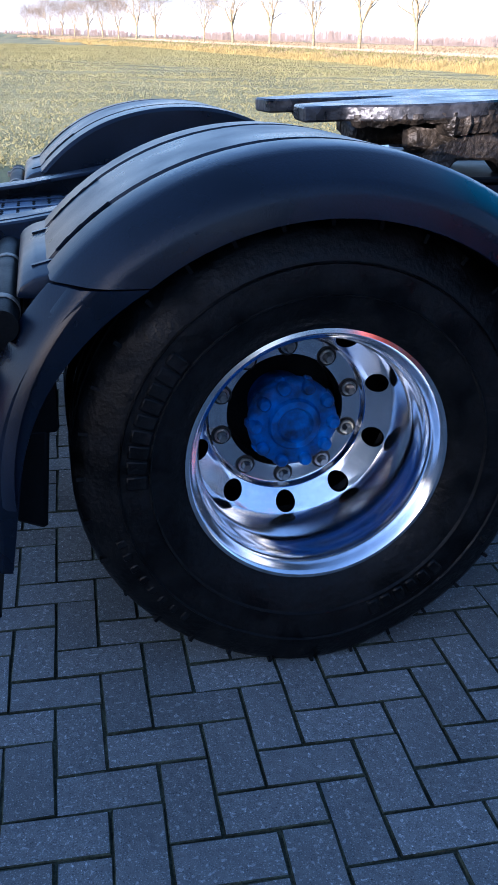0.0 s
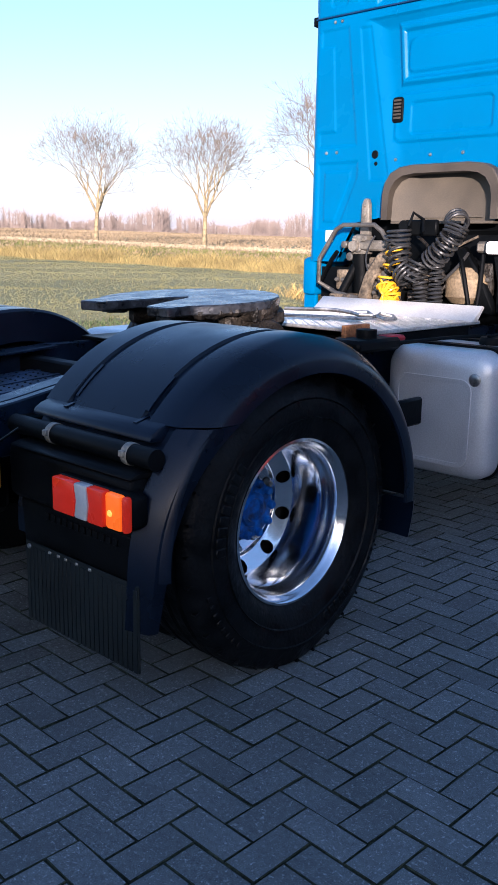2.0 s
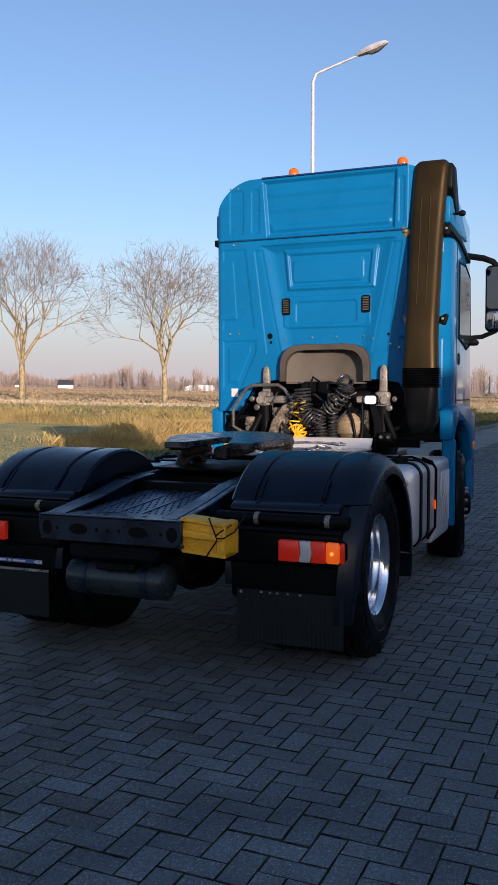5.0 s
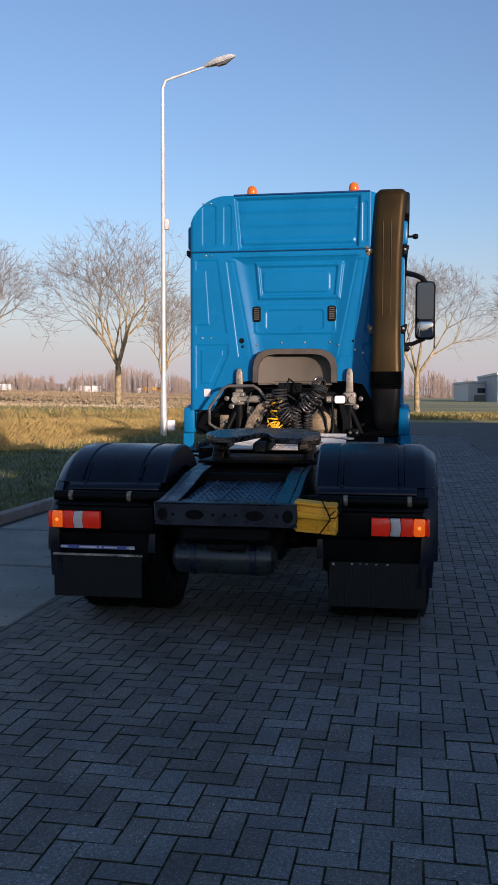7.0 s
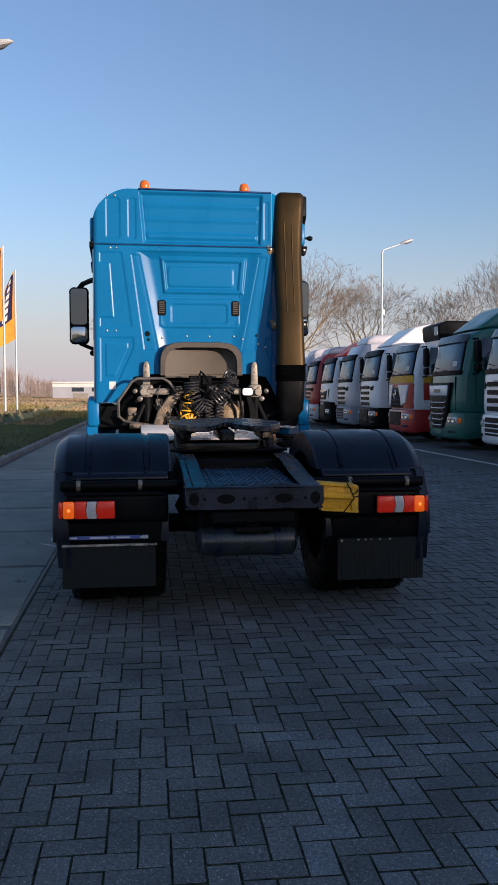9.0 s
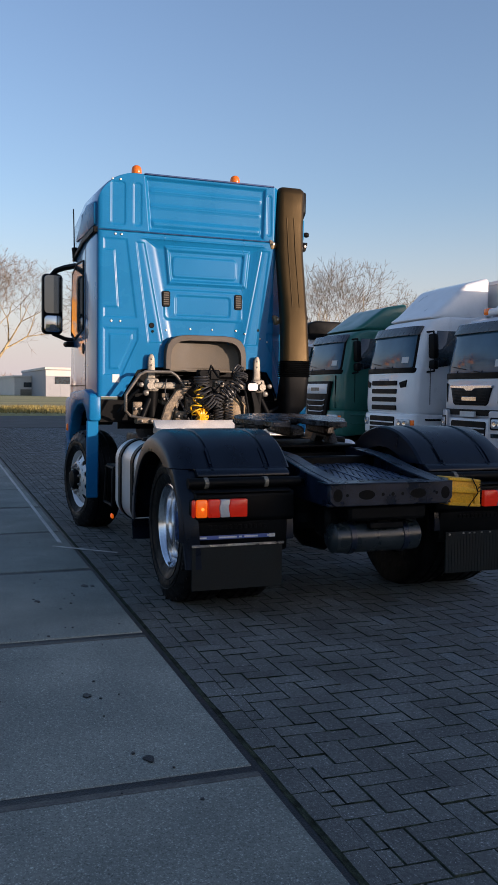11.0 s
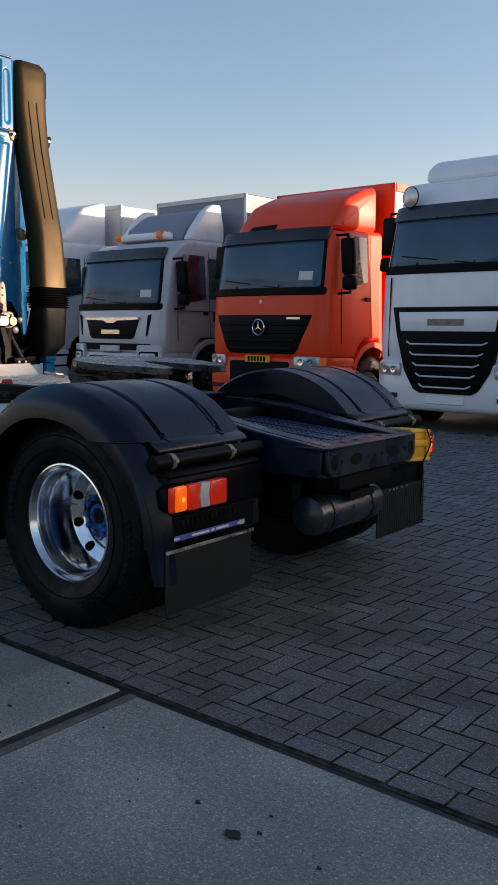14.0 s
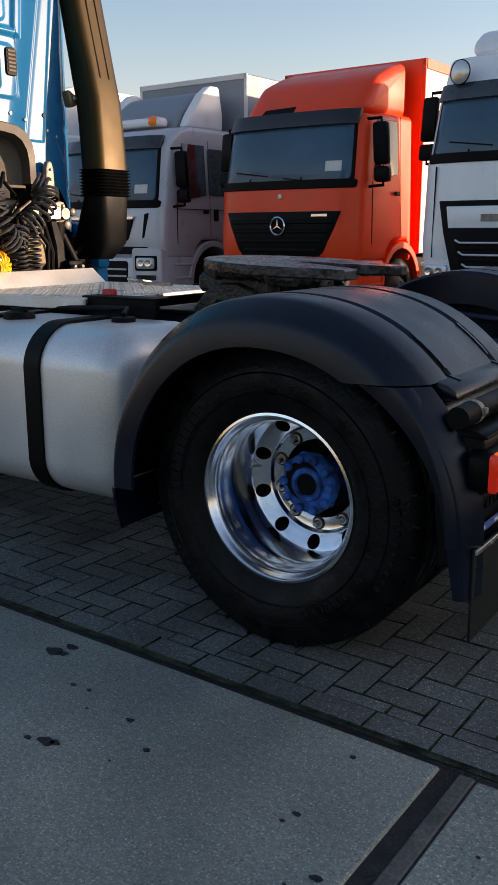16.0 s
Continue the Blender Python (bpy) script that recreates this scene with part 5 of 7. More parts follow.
# sagging cables between the cab and the frame
for k in range(14):
    y0, y1 = rng.uniform(-0.42, 0.46), rng.uniform(-0.40, 0.44)
    x0, sag = XB - rng.uniform(0.02, 0.22), rng.uniform(0.04, 0.14)
    pts = []
    for i in range(13):
        t = i / 12
        pts.append((x0 - 0.07 * math.sin(math.pi * t), y0 + (y1 - y0) * t + 0.03 * math.sin(7 * t + k), 1.56 - 0.10 * (k % 3) - 0.40 * t ** 1.4 - sag * math.sin(math.pi * t)))
    part("cable", M().tube(pts, rng.choice((0.006, 0.008, 0.011)), 7), rng.choice((BLACK, COILBLK, DIRTY, DUSTY)), truck)
for y, z, w, h, d, mt in ((0.30, 1.19, 0.13, 0.10, 0.16, DUSTY), (0.02, 1.17, 0.20, 0.09, 0.12, DIRTY), (0.12, 1.30, 0.22, 0.16, 0.05, DUSTY), (-0.12, 1.52, 0.10, 0.07, 0.10, GREYMETAL), (0.24, 1.52, 0.07, 0.06, 0.12, DUSTY), (-0.62, 1.16, 0.12, 0.08, 0.14, BLACK), (0.66, 1.14, 0.18, 0.06, 0.14, DUSTY), (0.72, 1.26, 0.10, 0.14, 0.04, DUSTY), (-0.40, 1.30, 0.10, 0.20, 0.05, DIRTY), (0.44, 1.36, 0.08, 0.12, 0.06, DUSTY)):
    vb = part("valve_block", M().box(XB - 0.06 - d, XB - 0.06, y - w / 2, y + w / 2, z - h / 2, z + h / 2, 0.014, 2), mt, truck)
    for k in (-1, 1):
        part("fitting", M().lathe([(0.0, 0.0), (0.016, 0.0), (0.018, 0.012), (0.012, 0.03), (0.0, 0.032)], 10, Matrix.Translation((XB - 0.06 - d, y + k * w * 0.28, z)) @ pose(0, 0, 0, 0, 0, 90)), TUBE, vb)
for s in (1, -1):
    for dy, z, r in ((-0.035, 1.535, 0.016), (0.04, 1.535, 0.016), (0.0, 1.47, 0.028), (0.07 * s, 1.42, 0.034), (0.12 * s, 1.50, 0.030), (0.0, 1.70, 0.010), (0.0, 1.76, 0.010)):
        x = XB - (0.062 if z > 1.6 else 0.122)
        part("latch_bolt", M().lathe([(r * 0.85, -0.03), (r * 0.85, 0.004), (r * 0.6, 0.009), (0.0, 0.010)], 12, Matrix.Translation((x, 0.57 * s + dy, z)) @ pose(0, 0, 0, 0, 0, 90)), GREYMETAL if r < 0.02 else TUBE, truck)
    part("strut", M().tube([(XB - 0.10, 0.60 * s, 1.36), (XB - 0.14, 0.70 * s, 1.14)], 0.030, 10), BLACK, truck)

# tall air intake at the right rear corner of the cab
def intake_ring(z, y0, y1, x0, x1, r=0.05):
    return [Vector((x, y, z)) for y, x in rrect(y0 - 0.022, y1 - 0.022, x0 - 0.042, x1 - 0.042, r, 4)]


rings = [intake_ring(z, a, b, c, d, 0.06) for z, a, b, c, d in ((1.77, -1.065, -0.765, 2.585, 2.77), (1.90, -1.06, -0.768, 2.590, 2.78), (2.05, -1.055, -0.772, 2.600, 2.79), (2.2, -1.055, -0.778, 2.615, 2.81), (2.35, -1.055, -0.778, 2.650, 2.84), (2.9, -1.060, -0.770, 2.770, 2.93), (3.2, -1.075, -0.775, 2.815, 2.97), (3.42, -1.09, -0.785, 2.835, 2.99), (3.54, -1.10, -0.79, 2.850, 3.00), (3.585, -1.10, -0.80, 2.862, 3.00))] + [intake_ring(3.612, -1.07, -0.83, 2.885, 2.99, 0.04)]
intake = part("air_intake", M().loft(rings), PIPE, truck, "tall dark brown-black plastic air intake duct", 30)
part("intake_mouth", M().prism([(2.86, 3.585), (2.86, 3.36), (2.93, 3.30), (3.10, 3.18), (3.22, 3.18), (3.24, 3.26), (3.06, 3.585)], "y", -1.155, -1.02, 0.02, 2), BLACK, intake)
for y in (-0.894, -0.974):
    part("rib", M().tube([(2.604, y, 2.33), (2.664, y, 2.6), (2.727, y, 2.9), (2.773, y, 3.2), (2.780, y, 3.28)], 0.0065, 6), PIPE, intake)
prof = []
for k in range(9):
    prof += [intake_ring(1.60 + 0.02 * k, -1.062, -0.768, 2.585, 2.77, 0.06), intake_ring(1.61 + 0.02 * k, -1.080, -0.750, 2.565, 2.79, 0.06)]
part("bellows", M().loft(prof), BLACK, intake, "black rubber bellows", 20)
part("lower_duct", M().loft([intake_ring(1.60, -1.06, -0.77, 2.585, 2.77, 0.06), intake_ring(1.30, -1.05, -0.78, 2.59, 2.90, 0.08), intake_ring(1.20, -0.98, -0.80, 2.66, 2.97, 0.06)]), BLACK, intake)
part("strut", M().tube([(XB - 0.1, -0.52, 1.16), (XB - 0.08, -0.95, 1.34)], 0.018, 8), BLACK, intake)
CLIP = mat("clip_metal", (0.20, 0.145, 0.075), 0.45, 0.3, 0.2, 20, 90, 0.05)
for z, xa, ys2 in ((3.0, 2.845, (-0.752, -1.112)), (2.205, 2.775, (-0.785, -1.102))):
    for y in ys2:
        o = 1 if y > -0.9 else -1
        part("clip", M().prism([(y - 0.05 * o, z + 0.01), (y + 0.03 * o, z + 0.05), (y + 0.045 * o, z + 0.035), (y + 0.02 * o, z - 0.05), (y, z - 0.055), (y - 0.05 * o, z - 0.03)], "x", xa - 0.032, xa + 0.03, 0.010, 2), CLIP if o > 0 else BLACK, intake, "triangular clip with a pale screw")
        part("screw", M().lathe([(0.014, 0.0), (0.012, 0.008), (0.0, 0.01)], 10, Matrix.Translation((xa - 0.046, y, z)) @ pose(0, 0, 0, 0, 0, 90)), STEEL, intake)
part("camera_pod", M().lathe([(0.0, -0.03), (0.02, -0.025), (0.03, 0.0), (0.02, 0.03), (0.0, 0.035)], 12, pose(3.0, -1.22, 3.16)).tube([(3.0, -1.10, 3.16), (3.0, -1.2, 3.16)], 0.012, 6), BLACK, truck)
part("antenna", M().tube([(3.95, 1.13, 2.88), (3.95, 1.14, 3.0)], 0.03, 8).tube([(3.95, 1.14, 3.0), (3.95, 1.15, 3.42)], 0.007, 6), BLACK, truck, "black whip antenna")

# ---------- parked lorries: front towards +y, middle of the front bumper at the origin ----------
def lorry_wheel(parent, x, y, s, r=0.50):
    at = pose(x, y, r, 0, 0, -90 if s > 0 else 90)
    w = part("wheel", M().lathe([(0.29, -0.03), (0.295, 0.0), (0.28, -0.01), (0.25, -0.05), (0.2, 0.02), (0.15, 0.04), (0.1, 0.04), (0.09, 0.1), (0.0, 0.11)], 32), DIRTY, parent, at=at)
    part("tyre", M().lathe([(0.29, -0.02), (0.31, 0.01), (0.42, 0.015), (r - 0.02, -0.01), (r, -0.04), (r, -0.26), (r - 0.05, -0.29), (0.29, -0.28)], 32), RUBBER, w)
    for i in range(8):
        a = 2 * math.pi * i / 8
        nut(w, Matrix.Translation((0.145 * math.cos(a), 0.04, 0.145 * math.sin(a))), STEEL)


def lorry(cx, cy, turn, st):
    root = thing("parked_lorry", st["label"], "truck", pose(cx, cy, 0, 0, 0, turn), "lorries parked in a row")
    P, W, H = st["paint"], st.get("w", 1.22), st["roof"]
    zb, zt = st["screen"]
    low = st.get("low", P)
    # cab body
    prof = [(-0.10, 0.95), (-0.02, 1.0), (0.0, 1.25), (-0.03, zb - 0.08), (-0.08, zb), (-0.24, zt), (-0.32, zt + 0.08), (-0.55, H - 0.06), (-0.9, H), (-2.15, H + 0.02), (-2.2, H - 0.05), (-2.2, 0.95), (-1.95, 0.95), (-1.90, 1.12), (-1.70, 1.25), (-1.20, 1.25), (-0.98, 1.10), (-0.92, 0.95)]
    body = part("cab", M().prism(prof, "x", -W, W, 0.07, 3), P, root, st["paintname"] + " lorry cab", 30)
    # bumper and lower front
    bprof = [(-0.85, 0.36), (-0.06, 0.28), (0.03, 0.34), (0.05, 0.60), (0.03, 0.98), (-0.12, 1.0), (-0.85, 0.98)]
    bumper = part("bumper", M().prism(bprof, "x", -W - 0.01, W + 0.01, 0.05, 2), low, root, st.get("lowname", st["paintname"]) + " bumper", 30)
    if st["face"] != "wide":
        part("lower_grille", M().prism(rrect(-0.62, 0.62, 0.50, 0.92, 0.05), "y", 0.02, 0.056, 0.008), BLACK, bumper)
    for k in range(0 if st["face"] == "wide" else 3):
        part("bar", M().box(-0.60, 0.60, 0.052, 0.066, 0.55 + 0.11 * k, 0.58 + 0.11 * k, 0.005), low if st["face"] in ("bars", "smile") else BLACK, bumper)
    smile = st["face"] == "smile"
    hx, hw, front = (0.98, 0.15, 0.092) if smile else (0.93, 0.21, 0.066)
    for s in (1, -1):
        if smile:
            part("bumper_corner", M().prism(rrect(s * 0.98 - 0.24, s * 0.98 + 0.24, 0.36, 1.13, 0.05), "y", -0.10, 0.078, 0.02, 2), low, bumper, "silver-grey bumper corner", 30)
            part("lamp_surround", M().prism(rrect(s * hx - 0.18, s * hx + 0.18, st["hl"] - 0.12, st["hl"] + 0.12, 0.03), "y", 0.05, 0.083, 0.006), BLACK, bumper)
        hl = part("headlamp", M().prism(rrect(s * hx - hw, s * hx + hw, st["hl"] - 0.09, st["hl"] + 0.09, 0.04), "y", 0.02, front, 0.012, 2), LAMPGLASS, bumper, "glass headlamp")
        for k in (-0.4, 0.4):
            part("reflector", M().lathe([(0.055, 0.0), (0.05, 0.008), (0.02, 0.004), (0.0, 0.006)], 16, Matrix.Translation((s * (hx + hw * k), front, st["hl"]))), CHROME, hl)
        if not smile:
            part("indicator", M().box(s * 1.17 - 0.03, s * 1.17 + 0.03, 0.0, 0.056, st["hl"] - 0.07, st["hl"] + 0.07, 0.01), AMBER, hl)
        part("fog_lamp", M().box(s * hx - 0.16, s * hx + 0.16, 0.03, front - 0.004, 0.62 if smile else 0.46, 0.70 if smile else 0.53, 0.01), GLASSD, bumper)
    # windscreen, wipers, visor
    lean = 0.16 / (zt - zb)
    scr = M().prism(rrect(-W + 0.135, W - 0.135, 0.0, math.hypot(zt - zb, 0.16), 0.07), "z", -0.038, 0.03, 0.010, 2, m=Matrix.Translation((0, -0.075, zb)) @ Matrix.Rotation(math.pi / 2 + math.atan(lean), 4, "X"))
    edge = M().prism(rrect(-W + 0.105, W - 0.105, -0.05, math.hypot(zt - zb, 0.16) + 0.03, 0.09), "z", -0.026, 0.027, 0.01, 2, m=Matrix.Translation((0, -0.075, zb)) @ Matrix.Rotation(math.pi / 2 + math.atan(lean), 4, "X"))
    part("screen_frame", edge, BLACK, root, "black windscreen surround", 30)
    screen = part("windscreen", scr, SCREEN, root, "windscreen with reflected sky put into its colour", 30)
    fr = Matrix.Translation((0, -0.024, zb)) @ Matrix.Rotation(math.pi / 2 + math.atan(lean), 4, "X")
    for x in (-0.65, 0.25):
        part("wiper", M().box(x, x + 0.62, 0.05, 0.066, 0.0, 0.014, 0.003, m=fr @ Matrix.Rotation(0.12, 4, "Z")).box(x + 0.30, x + 0.32, -0.05, 0.06, 0.0, 0.02, 0.003, m=fr), BLACK, screen)
    part("permit_card", M().box(-W + 0.26, -W + 0.50, 0.13, 0.27, 0.006, 0.018, m=fr), STICKER, screen)
    part("scuttle", M().prism(rrect(-W + 0.06, W - 0.06, zb - 0.10, zb + 0.02, 0.04), "y", -0.10, -0.012, 0.01), BLACK, root, "black panel under the windscreen")
    if st.get("visor"):
        part("sun_visor", M().prism([(-0.22, zt - 0.02), (-0.150, zt - 0.09), (-0.125, zt - 0.08), (-0.235, zt + 0.13), (-0.30, zt + 0.12)], "x", -W + 0.07, W - 0.07, 0.012, 2), st["visor"], root, "sun visor over the windscreen", 30)
    # doors, windows, mirrors at both sides
    for s in (1, -1):
        def sd(poly, a, b, bev=0.006):
            return M().prism(poly, "x", s * a, s * b, bev)
        win = part("side_window", sd([(-0.42, zb + 0.02), (-0.55, zt + 0.02), (-1.30, zt + 0.02), (-1.30, zb + 0.12), (-0.75, zb + 0.05)], W - 0.01, W + 0.012), GLASSD, root, "dark side window")
        if st.get("sleeper"):
            part("side_vent", sd(rrect(-1.62, -1.50, zb - 0.30, zb - 0.10, 0.02), W - 0.01, W + 0.012), BLACK, body)
            part("door_crease", sd(rrect(-1.95, -0.36, zb - 0.118, zb - 0.106, 0.004), W - 0.01, W + 0.004, 0), BLACK, body)
            part("sleeper_window", sd(rrect(-1.95, -1.38, zb + 0.12, zt - 0.02, 0.06), W - 0.01, W + 0.010), GLASSD, win)
        part("door_seam", sd([(-0.33, 1.2), (-0.338, 1.2), (-0.338, zb), (-0.33, zb)], W - 0.005, W + 0.002, 0), BLACK, body)
        part("door_seam", M().box(*(sorted((s * (W - 0.005), s * (W + 0.003)))), -1.42, -1.410, 1.30, zt + 0.1), BLACK, body)
        part("door_handle", M().box(*sorted((s * W, s * (W + 0.03))), -1.34, -1.20, zb - 0.18, zb - 0.12, 0.01), BLACK, body)
        mx = s * (W + 0.16)
        mir = part("mirror", M().box(mx - 0.11, mx + 0.11, -0.30, -0.17, zb + 0.22, zb + 0.78, 0.04, 2).box(mx - 0.11, mx + 0.11, -0.30, -0.17, zb - 0.02, zb + 0.19, 0.04, 2), BLACK, root, "black door mirror", 30)
        part("mirror_glass", M().prism(rrect(mx - 0.085, mx + 0.085, zb + 0.25, zb + 0.74, 0.03), "y", -0.312, -0.298, 0.003), MIRROR, mir)
        part("mirror_arm", M().tube([(s * (W - 0.05), -0.30, zb + 0.82), (mx, -0.24, zb + 0.83), (mx, -0.24, zb + 0.7)], 0.022, 8), BLACK, mir)
        part("mirror_arm", M().tube([(s * (W - 0.05), -0.30, zb - 0.08), (mx, -0.24, zb - 0.06), (mx, -0.24, zb + 0.05)], 0.022, 8), BLACK, mir)
        part("entry_step", M().box(*sorted((s * (W - 0.30), s * (W + 0.005))), -0.86, -0.10, 0.45, 0.97, 0.03).box(*sorted((s * (W - 0.02), s * (W + 0.03))), -0.80, -0.2, 0.62, 0.66, 0.01).box(*sorted((s * (W - 0.02), s * (W + 0.03))), -0.80, -0.2, 0.84, 0.88, 0.01), st.get("steps", low), root)
        arch = [(-1.45 + 0.62 * math.cos(radians(a)), 0.62 + 0.62 * math.sin(radians(a))) for a in range(0, 181, 15)] + [(-1.45 + 0.54 * math.cos(radians(a)), 0.58 + 0.56 * math.sin(radians(a))) for a in range(180, -1, -15)]
        part("wheel_arch", M().prism(arch, "x", s * (W - 0.35), s * (W + 0.03), 0.008), st.get("archpaint", P), root, "", 30)
        lorry_wheel(root, s * (W - 0.02), -1.45, s)
        lorry_wheel(root, s * (W - 0.02), -4.6, s)
    part("underbody", M().box(-W + 0.32, W - 0.32, -6.0, -0.1, 0.42, 1.0, 0.03), BLACK, root)
    # grille
    face = st["face"]
    if face == "bars":
        for k in range(4):
            z = 1.12 + 0.19 * k
            part("grille_slot", M().prism(rrect(-0.62, 0.62, z - 0.055, z + 0.055, 0.03), "y", -0.04, 0.012, 0.008), BLACK, body, "dark grille slot")
        for s in (1, -1):
            part("corner_duct", M().prism([(s * 0.72, 1.70), (s * 0.98, 1.76), (s * 0.96, 1.60), (s * 0.78, 1.58)], "y", -0.06, 0.004, 0.006), BLACK, body)
        part("badge_bar", M().box(-0.22, 0.22, -0.02, 0.006, 1.70, 1.78, 0.006), SILVER, body)
    elif face == "star":
        g = part("grille", M().prism([(-0.98, 1.66), (0.98, 1.66), (0.90, 1.45), (0.74, 1.12), (0.66, 1.04), (-0.66, 1.04), (-0.74, 1.12), (-0.90, 1.45)], "y", -0.04, 0.018, 0.012, 2), BLACK, body, "black tapered grille")
        for k in range(4):
            hw = 0.64 + 0.085 * k
            part("grille_bar", M().box(-hw, hw, 0.01, 0.036, 1.10 + 0.13 * k, 1.16 + 0.13 * k, 0.012), BLACK, g)
        part("round_badge", M().lathe([(0.120, 0.0), (0.135, 0.012), (0.120, 0.024), (0.108, 0.012)], 32, Matrix.Translation((0, 0.040, 1.46)), closed=True), CHROME, g, "chrome round badge")
        for a in (90, 210, 330):
            part("badge_spoke", M().prism([(0.012, 0.0), (0.0, 0.115), (-0.012, 0.0)], "y", 0.040, 0.052, 0.002, m=Matrix.Translation((0, 0.004, 1.46)) @ Matrix.Rotation(radians(90 - a), 4, "Y")), CHROME, g)
        part("badge_bar", M().box(-0.80, -0.55, 0.018, 0.028, 1.585, 1.625, 0.004), CHROME, g)
        part("bonnet_badge", M().lathe([(0.04, 0.0), (0.035, 0.01), (0.0, 0.012)], 20, Matrix.Translation((0.0, -0.02, 1.87))), STEEL, body)
    elif face == "wide":
        poly = [(0.88, 1.76), (0.80, 1.36), (0.66, 0.86), (0.50, 0.60), (0.40, 0.55)]
        g = part("grille", M().prism(poly + [(-u, v) for u, v in poly[::-1]], "y", -0.04, 0.068, 0.014, 2), BLACK, body, "black tapered grille with bright bars")
        part("badge_panel", M().prism([(-0.76, 1.69), (0.76, 1.69), (0.72, 1.42), (-0.72, 1.42)], "y", 0.05, 0.088, 0.012, 2), st.get("badgepaint", WHITE), g, "pale badge panel")
        part("badge_bar", M().box(-0.28, 0.28, 0.088, 0.095, 1.50, 1.59, 0.004), GREYMETAL, g)
        for k in range(5):
            hw, z = 0.62 - 0.055 * k, 1.24 - 0.15 * k
            part("bright_bar", M().tube([(-hw, 0.07, z + 0.035), (-hw + 0.07, 0.088, z), (hw - 0.07, 0.088, z), (hw, 0.07, z + 0.035)], 0.014, 6), SILVER, g)
            part("grille_blade", M().box(-hw, hw, 0.06, 0.082, z - 0.085, z - 0.03, 0.008), BLACK, g)
        part("tow_cover", M().box(-0.30, 0.30, 0.03, 0.058, 0.40, 0.50, 0.01), low, bumper)
        for s in (1, -1):
            part("front_seam", M().box(s * 1.0 - 0.004, s * 1.0 + 0.004, -0.03, 0.004, 1.05, zb - 0.14), BLACK, body)
    elif face == "smile":
        g = part("grille", M().prism([(-0.72, 1.58), (0.72, 1.58), (0.62, 1.27), (0.55, 1.23), (-0.55, 1.23), (-0.62, 1.27)], "y", -0.04, 0.016, 0.012, 2), BLACK, body, "black grille with a bright top strip")
        part("bright_strip", M().prism([(-0.76, 1.63), (0.76, 1.63), (0.73, 1.58), (0.20, 1.565), (0.10, 1.52), (-0.10, 1.52), (-0.20, 1.565), (-0.73, 1.58)], "y", -0.02, 0.028, 0.006), CHROME, g)
        part("badge_bar", M().box(-0.26, 0.26, 0.016, 0.030, 1.32, 1.40, 0.004), CHROME, g)
        for k in range(5):
            part("grille_blade", M().box(-0.58, 0.58, 0.012, 0.022, 1.26 + 0.058 * k, 1.285 + 0.058 * k, 0.004), BLACK, g)
        # black strip paints the shade in the gap over the bumper
        part("shadow_gap", M().box(-0.98, 0.98, -0.03, 0.010, 1.03, 1.15, 0.01), BLACK, body, "black strip put in for the shaded gap over the bumper")
        part("plain_plate", M().prism(rrect(-0.26, 0.26, 1.00, 1.11, 0.01), "y", 0.02, 0.062, 0.003), STICKER, bumper, "pale blank plate")
        for s in (1, -1):
            part("corner_duct", M().prism([(s * 0.94, 1.66), (s * 1.00, 1.68), (s * 0.93, 1.30), (s * 0.89, 1.28)], "y", -0.06, 0.006, 0.004), BLACK, body)
    if st.get("panel"):
        part("red_front", M().prism(rrect(-W + 0.03, W - 0.03, 1.02, 1.79, 0.03), "y", -0.07, 0.006, 0.01), RED2, body, "red lower front")
        for s in (1, -1):
            part("red_side", M().prism(rrect(-2.15, -0.30, 1.28, 1.79, 0.02), "x", s * (W - 0.02), s * (W + 0.006), 0.003), RED2, body, "red lower cab side")
            part("yellow_side", M().prism(rrect(-2.15, -0.30, 1.80, 2.00, 0.02), "x", s * (W - 0.02), s * (W + 0.006), 0.003), YELLOW, body, "yellow band along the cab")
        rc = part("roof_crane", M().prism([(-1.05, H + 0.16), (-1.00, H + 0.62), (-1.30, H + 0.74), (-2.30, H + 0.72), (-2.40, H + 0.16)], "x", -1.05, 0.75, 0.06, 2), BLACK, root, "dark folded crane over the cab roof", 30)
        part("crane_foot", M().box(-0.9, 0.7, -2.30, -1.10, H - 0.02, H + 0.18, 0.03), SILVER, rc)
        part("crane_lamp", M().box(-0.98, -0.72, -1.04, -0.97, H + 0.30, H + 0.56, 0.02), STICKER, rc)
        part("yellow_band", M().prism(rrect(-W + 0.04, W - 0.04, 1.80, 2.02, 0.03), "y", -0.06, 0.004, 0.01), YELLOW, body, "yellow painted band")
        for s in (1, -1):
            part("white_wing", M().prism([(s * 0.30, 1.74), (s * 1.06, 1.74), (s * 0.92, 1.20), (s * 0.62, 1.10), (s * 0.52, 1.36)], "y", -0.02, 0.044, 0.01), WHITE, body, "white grille wing")
    if st.get("plate"):
        pl = part("number_plate", M().prism(rrect(-0.26, 0.26, 0.90, 1.01, 0.01), "y", 0.045, 0.074, 0.003), PLATEY, bumper, "yellow number plate with dark bars")
        for k in range(6):
            part("plate_bar", M().box(-0.17 + 0.065 * k, -0.13 + 0.065 * k, 0.073, 0.077, 0.915, 0.995), BLACK, pl)
    # roof: dome, deflector, lamps, box body
    dome = st.get("dome")
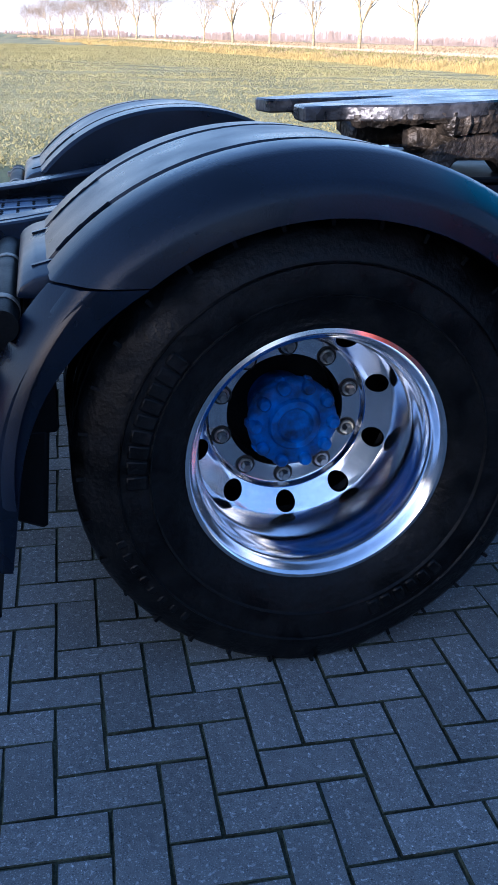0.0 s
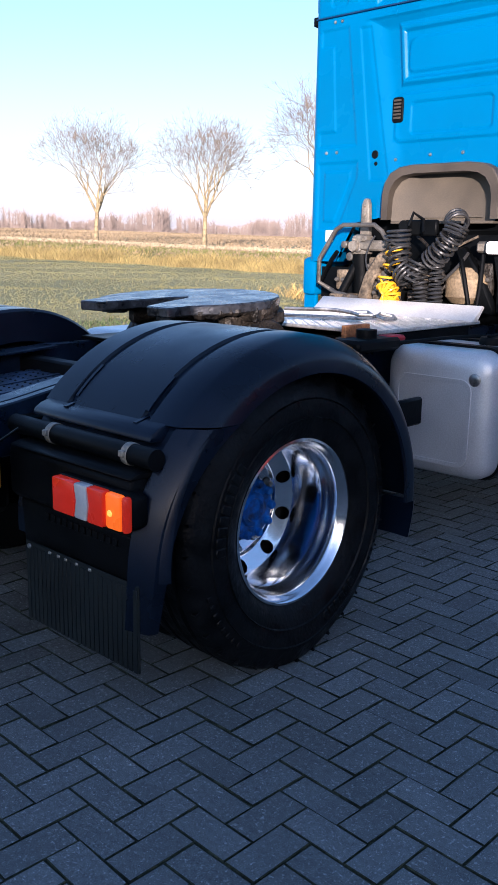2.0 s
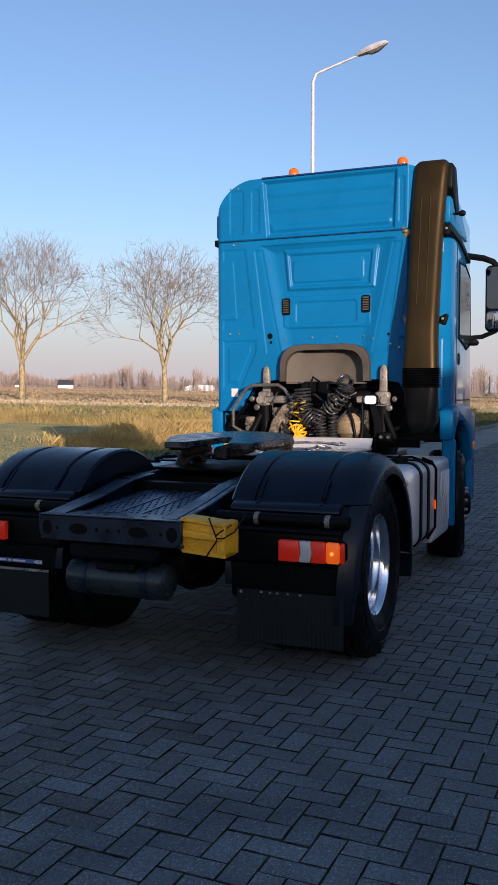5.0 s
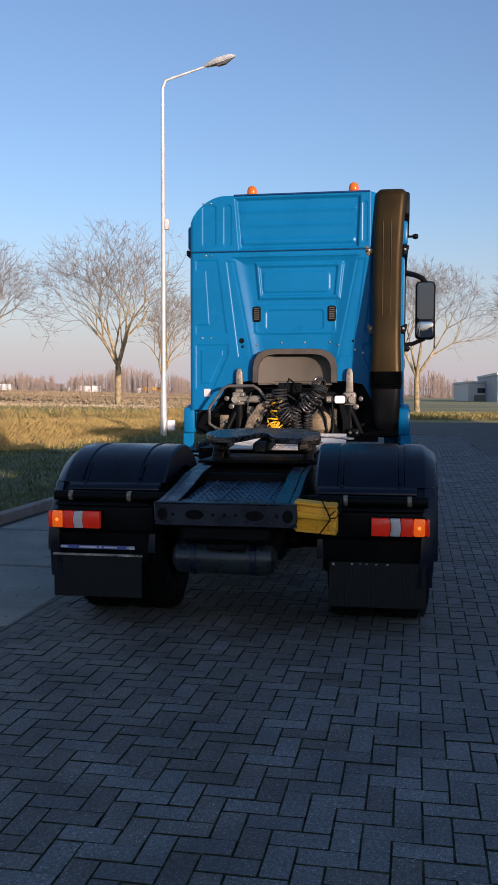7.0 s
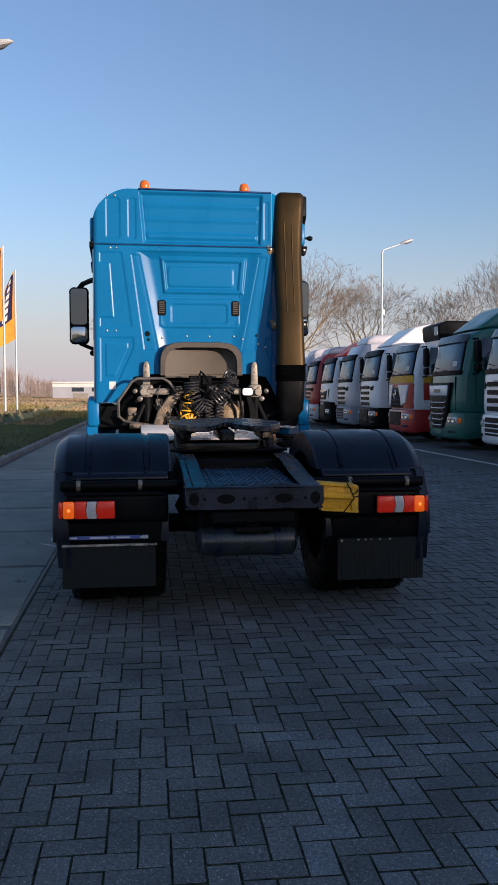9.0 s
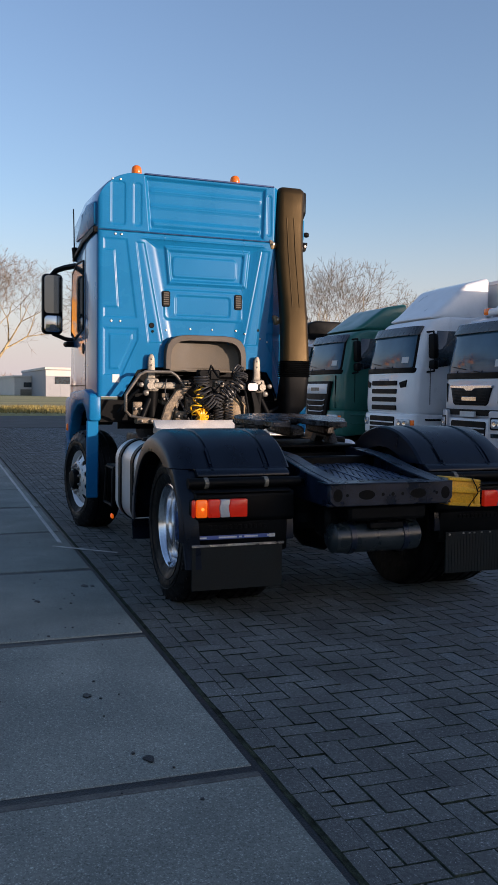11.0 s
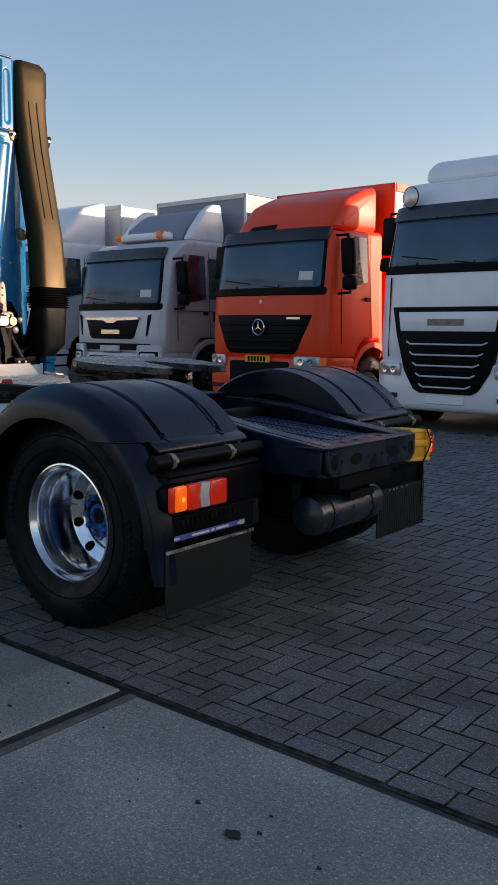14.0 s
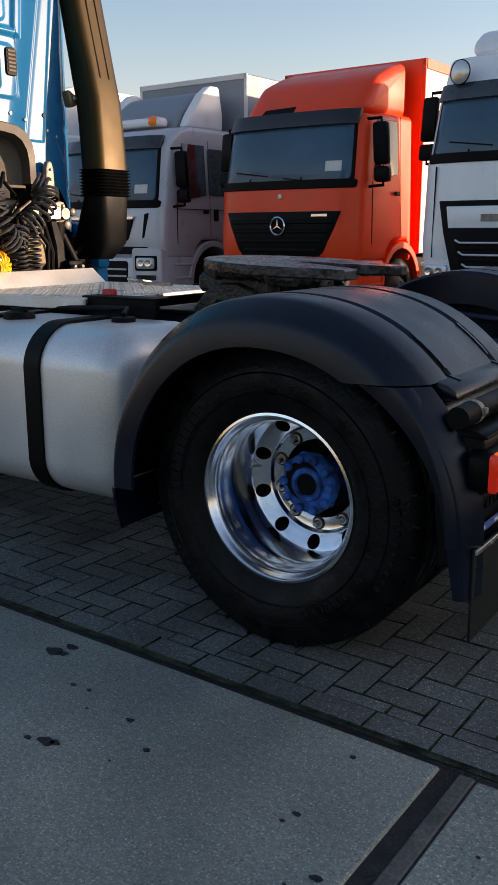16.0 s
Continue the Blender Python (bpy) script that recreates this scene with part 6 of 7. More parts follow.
    if dome == "high":
        part("roof_deflector", M().prism([(-0.55, H - 0.02), (-0.9, H + 0.20), (-1.5, H + 0.62 + st.get("rise", 0) * 0.7), (-2.15, H + 0.74 + st.get("rise", 0)), (-2.15, H - 0.02)], "x", -W + 0.10, W - 0.10, 0.10, 3), st.get("domepaint", P), root, "roof air deflector", 40)
    elif dome == "fin":
        # grey slope and white fins paint shade and sun onto one deflector
        part("roof_deflector", M().prism([(-0.95, H - 0.02), (-1.15, H + 0.30), (-1.6, H + 0.60), (-2.1, H + 0.72), (-2.15, H - 0.02)], "x", -0.84, 0.84, 0.06, 3), GREYBOX, root, "sloping roof air deflector, grey put in for its shade", 40)
        for s in (1, -1):
            fin = [(-1.05, H + 0.02), (-1.20, H + 0.24), (-1.50, H + 0.58), (-1.72, H + 0.73), (-1.95, H + 0.74), (-2.05, H + 0.30), (-2.05, H + 0.02)]
            part("side_fin", M().prism(fin, "x", s * 0.86, s * 1.06, 0.05, 3), WHITE, root, "rounded deflector fin, white put in for sun on it", 40)
    elif dome == "pod":
        part("roof_deflector", M().prism([(-0.44, H - 0.02), (-0.56, H + 0.14), (-0.94, H + 0.50), (-1.5, H + 0.72), (-2.2, H + 0.80), (-2.2, H - 0.03)], "x", -W + 0.12, W - 0.12, 0.14, 3), st.get("domepaint", P), root, "roof air deflector", 40)
        part("deflector_vent", M().prism([(0.10, 0.0), (0.72, 0.0), (0.66, 0.10), (0.10, 0.12)], "z", -0.006, 0.012, 0.003, m=Matrix.Translation((0, -0.475, H + 0.03)) @ Matrix.Rotation(math.pi / 2 + 0.64, 4, "X")), BLACK, root, "dark vent in the deflector")
    elif dome == "bubble":
        part("roof_deflector", M().prism([(-0.75, H - 0.02), (-0.85, H + 0.20), (-1.1, H + 0.34), (-2.0, H + 0.40), (-2.1, H - 0.02)], "x", -W + 0.25, W - 0.25, 0.12, 3), st.get("domepaint", P), root, "rounded roof dome", 40)
    if st.get("bar"):
        lb = part("light_bar", M().box(-0.75, 0.75, -0.95, -0.70, H + 0.02, H + 0.16, 0.05, 2), WHITE, root, "white roof light bar", 40)
        for x in (-0.70, 0.52):
            part("amber_cover", M().box(x, x + 0.20, -0.965, -0.685, H + 0.03, H + 0.175, 0.04, 2), AMBER, lb)
    if st.get("spot"):
        sp = part("spot_lamp", M().lathe([(0.0, -0.10), (0.10, -0.08), (0.155, 0.0), (0.15, 0.02), (0.14, 0.01)], 24, Matrix.Translation((0.84, -0.20, H - 0.29)) @ Matrix.Diagonal((1, 1, 1, 1))), BLACK, root, "round roof spot lamp")
        part("spot_glass", M().lathe([(0.142, 0.012), (0.08, 0.03), (0.0, 0.035)], 24, Matrix.Translation((0.84, -0.20, H - 0.29))), mat("spot_glass", (0.5, 0.5, 0.5), 0.1, 0.5, 0.05), sp)
        part("spot_bracket", M().box(0.82, 0.86, -0.42, -0.22, H - 0.46, H - 0.40, 0.005), BLACK, sp)
    if st.get("box"):
        bx = part("box_body", M().box(-1.25, 1.25, -8.6, -2.4, 1.05, st["boxh"], 0.015), st["box"], root, "box body behind the cab")
        part("corner_post", M().box(-1.262, -1.20, -2.42, -2.385, 1.05, st["boxh"] + 0.008, 0.006).box(1.20, 1.262, -2.42, -2.385, 1.05, st["boxh"] + 0.008, 0.006).box(-1.26, 1.26, -2.42, -2.385, st["boxh"] - 0.08, st["boxh"] + 0.01, 0.006), st.get("postpaint", SILVER), bx)
    if st.get("boxfront"):
        part("front_wall", M().box(-1.20, 1.20, -2.412, -2.386, 1.05, st["boxh"] - 0.06, 0.004), st["boxfront"], bx, "orange-red front wall of the box")
        for x in (-1.256, 1.256):
            part("top_rail", M().box(x - 0.012, x + 0.012, -8.6, -2.43, st["boxh"] - 0.13, st["boxh"] + 0.012, 0.004), st["boxfront"], bx)
    curve_front(root, W, st.get("short", 0.0))
    return root


def curve_front(root, W, short):
    """Bows the flat front of a cab round its corners and narrows the cab towards the roof."""
    for ob in root.children_recursive:
        kind = ob.name.split(".")[0]
        if short and kind in ("box_body", "corner_post", "front_wall", "top_rail"):
            ob.data.transform(Matrix.Translation((0, short, 0)))
        if ob.type != "MESH" or kind in ("wheel", "tyre", "wheel_nut", "box_body", "corner_post", "front_wall", "top_rail", "underbody", "wheel_arch"):
            continue
        if ob.parent and ob.parent.name.split(".")[0] == "wheel":
            continue
        bm = bmesh.new()
        bm.from_mesh(ob.data)
        wide = max(v.co.x for v in bm.verts) - min(v.co.x for v in bm.verts)
        if wide > 0.5:
            for x in (-1.16, -1.1, -1.02, -0.92, -0.8, -0.62, -0.35, 0.0, 0.35, 0.62, 0.8, 0.92, 1.02, 1.1, 1.16):
                bmesh.ops.bisect_plane(bm, geom=bm.verts[:] + bm.edges[:] + bm.faces[:], dist=1e-5, plane_co=(x, 0, 0), plane_no=(1, 0, 0))
        for v in bm.verts:
            if short and v.co.y < -1.6:
                v.co.y = -1.6 + (v.co.y + 1.6) * (1 - short / 0.6)
            q = min(1.06, abs(v.co.x) / W)
            v.co.y -= (0.05 * q * q + 0.17 * q ** 7) * ease(-1.3, -0.25, v.co.y)
            v.co.x *= 1 - 0.055 * ease(1.7, 3.2, v.co.z)
        bm.to_mesh(ob.data)
        bm.free()
        if ob.data.polygons[0].use_smooth:
            ob.data.set_sharp_from_angle(angle=radians(32))


base = dict(roof=3.02, screen=(2.05, 2.86), hl=0.80, face="bars")
styles = [
    dict(base, label="white lorry with black grille and roof spot lamps, parked", paint=WHITE, paintname="white", roof=3.62, screen=(2.33, 3.08), face="wide", hl=0.87, spot=True, dome="bubble", visor=mat("grey_visor", (0.035, 0.045, 0.055), 0.3)),
    dict(base, label="orange-red box lorry with roof deflector, parked", paint=ORANGE, paintname="orange-red", roof=3.02, screen=(2.07, 2.90), face="star", hl=0.92, plate=True, visor=mat("dark_visor", (0.012, 0.014, 0.018), 0.45), dome="pod", box=WHITEBOX, boxh=3.86, postpaint=ORANGE, boxfront=ORANGE, short=0.42),
    dict(base, label="silver-grey lorry with black visor and box body, parked", paint=SILVER, paintname="silver-grey", roof=3.06, screen=(1.86, 2.76), face="smile", hl=0.89, visor=mat("black_visor", (0.03, 0.035, 0.04), 0.3), bar=True, dome="fin", domepaint=WHITE, sleeper=True, box=GREYBOX, boxh=4.05, postpaint=WHITEBOX),
    dict(base, label="white lorry with slotted grille and high roof, parked", paint=WHITE, paintname="white", roof=3.20, screen=(2.02, 2.86), face="bars", hl=0.78, steps=BLACK, archpaint=BLACK, visor=mat("smoke_visor", (0.04, 0.045, 0.05), 0.3), dome="high", rise=0.22, box=WHITEBOX, boxh=4.1),
    dict(base, label="dark green lorry with white box body, parked", paint=GREEN, paintname="dark green", roof=3.15, screen=(2.05, 2.88), face="wide", badgepaint=WHITE, hl=0.78, visor=mat("dark_visor2", (0.05, 0.06, 0.08), 0.3), dome="high", box=WHITEBOX, boxh=3.6),
    dict(base, label="white, red and yellow lorry with a crane over its roof, parked", paint=WHITE, paintname="white", low=RED2, lowname="red", roof=2.95, screen=(2.05, 2.84), face="star", panel=True, hl=0.78, visor=mat("dark_visor3", (0.04, 0.05, 0.06), 0.3), box=BLACK, boxh=3.5),
    dict(base, label="white lorry with slotted grille, parked in the row", paint=WHITE, paintname="white", roof=3.15, screen=(2.02, 2.86), low=BLACK, lowname="black", hl=0.78, visor=BLACK, dome="high"),
    dict(base, label="pale grey high-roofed lorry, parked in the row", paint=SILVER, paintname="pale grey", roof=3.4, screen=(2.02, 2.86), low=GREYBOX, lowname="grey", hl=0.78, visor=BLACK, dome="bubble"),
    dict(base, label="white lorry with an orange-red box body, parked", paint=WHITE, paintname="white", roof=3.1, screen=(2.02, 2.86), face="smile", low=BLACK, lowname="black", hl=0.74, visor=BLACK, dome="high", domepaint=ORANGE, box=ORANGE, boxh=3.9),
    dict(base, label="red lorry with dark visor, parked in the row", paint=RED2, paintname="red", roof=3.3, screen=(2.02, 2.86), low=SILVER, lowname="silver", hl=0.78, visor=BLACK, dome="bubble", domepaint=SILVER),
    dict(base, label="silver lorry at the far end of the row", paint=SILVER, paintname="silver", roof=3.4, screen=(2.02, 2.86), low=RED2, lowname="red", hl=0.78, visor=BLACK, dome="bubble"),
]
ROW_X = [2.09, 5.40, 8.93, 12.45, 16.15, 20.1, 23.9, 27.5, 30.8, 34.2, 37.6]
for x, st in zip(ROW_X, styles):
    lorry(x, -7.52 - 0.012 * (x - 5.4), -2.6, st)

# ---------- distance: poles, flags, halls, road traffic ----------
def lamp_post(x, y, z, h, turn):
    root = thing("street_lamp", "tall pale metal street lamp on the grass verge", "street lamp", pose(x, y, z, 0, 0, turn), "street lamps")
    part("pole", M().tube([(0, 0, -0.2), (0, 0, 3.0), (0, 0, 6.0), (0, 0, 9.0), (0, 0, h - 0.3), (0.1, 0, h - 0.05), (0.35, 0, h + 0.04), (1.45, 0, h + 0.42)], 0.088, 14, r1=0.034), GALV, root)
    part("pole_base", M().tube([(0, 0, -0.2), (0, 0, 1.9), (0, 0, 2.0)], 0.112, 14, r1=0.090), GALV, root)
    hd = part("lamp_head", M().loft([[Vector((1.35 + u, v * w, h + 0.40 + 0.33 * u + d * w / 0.17)) for v, d in ((-1, 0.0), (-0.8, 0.10), (0.0, 0.16), (0.8, 0.10), (1, 0.0), (0.7, -0.06), (-0.7, -0.06))] for u, w in ((0.0, 0.05), (0.12, 0.12), (0.35, 0.17), (0.65, 0.18), (0.90, 0.13), (1.02, 0.04))]), GALV, root, "pale lamp head")
    part("lamp_glass", M().loft([[Vector((1.35 + u, v * w, h + 0.40 + 0.33 * u - 0.05 + d)) for v, d in ((-1, 0.0), (1, 0.0), (0.6, -e), (-0.6, -e))] for u, w, e in ((0.36, 0.11, 0.02), (0.50, 0.13, 0.09), (0.72, 0.13, 0.09), (0.88, 0.10, 0.02))]), mat("lamp_cover", (0.10, 0.10, 0.11), 0.2), hd)
    part("cable_box", M().box(0.05, 0.20, -0.07, 0.07, 6.9, 7.25, 0.02), GALV, root)
    part("connection_box", M().box(0.12, 0.38, -0.12, 0.12, 0.30, 0.66, 0.04), WHITE, root)


lamp_post(22.0, 6.45, 0.03, 11.75, -80)
lamp_post(52.0, -16.85, 0.0, 11.35, -80)


def flag(x, y, z, h):
    root = thing("flag_pole", "white flag pole with an orange and dark blue flag", "flag", pose(x, y, z), "flags")
    part("pole", M().tube([(0, 0, -0.1), (0, 0, h)], 0.07, 10, r1=0.045), GALV, root)
    cl = lambda u, v: Vector((0.25 * math.sin(2.2 * u + 1.2 * v) * u * 0.5, 0.06 + u * (0.22 + 0.92 * v ** 0.8), h - 0.10 - 3.9 * v - 0.42 * u + 0.12 * math.sin(2.4 * u + 3 * v)))
    us, vv = [1.45 * i / 10 for i in range(11)], [i / 16 for i in range(17)]
    f = part("flag_cloth", M().grid(us, vv, cl), FLAGO, root, "orange flag cloth")
    inner = lambda u, v: cl(0.16 + u * 0.74, 0.04 + v * 0.66) + Vector((-0.012, 0, 0))
    part("flag_panel", M().grid(us, vv, inner), FLAGB, f, "dark blue panel")
    m = M()
    for k in range(6):
        v0 = 0.06 + 0.155 * k
        m.grid([0.45 + 0.09 * i for i in range(6)], [v0 + 0.022 * j for j in range(6)], lambda u, v: inner(u, v) + Vector((-0.012, 0, 0)))
    part("lettering_bars", m, FLAGW, f)


flag(38.7, 7.4, 0.06, 9.9)
flag(42.4, 7.1, 0.06, 9.4)
flag(46.0, 6.9, 0.06, 8.6)
post = single("marker_post", M().prism([(-0.20, 0.0), (0.20, 0.0), (0.22, 0.66), (-0.22, 0.66)], "x", -0.10, 0.10, 0.02), YELLOW, "yellow marker post with white top on the grass", "post", at=pose(25.2, 5.9, 0.02))
part("post_cap", M().prism([(-0.24, 0.60), (0.24, 0.66), (0.22, 0.86), (-0.26, 0.84)], "x", -0.105, 0.105, 0.02), WHITE, post, "white slanted top")


def hall(name, x, y, z, sx, sy, h, turn, material, label, band=None):
    root = thing(name, label, "building", pose(x, y, z, 0, 0, turn), "far buildings")
    part("wall", M().box(-sx / 2, sx / 2, -sy / 2, sy / 2, -2.0, h, 0.05), material, root)
    part("roof", M().box(-sx / 2 - 0.2, sx / 2 + 0.2, -sy / 2 - 0.2, sy / 2 + 0.2, h, h + 0.5, 0.05), HALLW, root)
    for k in range(int(sy // 5)):
        part("window", M().box(-sx / 2 - 0.08, -sx / 2 + 0.02, -sy / 2 + 1.2 + 5 * k, -sy / 2 + 4.2 + 5 * k, h * 0.55, h * 0.78, 0.02), GLASSD, root)
    part("door", M().box(-sx / 2 - 0.08, -sx / 2 + 0.02, -1.8, 1.8, 0, h * 0.45, 0.02), GREYMETAL, root)
    part("cladding_band", M().box(-sx / 2 - 0.06, -sx / 2 + 0.02, -sy / 2, sy / 2, h * 0.80, h * 0.98, 0.02), HALLW, root)
    for k in range(int(sy // 2)):
        part("cladding_rib", M().box(-sx / 2 - 0.05, -sx / 2 + 0.02, -sy / 2 + 1 + 2 * k, -sy / 2 + 1.12 + 2 * k, 0, h * 0.54), material, root)


hall("warehouse", 205, -20.2, -0.6, 26, 6.2, 4.6, 3, HALLW, "pale low warehouse beyond the road")
hall("warehouse", 190, -29.5, -0.8, 40, 16, 6.2, 0, HALL, "grey clad industrial hall beyond the road")
hall("warehouse", 230, 12, -0.3, 20, 14, 4.5, 4, HALL, "low grey hall beyond the field")


def road_lorry(x, y, z, turn, material, label):
    root = thing("road_lorry", label, "truck", pose(x, y, z, 0, 0, turn))
    part("trailer", M().box(-6.5, 5.0, -1.25, 1.25, 1.1, 3.9, 0.05), material, root)
    part("cab", M().prism([(5.3, 0.6), (7.3, 0.6), (7.3, 2.0), (6.9, 3.3), (5.3, 3.5)], "y", -1.2, 1.2, 0.08, 2), WHITE, root)
    for x0 in (-5.0, -3.7, 6.3):
        for s in (1, -1):
            part("wheel", M().lathe([(0.0, 0.02), (0.3, 0.02), (0.5, 0.0), (0.5, -0.28), (0.0, -0.28)], 20, pose(x0, s * 1.2, 0.5, 0, 0, 0 if s > 0 else 180)), RUBBER, root)


road_lorry(358, 130, 1.25, 98, WHITEBOX, "white articulated lorry on the distant road")
road_lorry(373, 104, 0.75, 98, YELLOW, "orange articulated lorry on the distant road")
road_lorry(352, 168, 2.0, 98, WHITEBOX, "white articulated lorry on the distant road")


def farm(x, y, z, turn, s, walls):
    root = thing("farm_house", "distant farmhouse with dark gabled roof", "house", pose(x, y, z, 0, 0, turn), "far buildings")
    part("wall", M().box(-6 * s, 6 * s, -4 * s, 4 * s, -1, 3.2 * s), walls, root)
    part("roof", M().prism([(-4.5 * s, 3.0 * s), (0, 7.5 * s), (4.5 * s, 3.0 * s)], "x", -6.4 * s, 6.4 * s), ROOFD, root)
    part("chimney", M().box(-3, -2.2, -0.4, 0.4, 6 * s, 8.2 * s), RUST, root)
    for k in range(3):
        part("window", M().box(-6 * s - 0.06, -6 * s + 0.05, -2.6 * s + 2 * s * k, -1.4 * s + 2 * s * k, 1.0 * s, 2.4 * s), WHITE, root)


farm(330, 225, 4.3, 120, 0.55, WHITEBOX)
farm(310, 236, 4.5, 38, 0.5, RUST)

# ---------- trees ----------
def bare_tree(x, y, z, h, seed, spread=1.0):
    rng = random.Random(seed)
    root = thing("tree", "bare winter tree with forked trunk and fine twigs", "tree", pose(x, y, z), "bare trees round the field")
    trunk, twigs = M(), M()
    segs = []

    def grow(p, d, r, length, depth):
        n = 4 if depth < 3 else (3 if depth < 6 else 2)
        pts, bound, level = [p], rng.uniform(0.82, 1.08), depth
        for i in range(n):
            d = (d + Vector((rng.uniform(-1, 1), rng.uniform(-1, 1), rng.uniform(-0.3, 0.7))) * (0.05 + 0.024 * depth)).normalized()
            q = pts[-1] + d * length / n
            over = depth > 1 and (q.x ** 2 + q.y ** 2) / (0.50 * h * spread) ** 2 + ((q.z - 0.60 * h) / (0.43 * h)) ** 2 > bound
            if over and i > 0:
                depth = 9
                break
            pts.append(q)
        r1 = r * (0.74 if level < 6 else 0.6)
        (trunk if level < 4 else twigs).tube(pts, r, 8 if level < 2 else (5 if level < 4 else 3), cap=False, r1=r1)
        if depth >= 7:
            return
        kids = (4, 3, 3, 3, 3, 3, 4)[depth] - (rng.random() < (0.0, 0.2, 0.4, 0.3, 0.3, 0.3, 0.4)[depth])
        off = rng.uniform(0, 6.28)
        for k in range(kids):
            a = off + 2 * math.pi * k / kids + rng.uniform(-0.4, 0.4)
            tilt = rng.uniform(0.30, 0.72) * spread * (1.0 if depth else 0.8)
            side = d.orthogonal().normalized()
            side = (Matrix.Rotation(a, 3, d) @ side)
            nd = (d * math.cos(tilt) + side * math.sin(tilt) + Vector((0, 0, 0.14 if depth < 3 else 0.06))).normalized()
            start = pts[-1] if k == 0 or depth == 0 else pts[rng.randint(2, n)]
            grow(start, nd, max(0.011, r1 * rng.uniform(0.60, 0.80)), length * rng.uniform(0.70, 0.95) * (1.0 if depth else 0.95), depth + 1)

    grow(Vector((0, 0, -0.3)), Vector((rng.uniform(-0.04, 0.04), rng.uniform(-0.04, 0.04), 1)), h * 0.021, h * 0.25, 0)
    top = max(v[2] for v in twigs.v)
    k = h / top
    for m in (trunk, twigs):
        m.v = [(a * k, b * k, c * k) for a, b, c in m.v]
    part("trunk", trunk, BARK, root, "", 60)
    part("crown", twigs, TWIG, root, "fine bare twigs", 0)
    return root


def slope(y):
    return 0.02 * max(0.0, y - 4.0)


tree_spots = [(54.9, 18.5, 13.4, 1.2), (53.8, 28.6, 12.6, 1.2), (51.8, 40.2, 13.6, 1.2), (49.9, 51.7, 11.2, 1.1), (47.6, 63.6, 11.9, 1.1), (75, 20.5, 11.5, 1.0), (69, -3.2, 13.0, 1.2), (68.5, -13.9, 13.2, 1.25), (77.0, -22.8, 12.6, 1.1), (66.2, -33.8, 13.2, 1.2), (73.5, -30.0, 12.6, 1.1), (71.0, -44.5, 12.2, 1.1)]
grown = [bare_tree(x, y, slope(y) + 0.3, h, 11 + i, sp) for i, (x, y, h, sp) in enumerate(tree_spots[:7])]
for i, (x, y, h, sp) in enumerate(tree_spots[7:]):
    copy_thing(grown[(0, 6, 2, 5, 4)[i]], pose(x, y, slope(y) + 0.3, 0, 0, 61 + 50 * i))
for i, y in enumerate((99.5, 113.1, 126.4, 142.0, 158.2, 173.3, 205.6, 221.0, 238.0, 255.0, 273.0, 292.0, 312.0, 334.0, 358.0, 384.0)):
    copy_thing(grown[1 + i % 3], pose(57.5 - 0.155 * y, y, slope(y) + 0.3, 0, 0, 77 * i))

# ---------- ground: one sheet to the horizon, with ditches and banks ----------
EDGE = lambda x: 1.4685 - 0.0276 * x
KERB_Y = lambda x: 3.66 - 0.0276 * x


def far_line(y):
    return 29.5 - 0.115 * (y - 14)


def sstep(a, b, t):
    t = min(1.0, max(0.0, (t - a) / (b - a)))
    return t * t * (3 - 2 * t)


def ground_z(x, y):
    z = slope(y)
    in_yard = 1 - sstep(KERB_Y(x) + 0.1, KERB_Y(x) + 0.6, y)
    if x > 43:
        in_yard *= 1 - sstep(43.0, 44.0, x)
    verge = sstep(KERB_Y(x) + 0.12, KERB_Y(x) + 0.5, y) if x < 44 else 1.0
    z += 0.10 * verge * (1 - sstep(12, 30, y)) - 0.13 * in_yard
    if x < far_line(y) + 12 and y > 6:
        near = math.exp(-((y - (9.6 - 0.03 * (x - 12))) / 1.0) ** 2) * (1 - sstep(20, 24, x)) * sstep(12, 15.5, x)
        z -= 0.55 * near
        d = x - far_line(y)
        z -= 0.8 * math.exp(-((d + 1.0) / 1.3) ** 2) * sstep(8, 12, y)
    if y > 6:
        d = x - far_line(y)
        z += 0.35 * sstep(0.5, 4.0, d) * (1 - sstep(60, 140, d))
    z += 0.05 * math.sin(0.9 * x + 0.6 * y) * math.sin(0.5 * x - 0.8 * y) * sstep(5, 10, y)
    return z


def spread(lo, hi, fine, centre0, centre1):
    out, t = [], centre0
    while t < centre1:
        out.append(t)
        t += fine
    g, t = fine, centre1
    while t < hi:
        out.append(t)
        g *= 1.22
        t += g
    out.append(hi)
    g, t = fine * 1.22, centre0 - fine
    while t > lo:
        out.insert(0, t)
        g *= 1.22
        t -= g
    out.insert(0, lo)
    return out


gx, gy = spread(-2500, 3000, 0.8, -12, 46), spread(-2500, 3000, 0.35, 3.0, 24)
ground = single("ground", M().grid(gx, gy, lambda x, y: (x, y, ground_z(x, y))), GRASS, "wide flat winter field, green and straw coloured", "ground", kind="structure", smooth=60)
single("yard_base", M().grid([-60, -20, 0, 20, 43.4], [-60, -20, 0.0, 1.0], lambda x, y: (x, -60 + (EDGE(x) + 0.02 + 60) * (y + 60) / 61, -0.0045)), JOINT, "dark sanded bed under the paving", "ground", kind="structure", smooth=0)

turf = M().grid([-12 + 0.8 * i for i in range(71)], [0.18 + 0.32 * j for j in range(13)], lambda x, d: (x, KERB_Y(x) + d, ground_z(x, KERB_Y(x) + d) + 0.014))
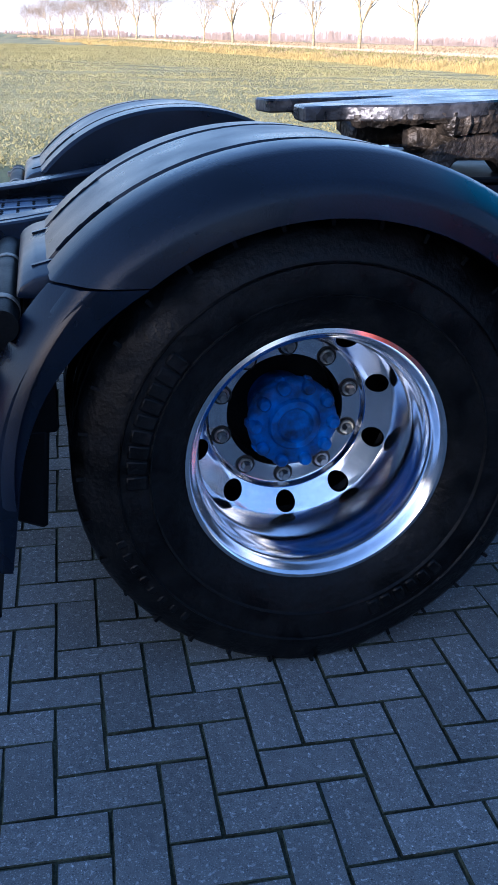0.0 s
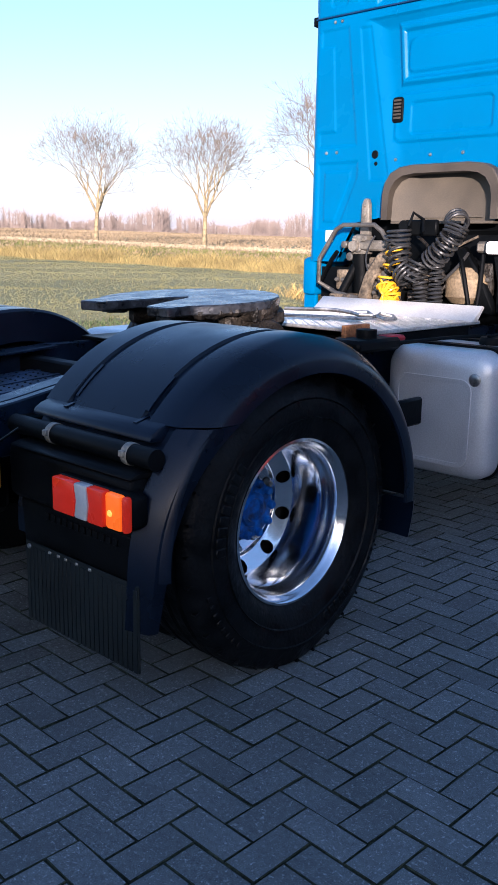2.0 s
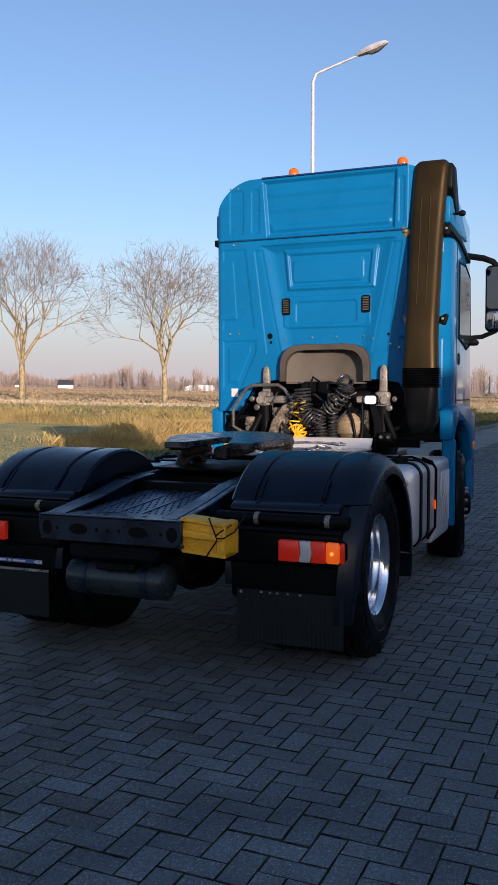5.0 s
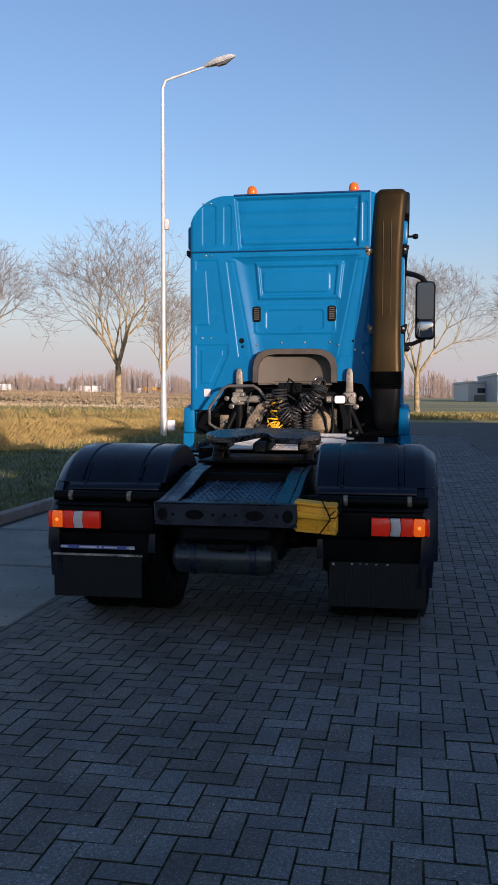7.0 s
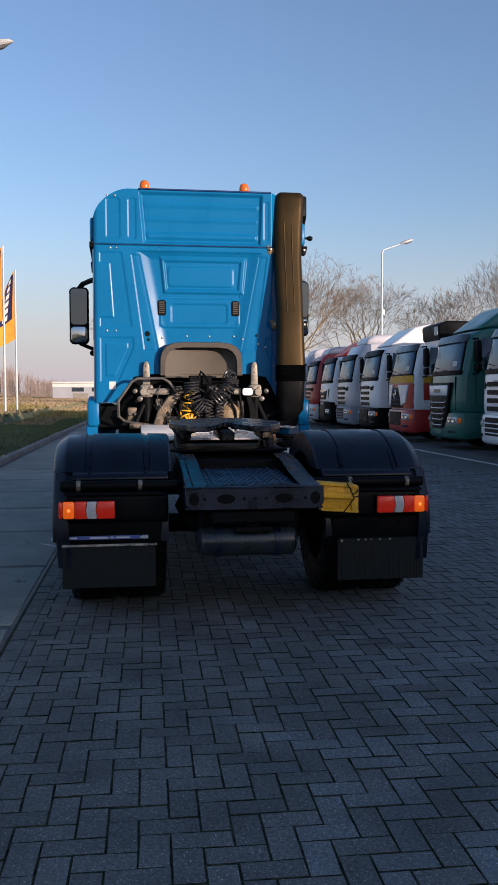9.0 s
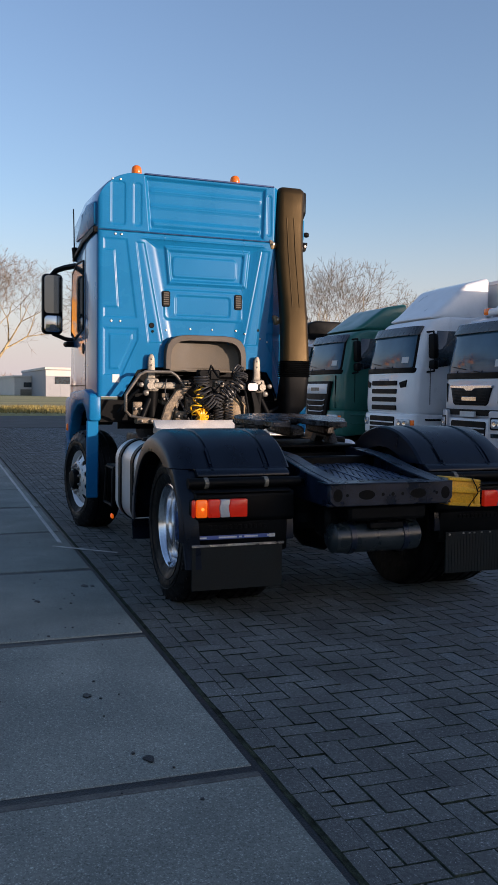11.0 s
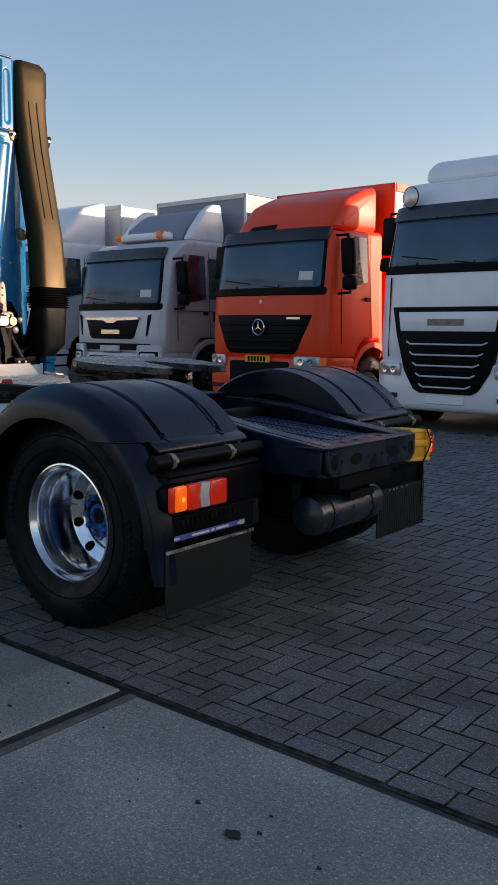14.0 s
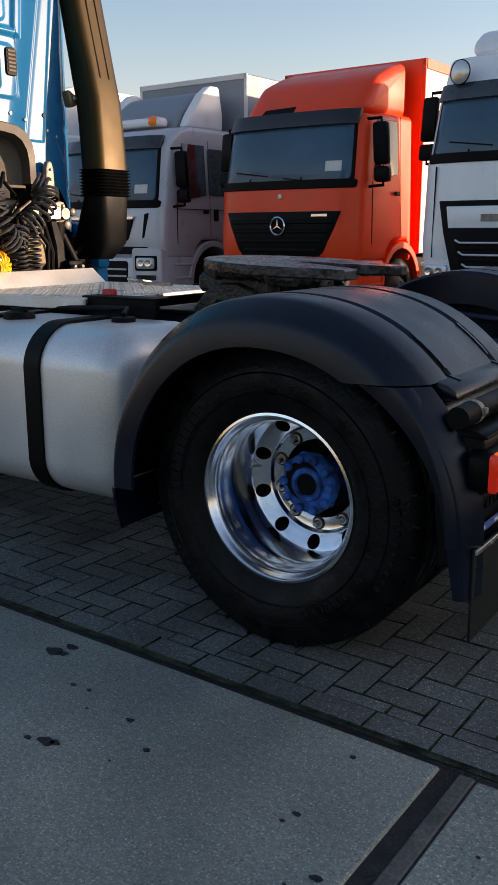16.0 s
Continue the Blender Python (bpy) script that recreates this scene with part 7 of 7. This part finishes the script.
single("verge", turf, mat("verge_turf", (0.070, 0.095, 0.038), 0.95, 0, 0.35, 1.2, 30, 0.6, depth=0.02), "short green turf between kerb and ditch", "grass", kind="structure", smooth=60)

# grass tufts, straw and reeds
def blades(name, spots, material, label, hmin, hmax, w, lean, seed):
    rng = random.Random(seed)
    vs, fs = [], []
    for x, y, k in spots:
        z = ground_z(x, y) - 0.02
        h = rng.uniform(hmin, hmax) * k
        a = rng.uniform(0, 6.28)
        wide = w * max(1.0, k)
        dx, dy = math.cos(a) * wide * rng.uniform(0.6, 1.4), math.sin(a) * wide
        lx, ly = rng.gauss(0, lean) * h, rng.gauss(0, lean) * h
        o = len(vs)
        vs += [(x - dx, y - dy, z), (x + dx, y + dy, z), (x + dx * 0.6 + lx * 0.45, y + dy * 0.6 + ly * 0.45, z + h * 0.6), (x + lx, y + ly, z + h)]
        fs += [(o, o + 1, o + 2), (o, o + 2, o + 3)]
    me = bpy.data.meshes.new(name)
    me.from_pydata(vs, [], fs)
    me.materials.append(material)
    return tagged(new(name, me), label, "grass", kind="stuff")


rng = random.Random(3)
spots = []
for _ in range(52000):
    x = rng.uniform(2, 44)
    y = KERB_Y(x) + 0.25 + rng.random() ** 1.3 * 6.0
    if y < 9.0:
        spots.append((x, y, 1.0))
blades("verge_grass", spots, BLADES, "short green verge grass beside the kerb", 0.04, 0.12, 0.012, 0.35, 1)
spots = []
for _ in range(50000):
    x = rng.uniform(14.5, 25.5)
    y = 9.6 - 0.03 * (x - 12) + rng.gauss(0, 0.95)
    spots.append((x, y, 1.0 if y > 8.4 else 0.6))
for _ in range(60000):
    x = rng.uniform(19, 37)
    d = rng.random() ** 1.4 * 3.4
    y = 8.35 - 0.137 * (x - 24.7) + d + rng.gauss(0, 0.12)
    spots.append((x, y, min(1.35, 0.8 + 0.8 * d) * (1.0 if x < 32 else 0.75)))
blades("ditch_reeds", spots, STRAW, "dry straw-coloured reeds along the ditch", 0.10, 0.34, 0.007, 0.4, 2)
spots = []
for _ in range(140000):
    y = 9 + 215 * rng.random() ** 1.9
    x = far_line(y) + rng.gauss(0.0, 1.1)
    spots.append((x, y, 1.0 + 0.4 * math.sin(y * 0.7) * math.sin(y * 0.23)))
blades("far_reeds", spots, mat("bank_straw", (0.33, 0.25, 0.090), 0.9, 0, 0.25, 0.8, 12, 0.0, island=0.25), "dry yellow reed belt along the far ditch", 0.22, 0.46, 0.009, 0.30, 3)
spots = []
for _ in range(70000):
    y = 9 + 200 * rng.random() ** 1.9
    spots.append((far_line(y) + rng.uniform(0.8, 12.0), y, 1.0 + y / 150))
blades("bank_grass", spots, mat("bank_green", (0.15, 0.155, 0.045), 0.95, 0, 0.25, 0.3, 6, 0.0, island=0.25), "green grass on the ditch bank", 0.06, 0.16, 0.02, 0.5, 8)
spots = []
for _ in range(420000):
    y = 7.5 + 120 * rng.random() ** 2.6
    x = rng.uniform(-14, far_line(y) - 1.5)
    if x > 15 and y < 10.5:
        continue
    spots.append((x, y, 0.55 + y / 60))
blades("field_stubble", spots, mat("stubble", (0.200, 0.188, 0.082), 0.95, 0, 0.15, 0.2, 6, 0.0, island=0.08), "short green and straw field stubble", 0.03, 0.07, 0.020, 0.5, 4)
spots = []
for _ in range(130000):
    y = 4 + 330 * rng.random() ** 1.5
    x = far_line(y) + 2 + 260 * rng.random() ** 1.5
    spots.append((x, y, 0.7 + (x + y) / 150))
blades("far_field_stubble", spots, mat("far_stubble", (0.30, 0.225, 0.135), 0.95, 0, 0.2, 0.02, 6, 0.0, island=0.15), "brown and green stubble of the far fields", 0.08, 0.16, 0.10, 0.5, 6)
spots = []
for _ in range(26000):
    spots.append((rng.uniform(44.5, 58), rng.uniform(-40, 12), 1.0))
blades("far_verge_grass", spots, mat("winter_verge", (0.235, 0.190, 0.062), 0.9, 0, 0.3, 0.5, 12, 0.0, island=0.35), "rough green and straw-coloured grass strip beyond the yard", 0.12, 0.38, 0.025, 0.4, 5)

spots = []
for _ in range(24000):
    y = 4 + 230 * rng.random() ** 1.6
    spots.append((far_line(y) + rng.uniform(17.0, 23.0), y, 0.8 + y / 120))
blades("pale_track_grass", spots, mat("pale_grass", (0.46, 0.38, 0.24), 0.95, 0, 0.15, 0.2, 6, 0.0, island=0.12), "pale dry grass along the farm track", 0.10, 0.20, 0.07, 0.5, 12)

# far woods: bands of bare trees, haze put into their colour
def woods(name, az0, az1, dist, h, seed, label):
    rng = random.Random(seed)
    vs, fs = [], []
    n = int((az1 - az0) * dist * 0.0175 / 0.55)
    for i in range(n):
        a = radians(rng.uniform(az0, az1))
        d = dist * rng.uniform(0.95, 1.12)
        x, y = d * math.cos(a), d * math.sin(a)
        z = slope(y) - 0.5
        hh = h * (0.62 + 0.22 * math.sin(a * 37 + seed) + 0.10 * math.sin(a * 111)) * rng.uniform(0.72, 1.0)
        side = Vector((-math.sin(a), math.cos(a), 0))
        spread = hh * rng.uniform(0.12, 0.24)
        for k in range(58):
            if k == 0:
                f0, f1, out, w = 0.0, 0.8, 0.05, 0.22
            elif k < 42:
                f0 = rng.uniform(0.12, 0.72)
                f1 = min(1.0, f0 + rng.uniform(0.15, 0.36))
                out, w = rng.gauss(0, 0.9) * (0.35 + 0.65 * math.sin(3.14 * min(0.97, f1)) ** 0.5), rng.uniform(0.03, 0.08)
            else:
                f0, f1, out, w = 0.0, rng.uniform(0.10, 0.30), rng.gauss(0, 1.0), rng.uniform(0.05, 0.14)
            foot = Vector((x, y, z + hh * f0)) + side * (rng.gauss(0, 1.6) if k >= 42 else 0.0)
            top = Vector((foot.x, foot.y, z + hh * f1)) + side * out * spread
            mid = foot.lerp(top, 0.5) + side * out * spread * 0.18
            o = len(vs)
            vs += [foot - side * w, foot + side * w, mid + side * w * 0.8, mid - side * w * 0.8, top]
            fs += [(o, o + 1, o + 2, o + 3), (o + 3, o + 2, o + 4)]
    me = bpy.data.meshes.new(name)
    me.from_pydata(vs, [], fs)
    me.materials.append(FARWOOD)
    tagged(new(name, me), label, "woods", kind="stuff")


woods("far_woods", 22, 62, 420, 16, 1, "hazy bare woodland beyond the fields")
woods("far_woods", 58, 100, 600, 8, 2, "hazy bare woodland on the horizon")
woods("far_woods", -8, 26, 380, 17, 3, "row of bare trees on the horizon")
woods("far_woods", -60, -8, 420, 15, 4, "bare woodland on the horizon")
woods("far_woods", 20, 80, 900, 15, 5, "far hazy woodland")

# ---------- yard: kerb, slabs, added shade wall, lines -----
kerb_root = tagged(new("kerb"), "grey concrete kerb along the verge", "kerb", kind="structure")
km = M().box(-0.495, 0.495, 0.0, 0.15, -0.2, 0.115, 0.012, 2).mesh("kerb_stone", KERB)
for i in range(50):
    x = -6 + i
    k = new("kerb_stone", km)
    k.parent = kerb_root
    k.matrix_basis = pose(x, KERB_Y(x) + 0.0, 0.003 * math.sin(i * 1.7), 0, 0, -1.58)
# plain unseen wall added far behind the camera's back to shade the yard
WALL_Y = -12.0
single("wall_south", M().box(-80, -13.9, WALL_Y - 0.3, WALL_Y, -0.1, 3.80), WALLB, "unseen plain concrete wall added to shade the yard", "wall", kind="structure", smooth=0)
single("wall_south_low", M().box(-13.88, -10.1, WALL_Y - 0.3, WALL_Y, -0.1, 3.48), WALLB, "lower unseen plain concrete wall added to shade the yard", "wall", kind="structure", smooth=0)

single("wall_south_east", M().box(-10.08, 0.0, WALL_Y - 0.3, WALL_Y, -0.1, 4.0), WALLB, "unseen plain concrete wall added to shade the yard", "wall", kind="structure", smooth=0)

slab_root = tagged(new("slab_strip"), "strip of square concrete slabs with tarred joints", "pavement", kind="structure")
part("tar_bed", M().grid([-14, 43], [0, 1], lambda x, v: (x, EDGE(x) + 0.0 + v * (KERB_Y(x) - EDGE(x)), -0.0065)), TAR, slab_root, "black tar between the slabs", 0)
sm = M().box(-0.9365, 0.9365, -1.02, 1.02, -0.15, 0.0, 0.010, 1).mesh("slab", SLAB)
fm = M().box(-0.022, 0.022, -1.02, 1.02, -0.05, -0.002, 0.004).mesh("joint_filler", mat("soiled_filler", (0.085, 0.086, 0.080), 0.8, 0, 0.3, 9, 90, 0.4))
for i in range(26):
    x = -6.69 + 1.965 * i + 0.98
    k = new("slab", sm)
    k.parent = slab_root
    k.matrix_basis = pose(x, EDGE(x) + 0.044 + 1.02, 0.002 * math.sin(i * 2.3), 0.05 * math.sin(i), 0.04 * math.cos(i * 1.3), -1.58)
    k = new("joint_filler", fm)
    k.parent = slab_root
    k.matrix_basis = pose(x - 1.006, EDGE(x - 1.006) + 0.044 + 1.02, 0, 0, 0, -1.58)
m = M()
for x0, x1 in ((2.45, 5.30), (5.38, 9.0), (9.1, 14)):
    m.box(-(x1 - x0) / 2, (x1 - x0) / 2, -0.019, 0.019, -0.003, 0.0035, m=pose((x0 + x1) / 2, EDGE((x0 + x1) / 2) + 0.13, 0, 0, 0, -1.58))
m.box(-0.35, 0.35, -0.02, 0.02, 0.0035, 0.006, m=pose(2.02, 1.38, 0.0, 0, 0, 45))
single("paint_line", m, WHITELINE, "worn white paint line on the slabs", "line", kind="structure", smooth=0)
m = M()
m.box(3.0, 41.0, -0.05, 0.05, -0.004, 0.0095, m=pose(0, -6.80, 0.0, 0, 0, -0.1))
single("bay_line", m, WHITELINE, "worn white line in front of the parked lorries", "line", kind="structure", smooth=0)
oil = M()
rng = random.Random(9)
for x, y, r in ((-1.772, 2.055, 0.034), (-1.83, 2.00, 0.010), (-2.557, 1.955, 0.036), (-2.49, 2.003, 0.014), (-1.683, 2.566, 0.032), (-1.729, 2.453, 0.016), (0.55, 1.644, 0.040), (0.514, 1.640, 0.022), (0.521, 1.590, 0.026), (0.172, 2.036, 0.032), (0.232, 2.05, 0.014), (0.337, 1.769, 0.012), (0.272, 1.767, 0.010), (-0.708, 2.08, 0.016), (-0.561, 1.918, 0.012), (-0.545, 1.958, 0.008), (-0.084, 1.914, 0.012), (0.054, 1.826, 0.016), (-0.566, 1.632, 0.010), (0.151, 2.028, 0.020), (1.6, 2.2, 0.03), (2.6, 2.3, 0.04)):
    r *= 0.55
    pts = [(x + r * (1 + 0.35 * rng.uniform(-1, 1)) * 1.5 * math.cos(a * 0.4488), y + r * (1 + 0.35 * rng.uniform(-1, 1)) * math.sin(a * 0.4488)) for a in range(14)]
    oil.prism(pts, "z", 0.0, 0.0045)
for _ in range(60):
    x, y, r = rng.uniform(-3.0, 3.0), rng.uniform(1.75, 3.3), 0.003 + 0.005 * rng.random() ** 3
    pts = [(x + r * rng.uniform(0.6, 1.4) * 1.4 * math.cos(a * 1.0472), y + r * rng.uniform(0.6, 1.4) * math.sin(a * 1.0472)) for a in range(6)]
    oil.prism(pts, "z", 0.0, 0.0042)
single("oil_spots", oil, TAR, "dark oil spots on the concrete slabs", "stain", kind="structure", smooth=0)

# ---------- brick paving in herringbone ----------
BW = 0.1045
paving = tagged(new("brick_paving"), "dark grey paving bricks in herringbone with mossy joints", "pavement", kind="structure")
BT = radians(-1.58)
VE = 1.366
U0, V0 = -0.2646, -0.050


def brick_mesh(material):
    a, b, c = BW - 0.0022, BW / 2 - 0.0022, 0.0022
    m = M()
    lo = [(-a, -b), (a, -b), (a, b), (-a, b)]
    hi = [(-a + c, -b + c), (a - c, -b + c), (a - c, b - c), (-a + c, b - c)]
    m.add([(x, y, -0.06) for x, y in lo] + [(x, y, -c * 0.9) for x, y in lo] + [(x, y, 0.0) for x, y in hi], [(8, 9, 10, 11)] + [(4 + i, 4 + (i + 1) % 4, 8 + (i + 1) % 4, 8 + i) for i in range(4)] + [(i, (i + 1) % 4, 4 + (i + 1) % 4, 4 + i) for i in range(4)])
    return m


one = brick_mesh(BRICKO)
near_me = one.mesh("brick", BRICKO, 0)
near_me.materials.append(JOINT)
# soiled, mossy arrises and sides
near_me.polygons.foreach_set("material_index", [0 if abs(p.normal.z) > 0.9 else 1 for p in near_me.polygons])
near, rest = [], []
ca, sa = math.cos(BT), math.sin(BT)
rng = random.Random(21)
for i in range(-95, 270):
    for j in range(-95, 30):
        k = (i - j) % 4
        if k == 0:
            u, v, t = U0 + (i + 1.0) * BW, V0 + (j + 0.5) * BW, 0
        elif k == 2:
            u, v, t = U0 + (i + 0.5) * BW, V0 + j * BW, 90
        else:
            continue
        x, y = u * ca - v * sa, u * sa + v * ca
        if v > VE + 0.10 or y < -7.6 or (x > 9 and y < -5.5) or (x > 16 and y < -3.5):
            continue
        item = (x, y, rng.gauss(0, 0.0011), rng.gauss(0, 0.4), rng.gauss(0, 0.45), t + math.degrees(BT) + rng.gauss(0, 0.7))
        (near if -1.75 < x < 1.15 and -2.85 < y < -0.75 else rest).append(item)
# one course laid along the edge of the slabs
edging = []
for i in range(-47, 134):
    u, v = 0.073 + (i + 0.5) * 2 * BW, 1.4175
    edging.append((u * ca - v * sa, u * sa + v * ca, rng.gauss(0, 0.001), rng.gauss(0, 0.4), rng.gauss(0, 0.4), math.degrees(BT) + rng.gauss(0, 0.4)))
for x, y, z, rx, ry, rz in near[:300]:
    k = new("brick", near_me)
    k.parent = paving
    k.matrix_basis = pose(x, y, z, rx, ry, rz)
rest += near[300:]
V = np.array(one.v)
allv, allf = [], []
nv = len(V)
for n, (x, y, z, rx, ry, rz) in enumerate(rest + edging):
    a = radians(rz)
    c, s = math.cos(a), math.sin(a)
    tz = V[:, 2] + z + V[:, 0] * radians(ry) + V[:, 1] * radians(rx)
    px, py = x + V[:, 0] * c - V[:, 1] * s, y + V[:, 0] * s + V[:, 1] * c
    cut = np.minimum(0.0, (VE if n < len(rest) else 9.0) - (py * ca - px * sa))
    allv.append(np.stack([px - cut * sa, py + cut * ca, tz], 1))
    allf += [tuple(n * nv + q for q in f) for f in one.f]
me = bpy.data.meshes.new("bricks")
me.from_pydata(np.concatenate(allv).tolist(), [], allf)
for mt in (BRICK, JOINT, BRICKB):
    me.materials.append(mt)
kinds, nf = [], len(one.f)
for x, y, *_ in rest + edging:
    brown = rng.random() < ease(-1.3, 0.7, y)
    kinds += [2 if brown else 0] + [1] * (nf - 1)
me.polygons.foreach_set("material_index", kinds)
far = new("bricks", me)
far.parent = paving
tagged(far, "dark grey paving bricks", kind="stuff")
# paving too far off to tell its bricks apart
single("far_paving", M().grid([-60, -9.9], [-60, 1], lambda x, y: (x, EDGE(x) - 0.02 if y > 0 else y, -0.0009)).grid([28.2, 43.4], [-60, 1], lambda x, y: (x, EDGE(x) - 0.02 if y > 0 else y, -0.0009)).grid([-9.9, 28.2], [-60, -7.6], lambda x, y: (x, y, -0.0009)).grid([9, 28.2], [-7.6, -5.5], lambda x, y: (x, y, -0.0009)).grid([16, 28.2], [-5.5, -3.5], lambda x, y: (x, y, -0.0009)), ASPHALT, "grey yard paving further off", "pavement", kind="structure", smooth=0)
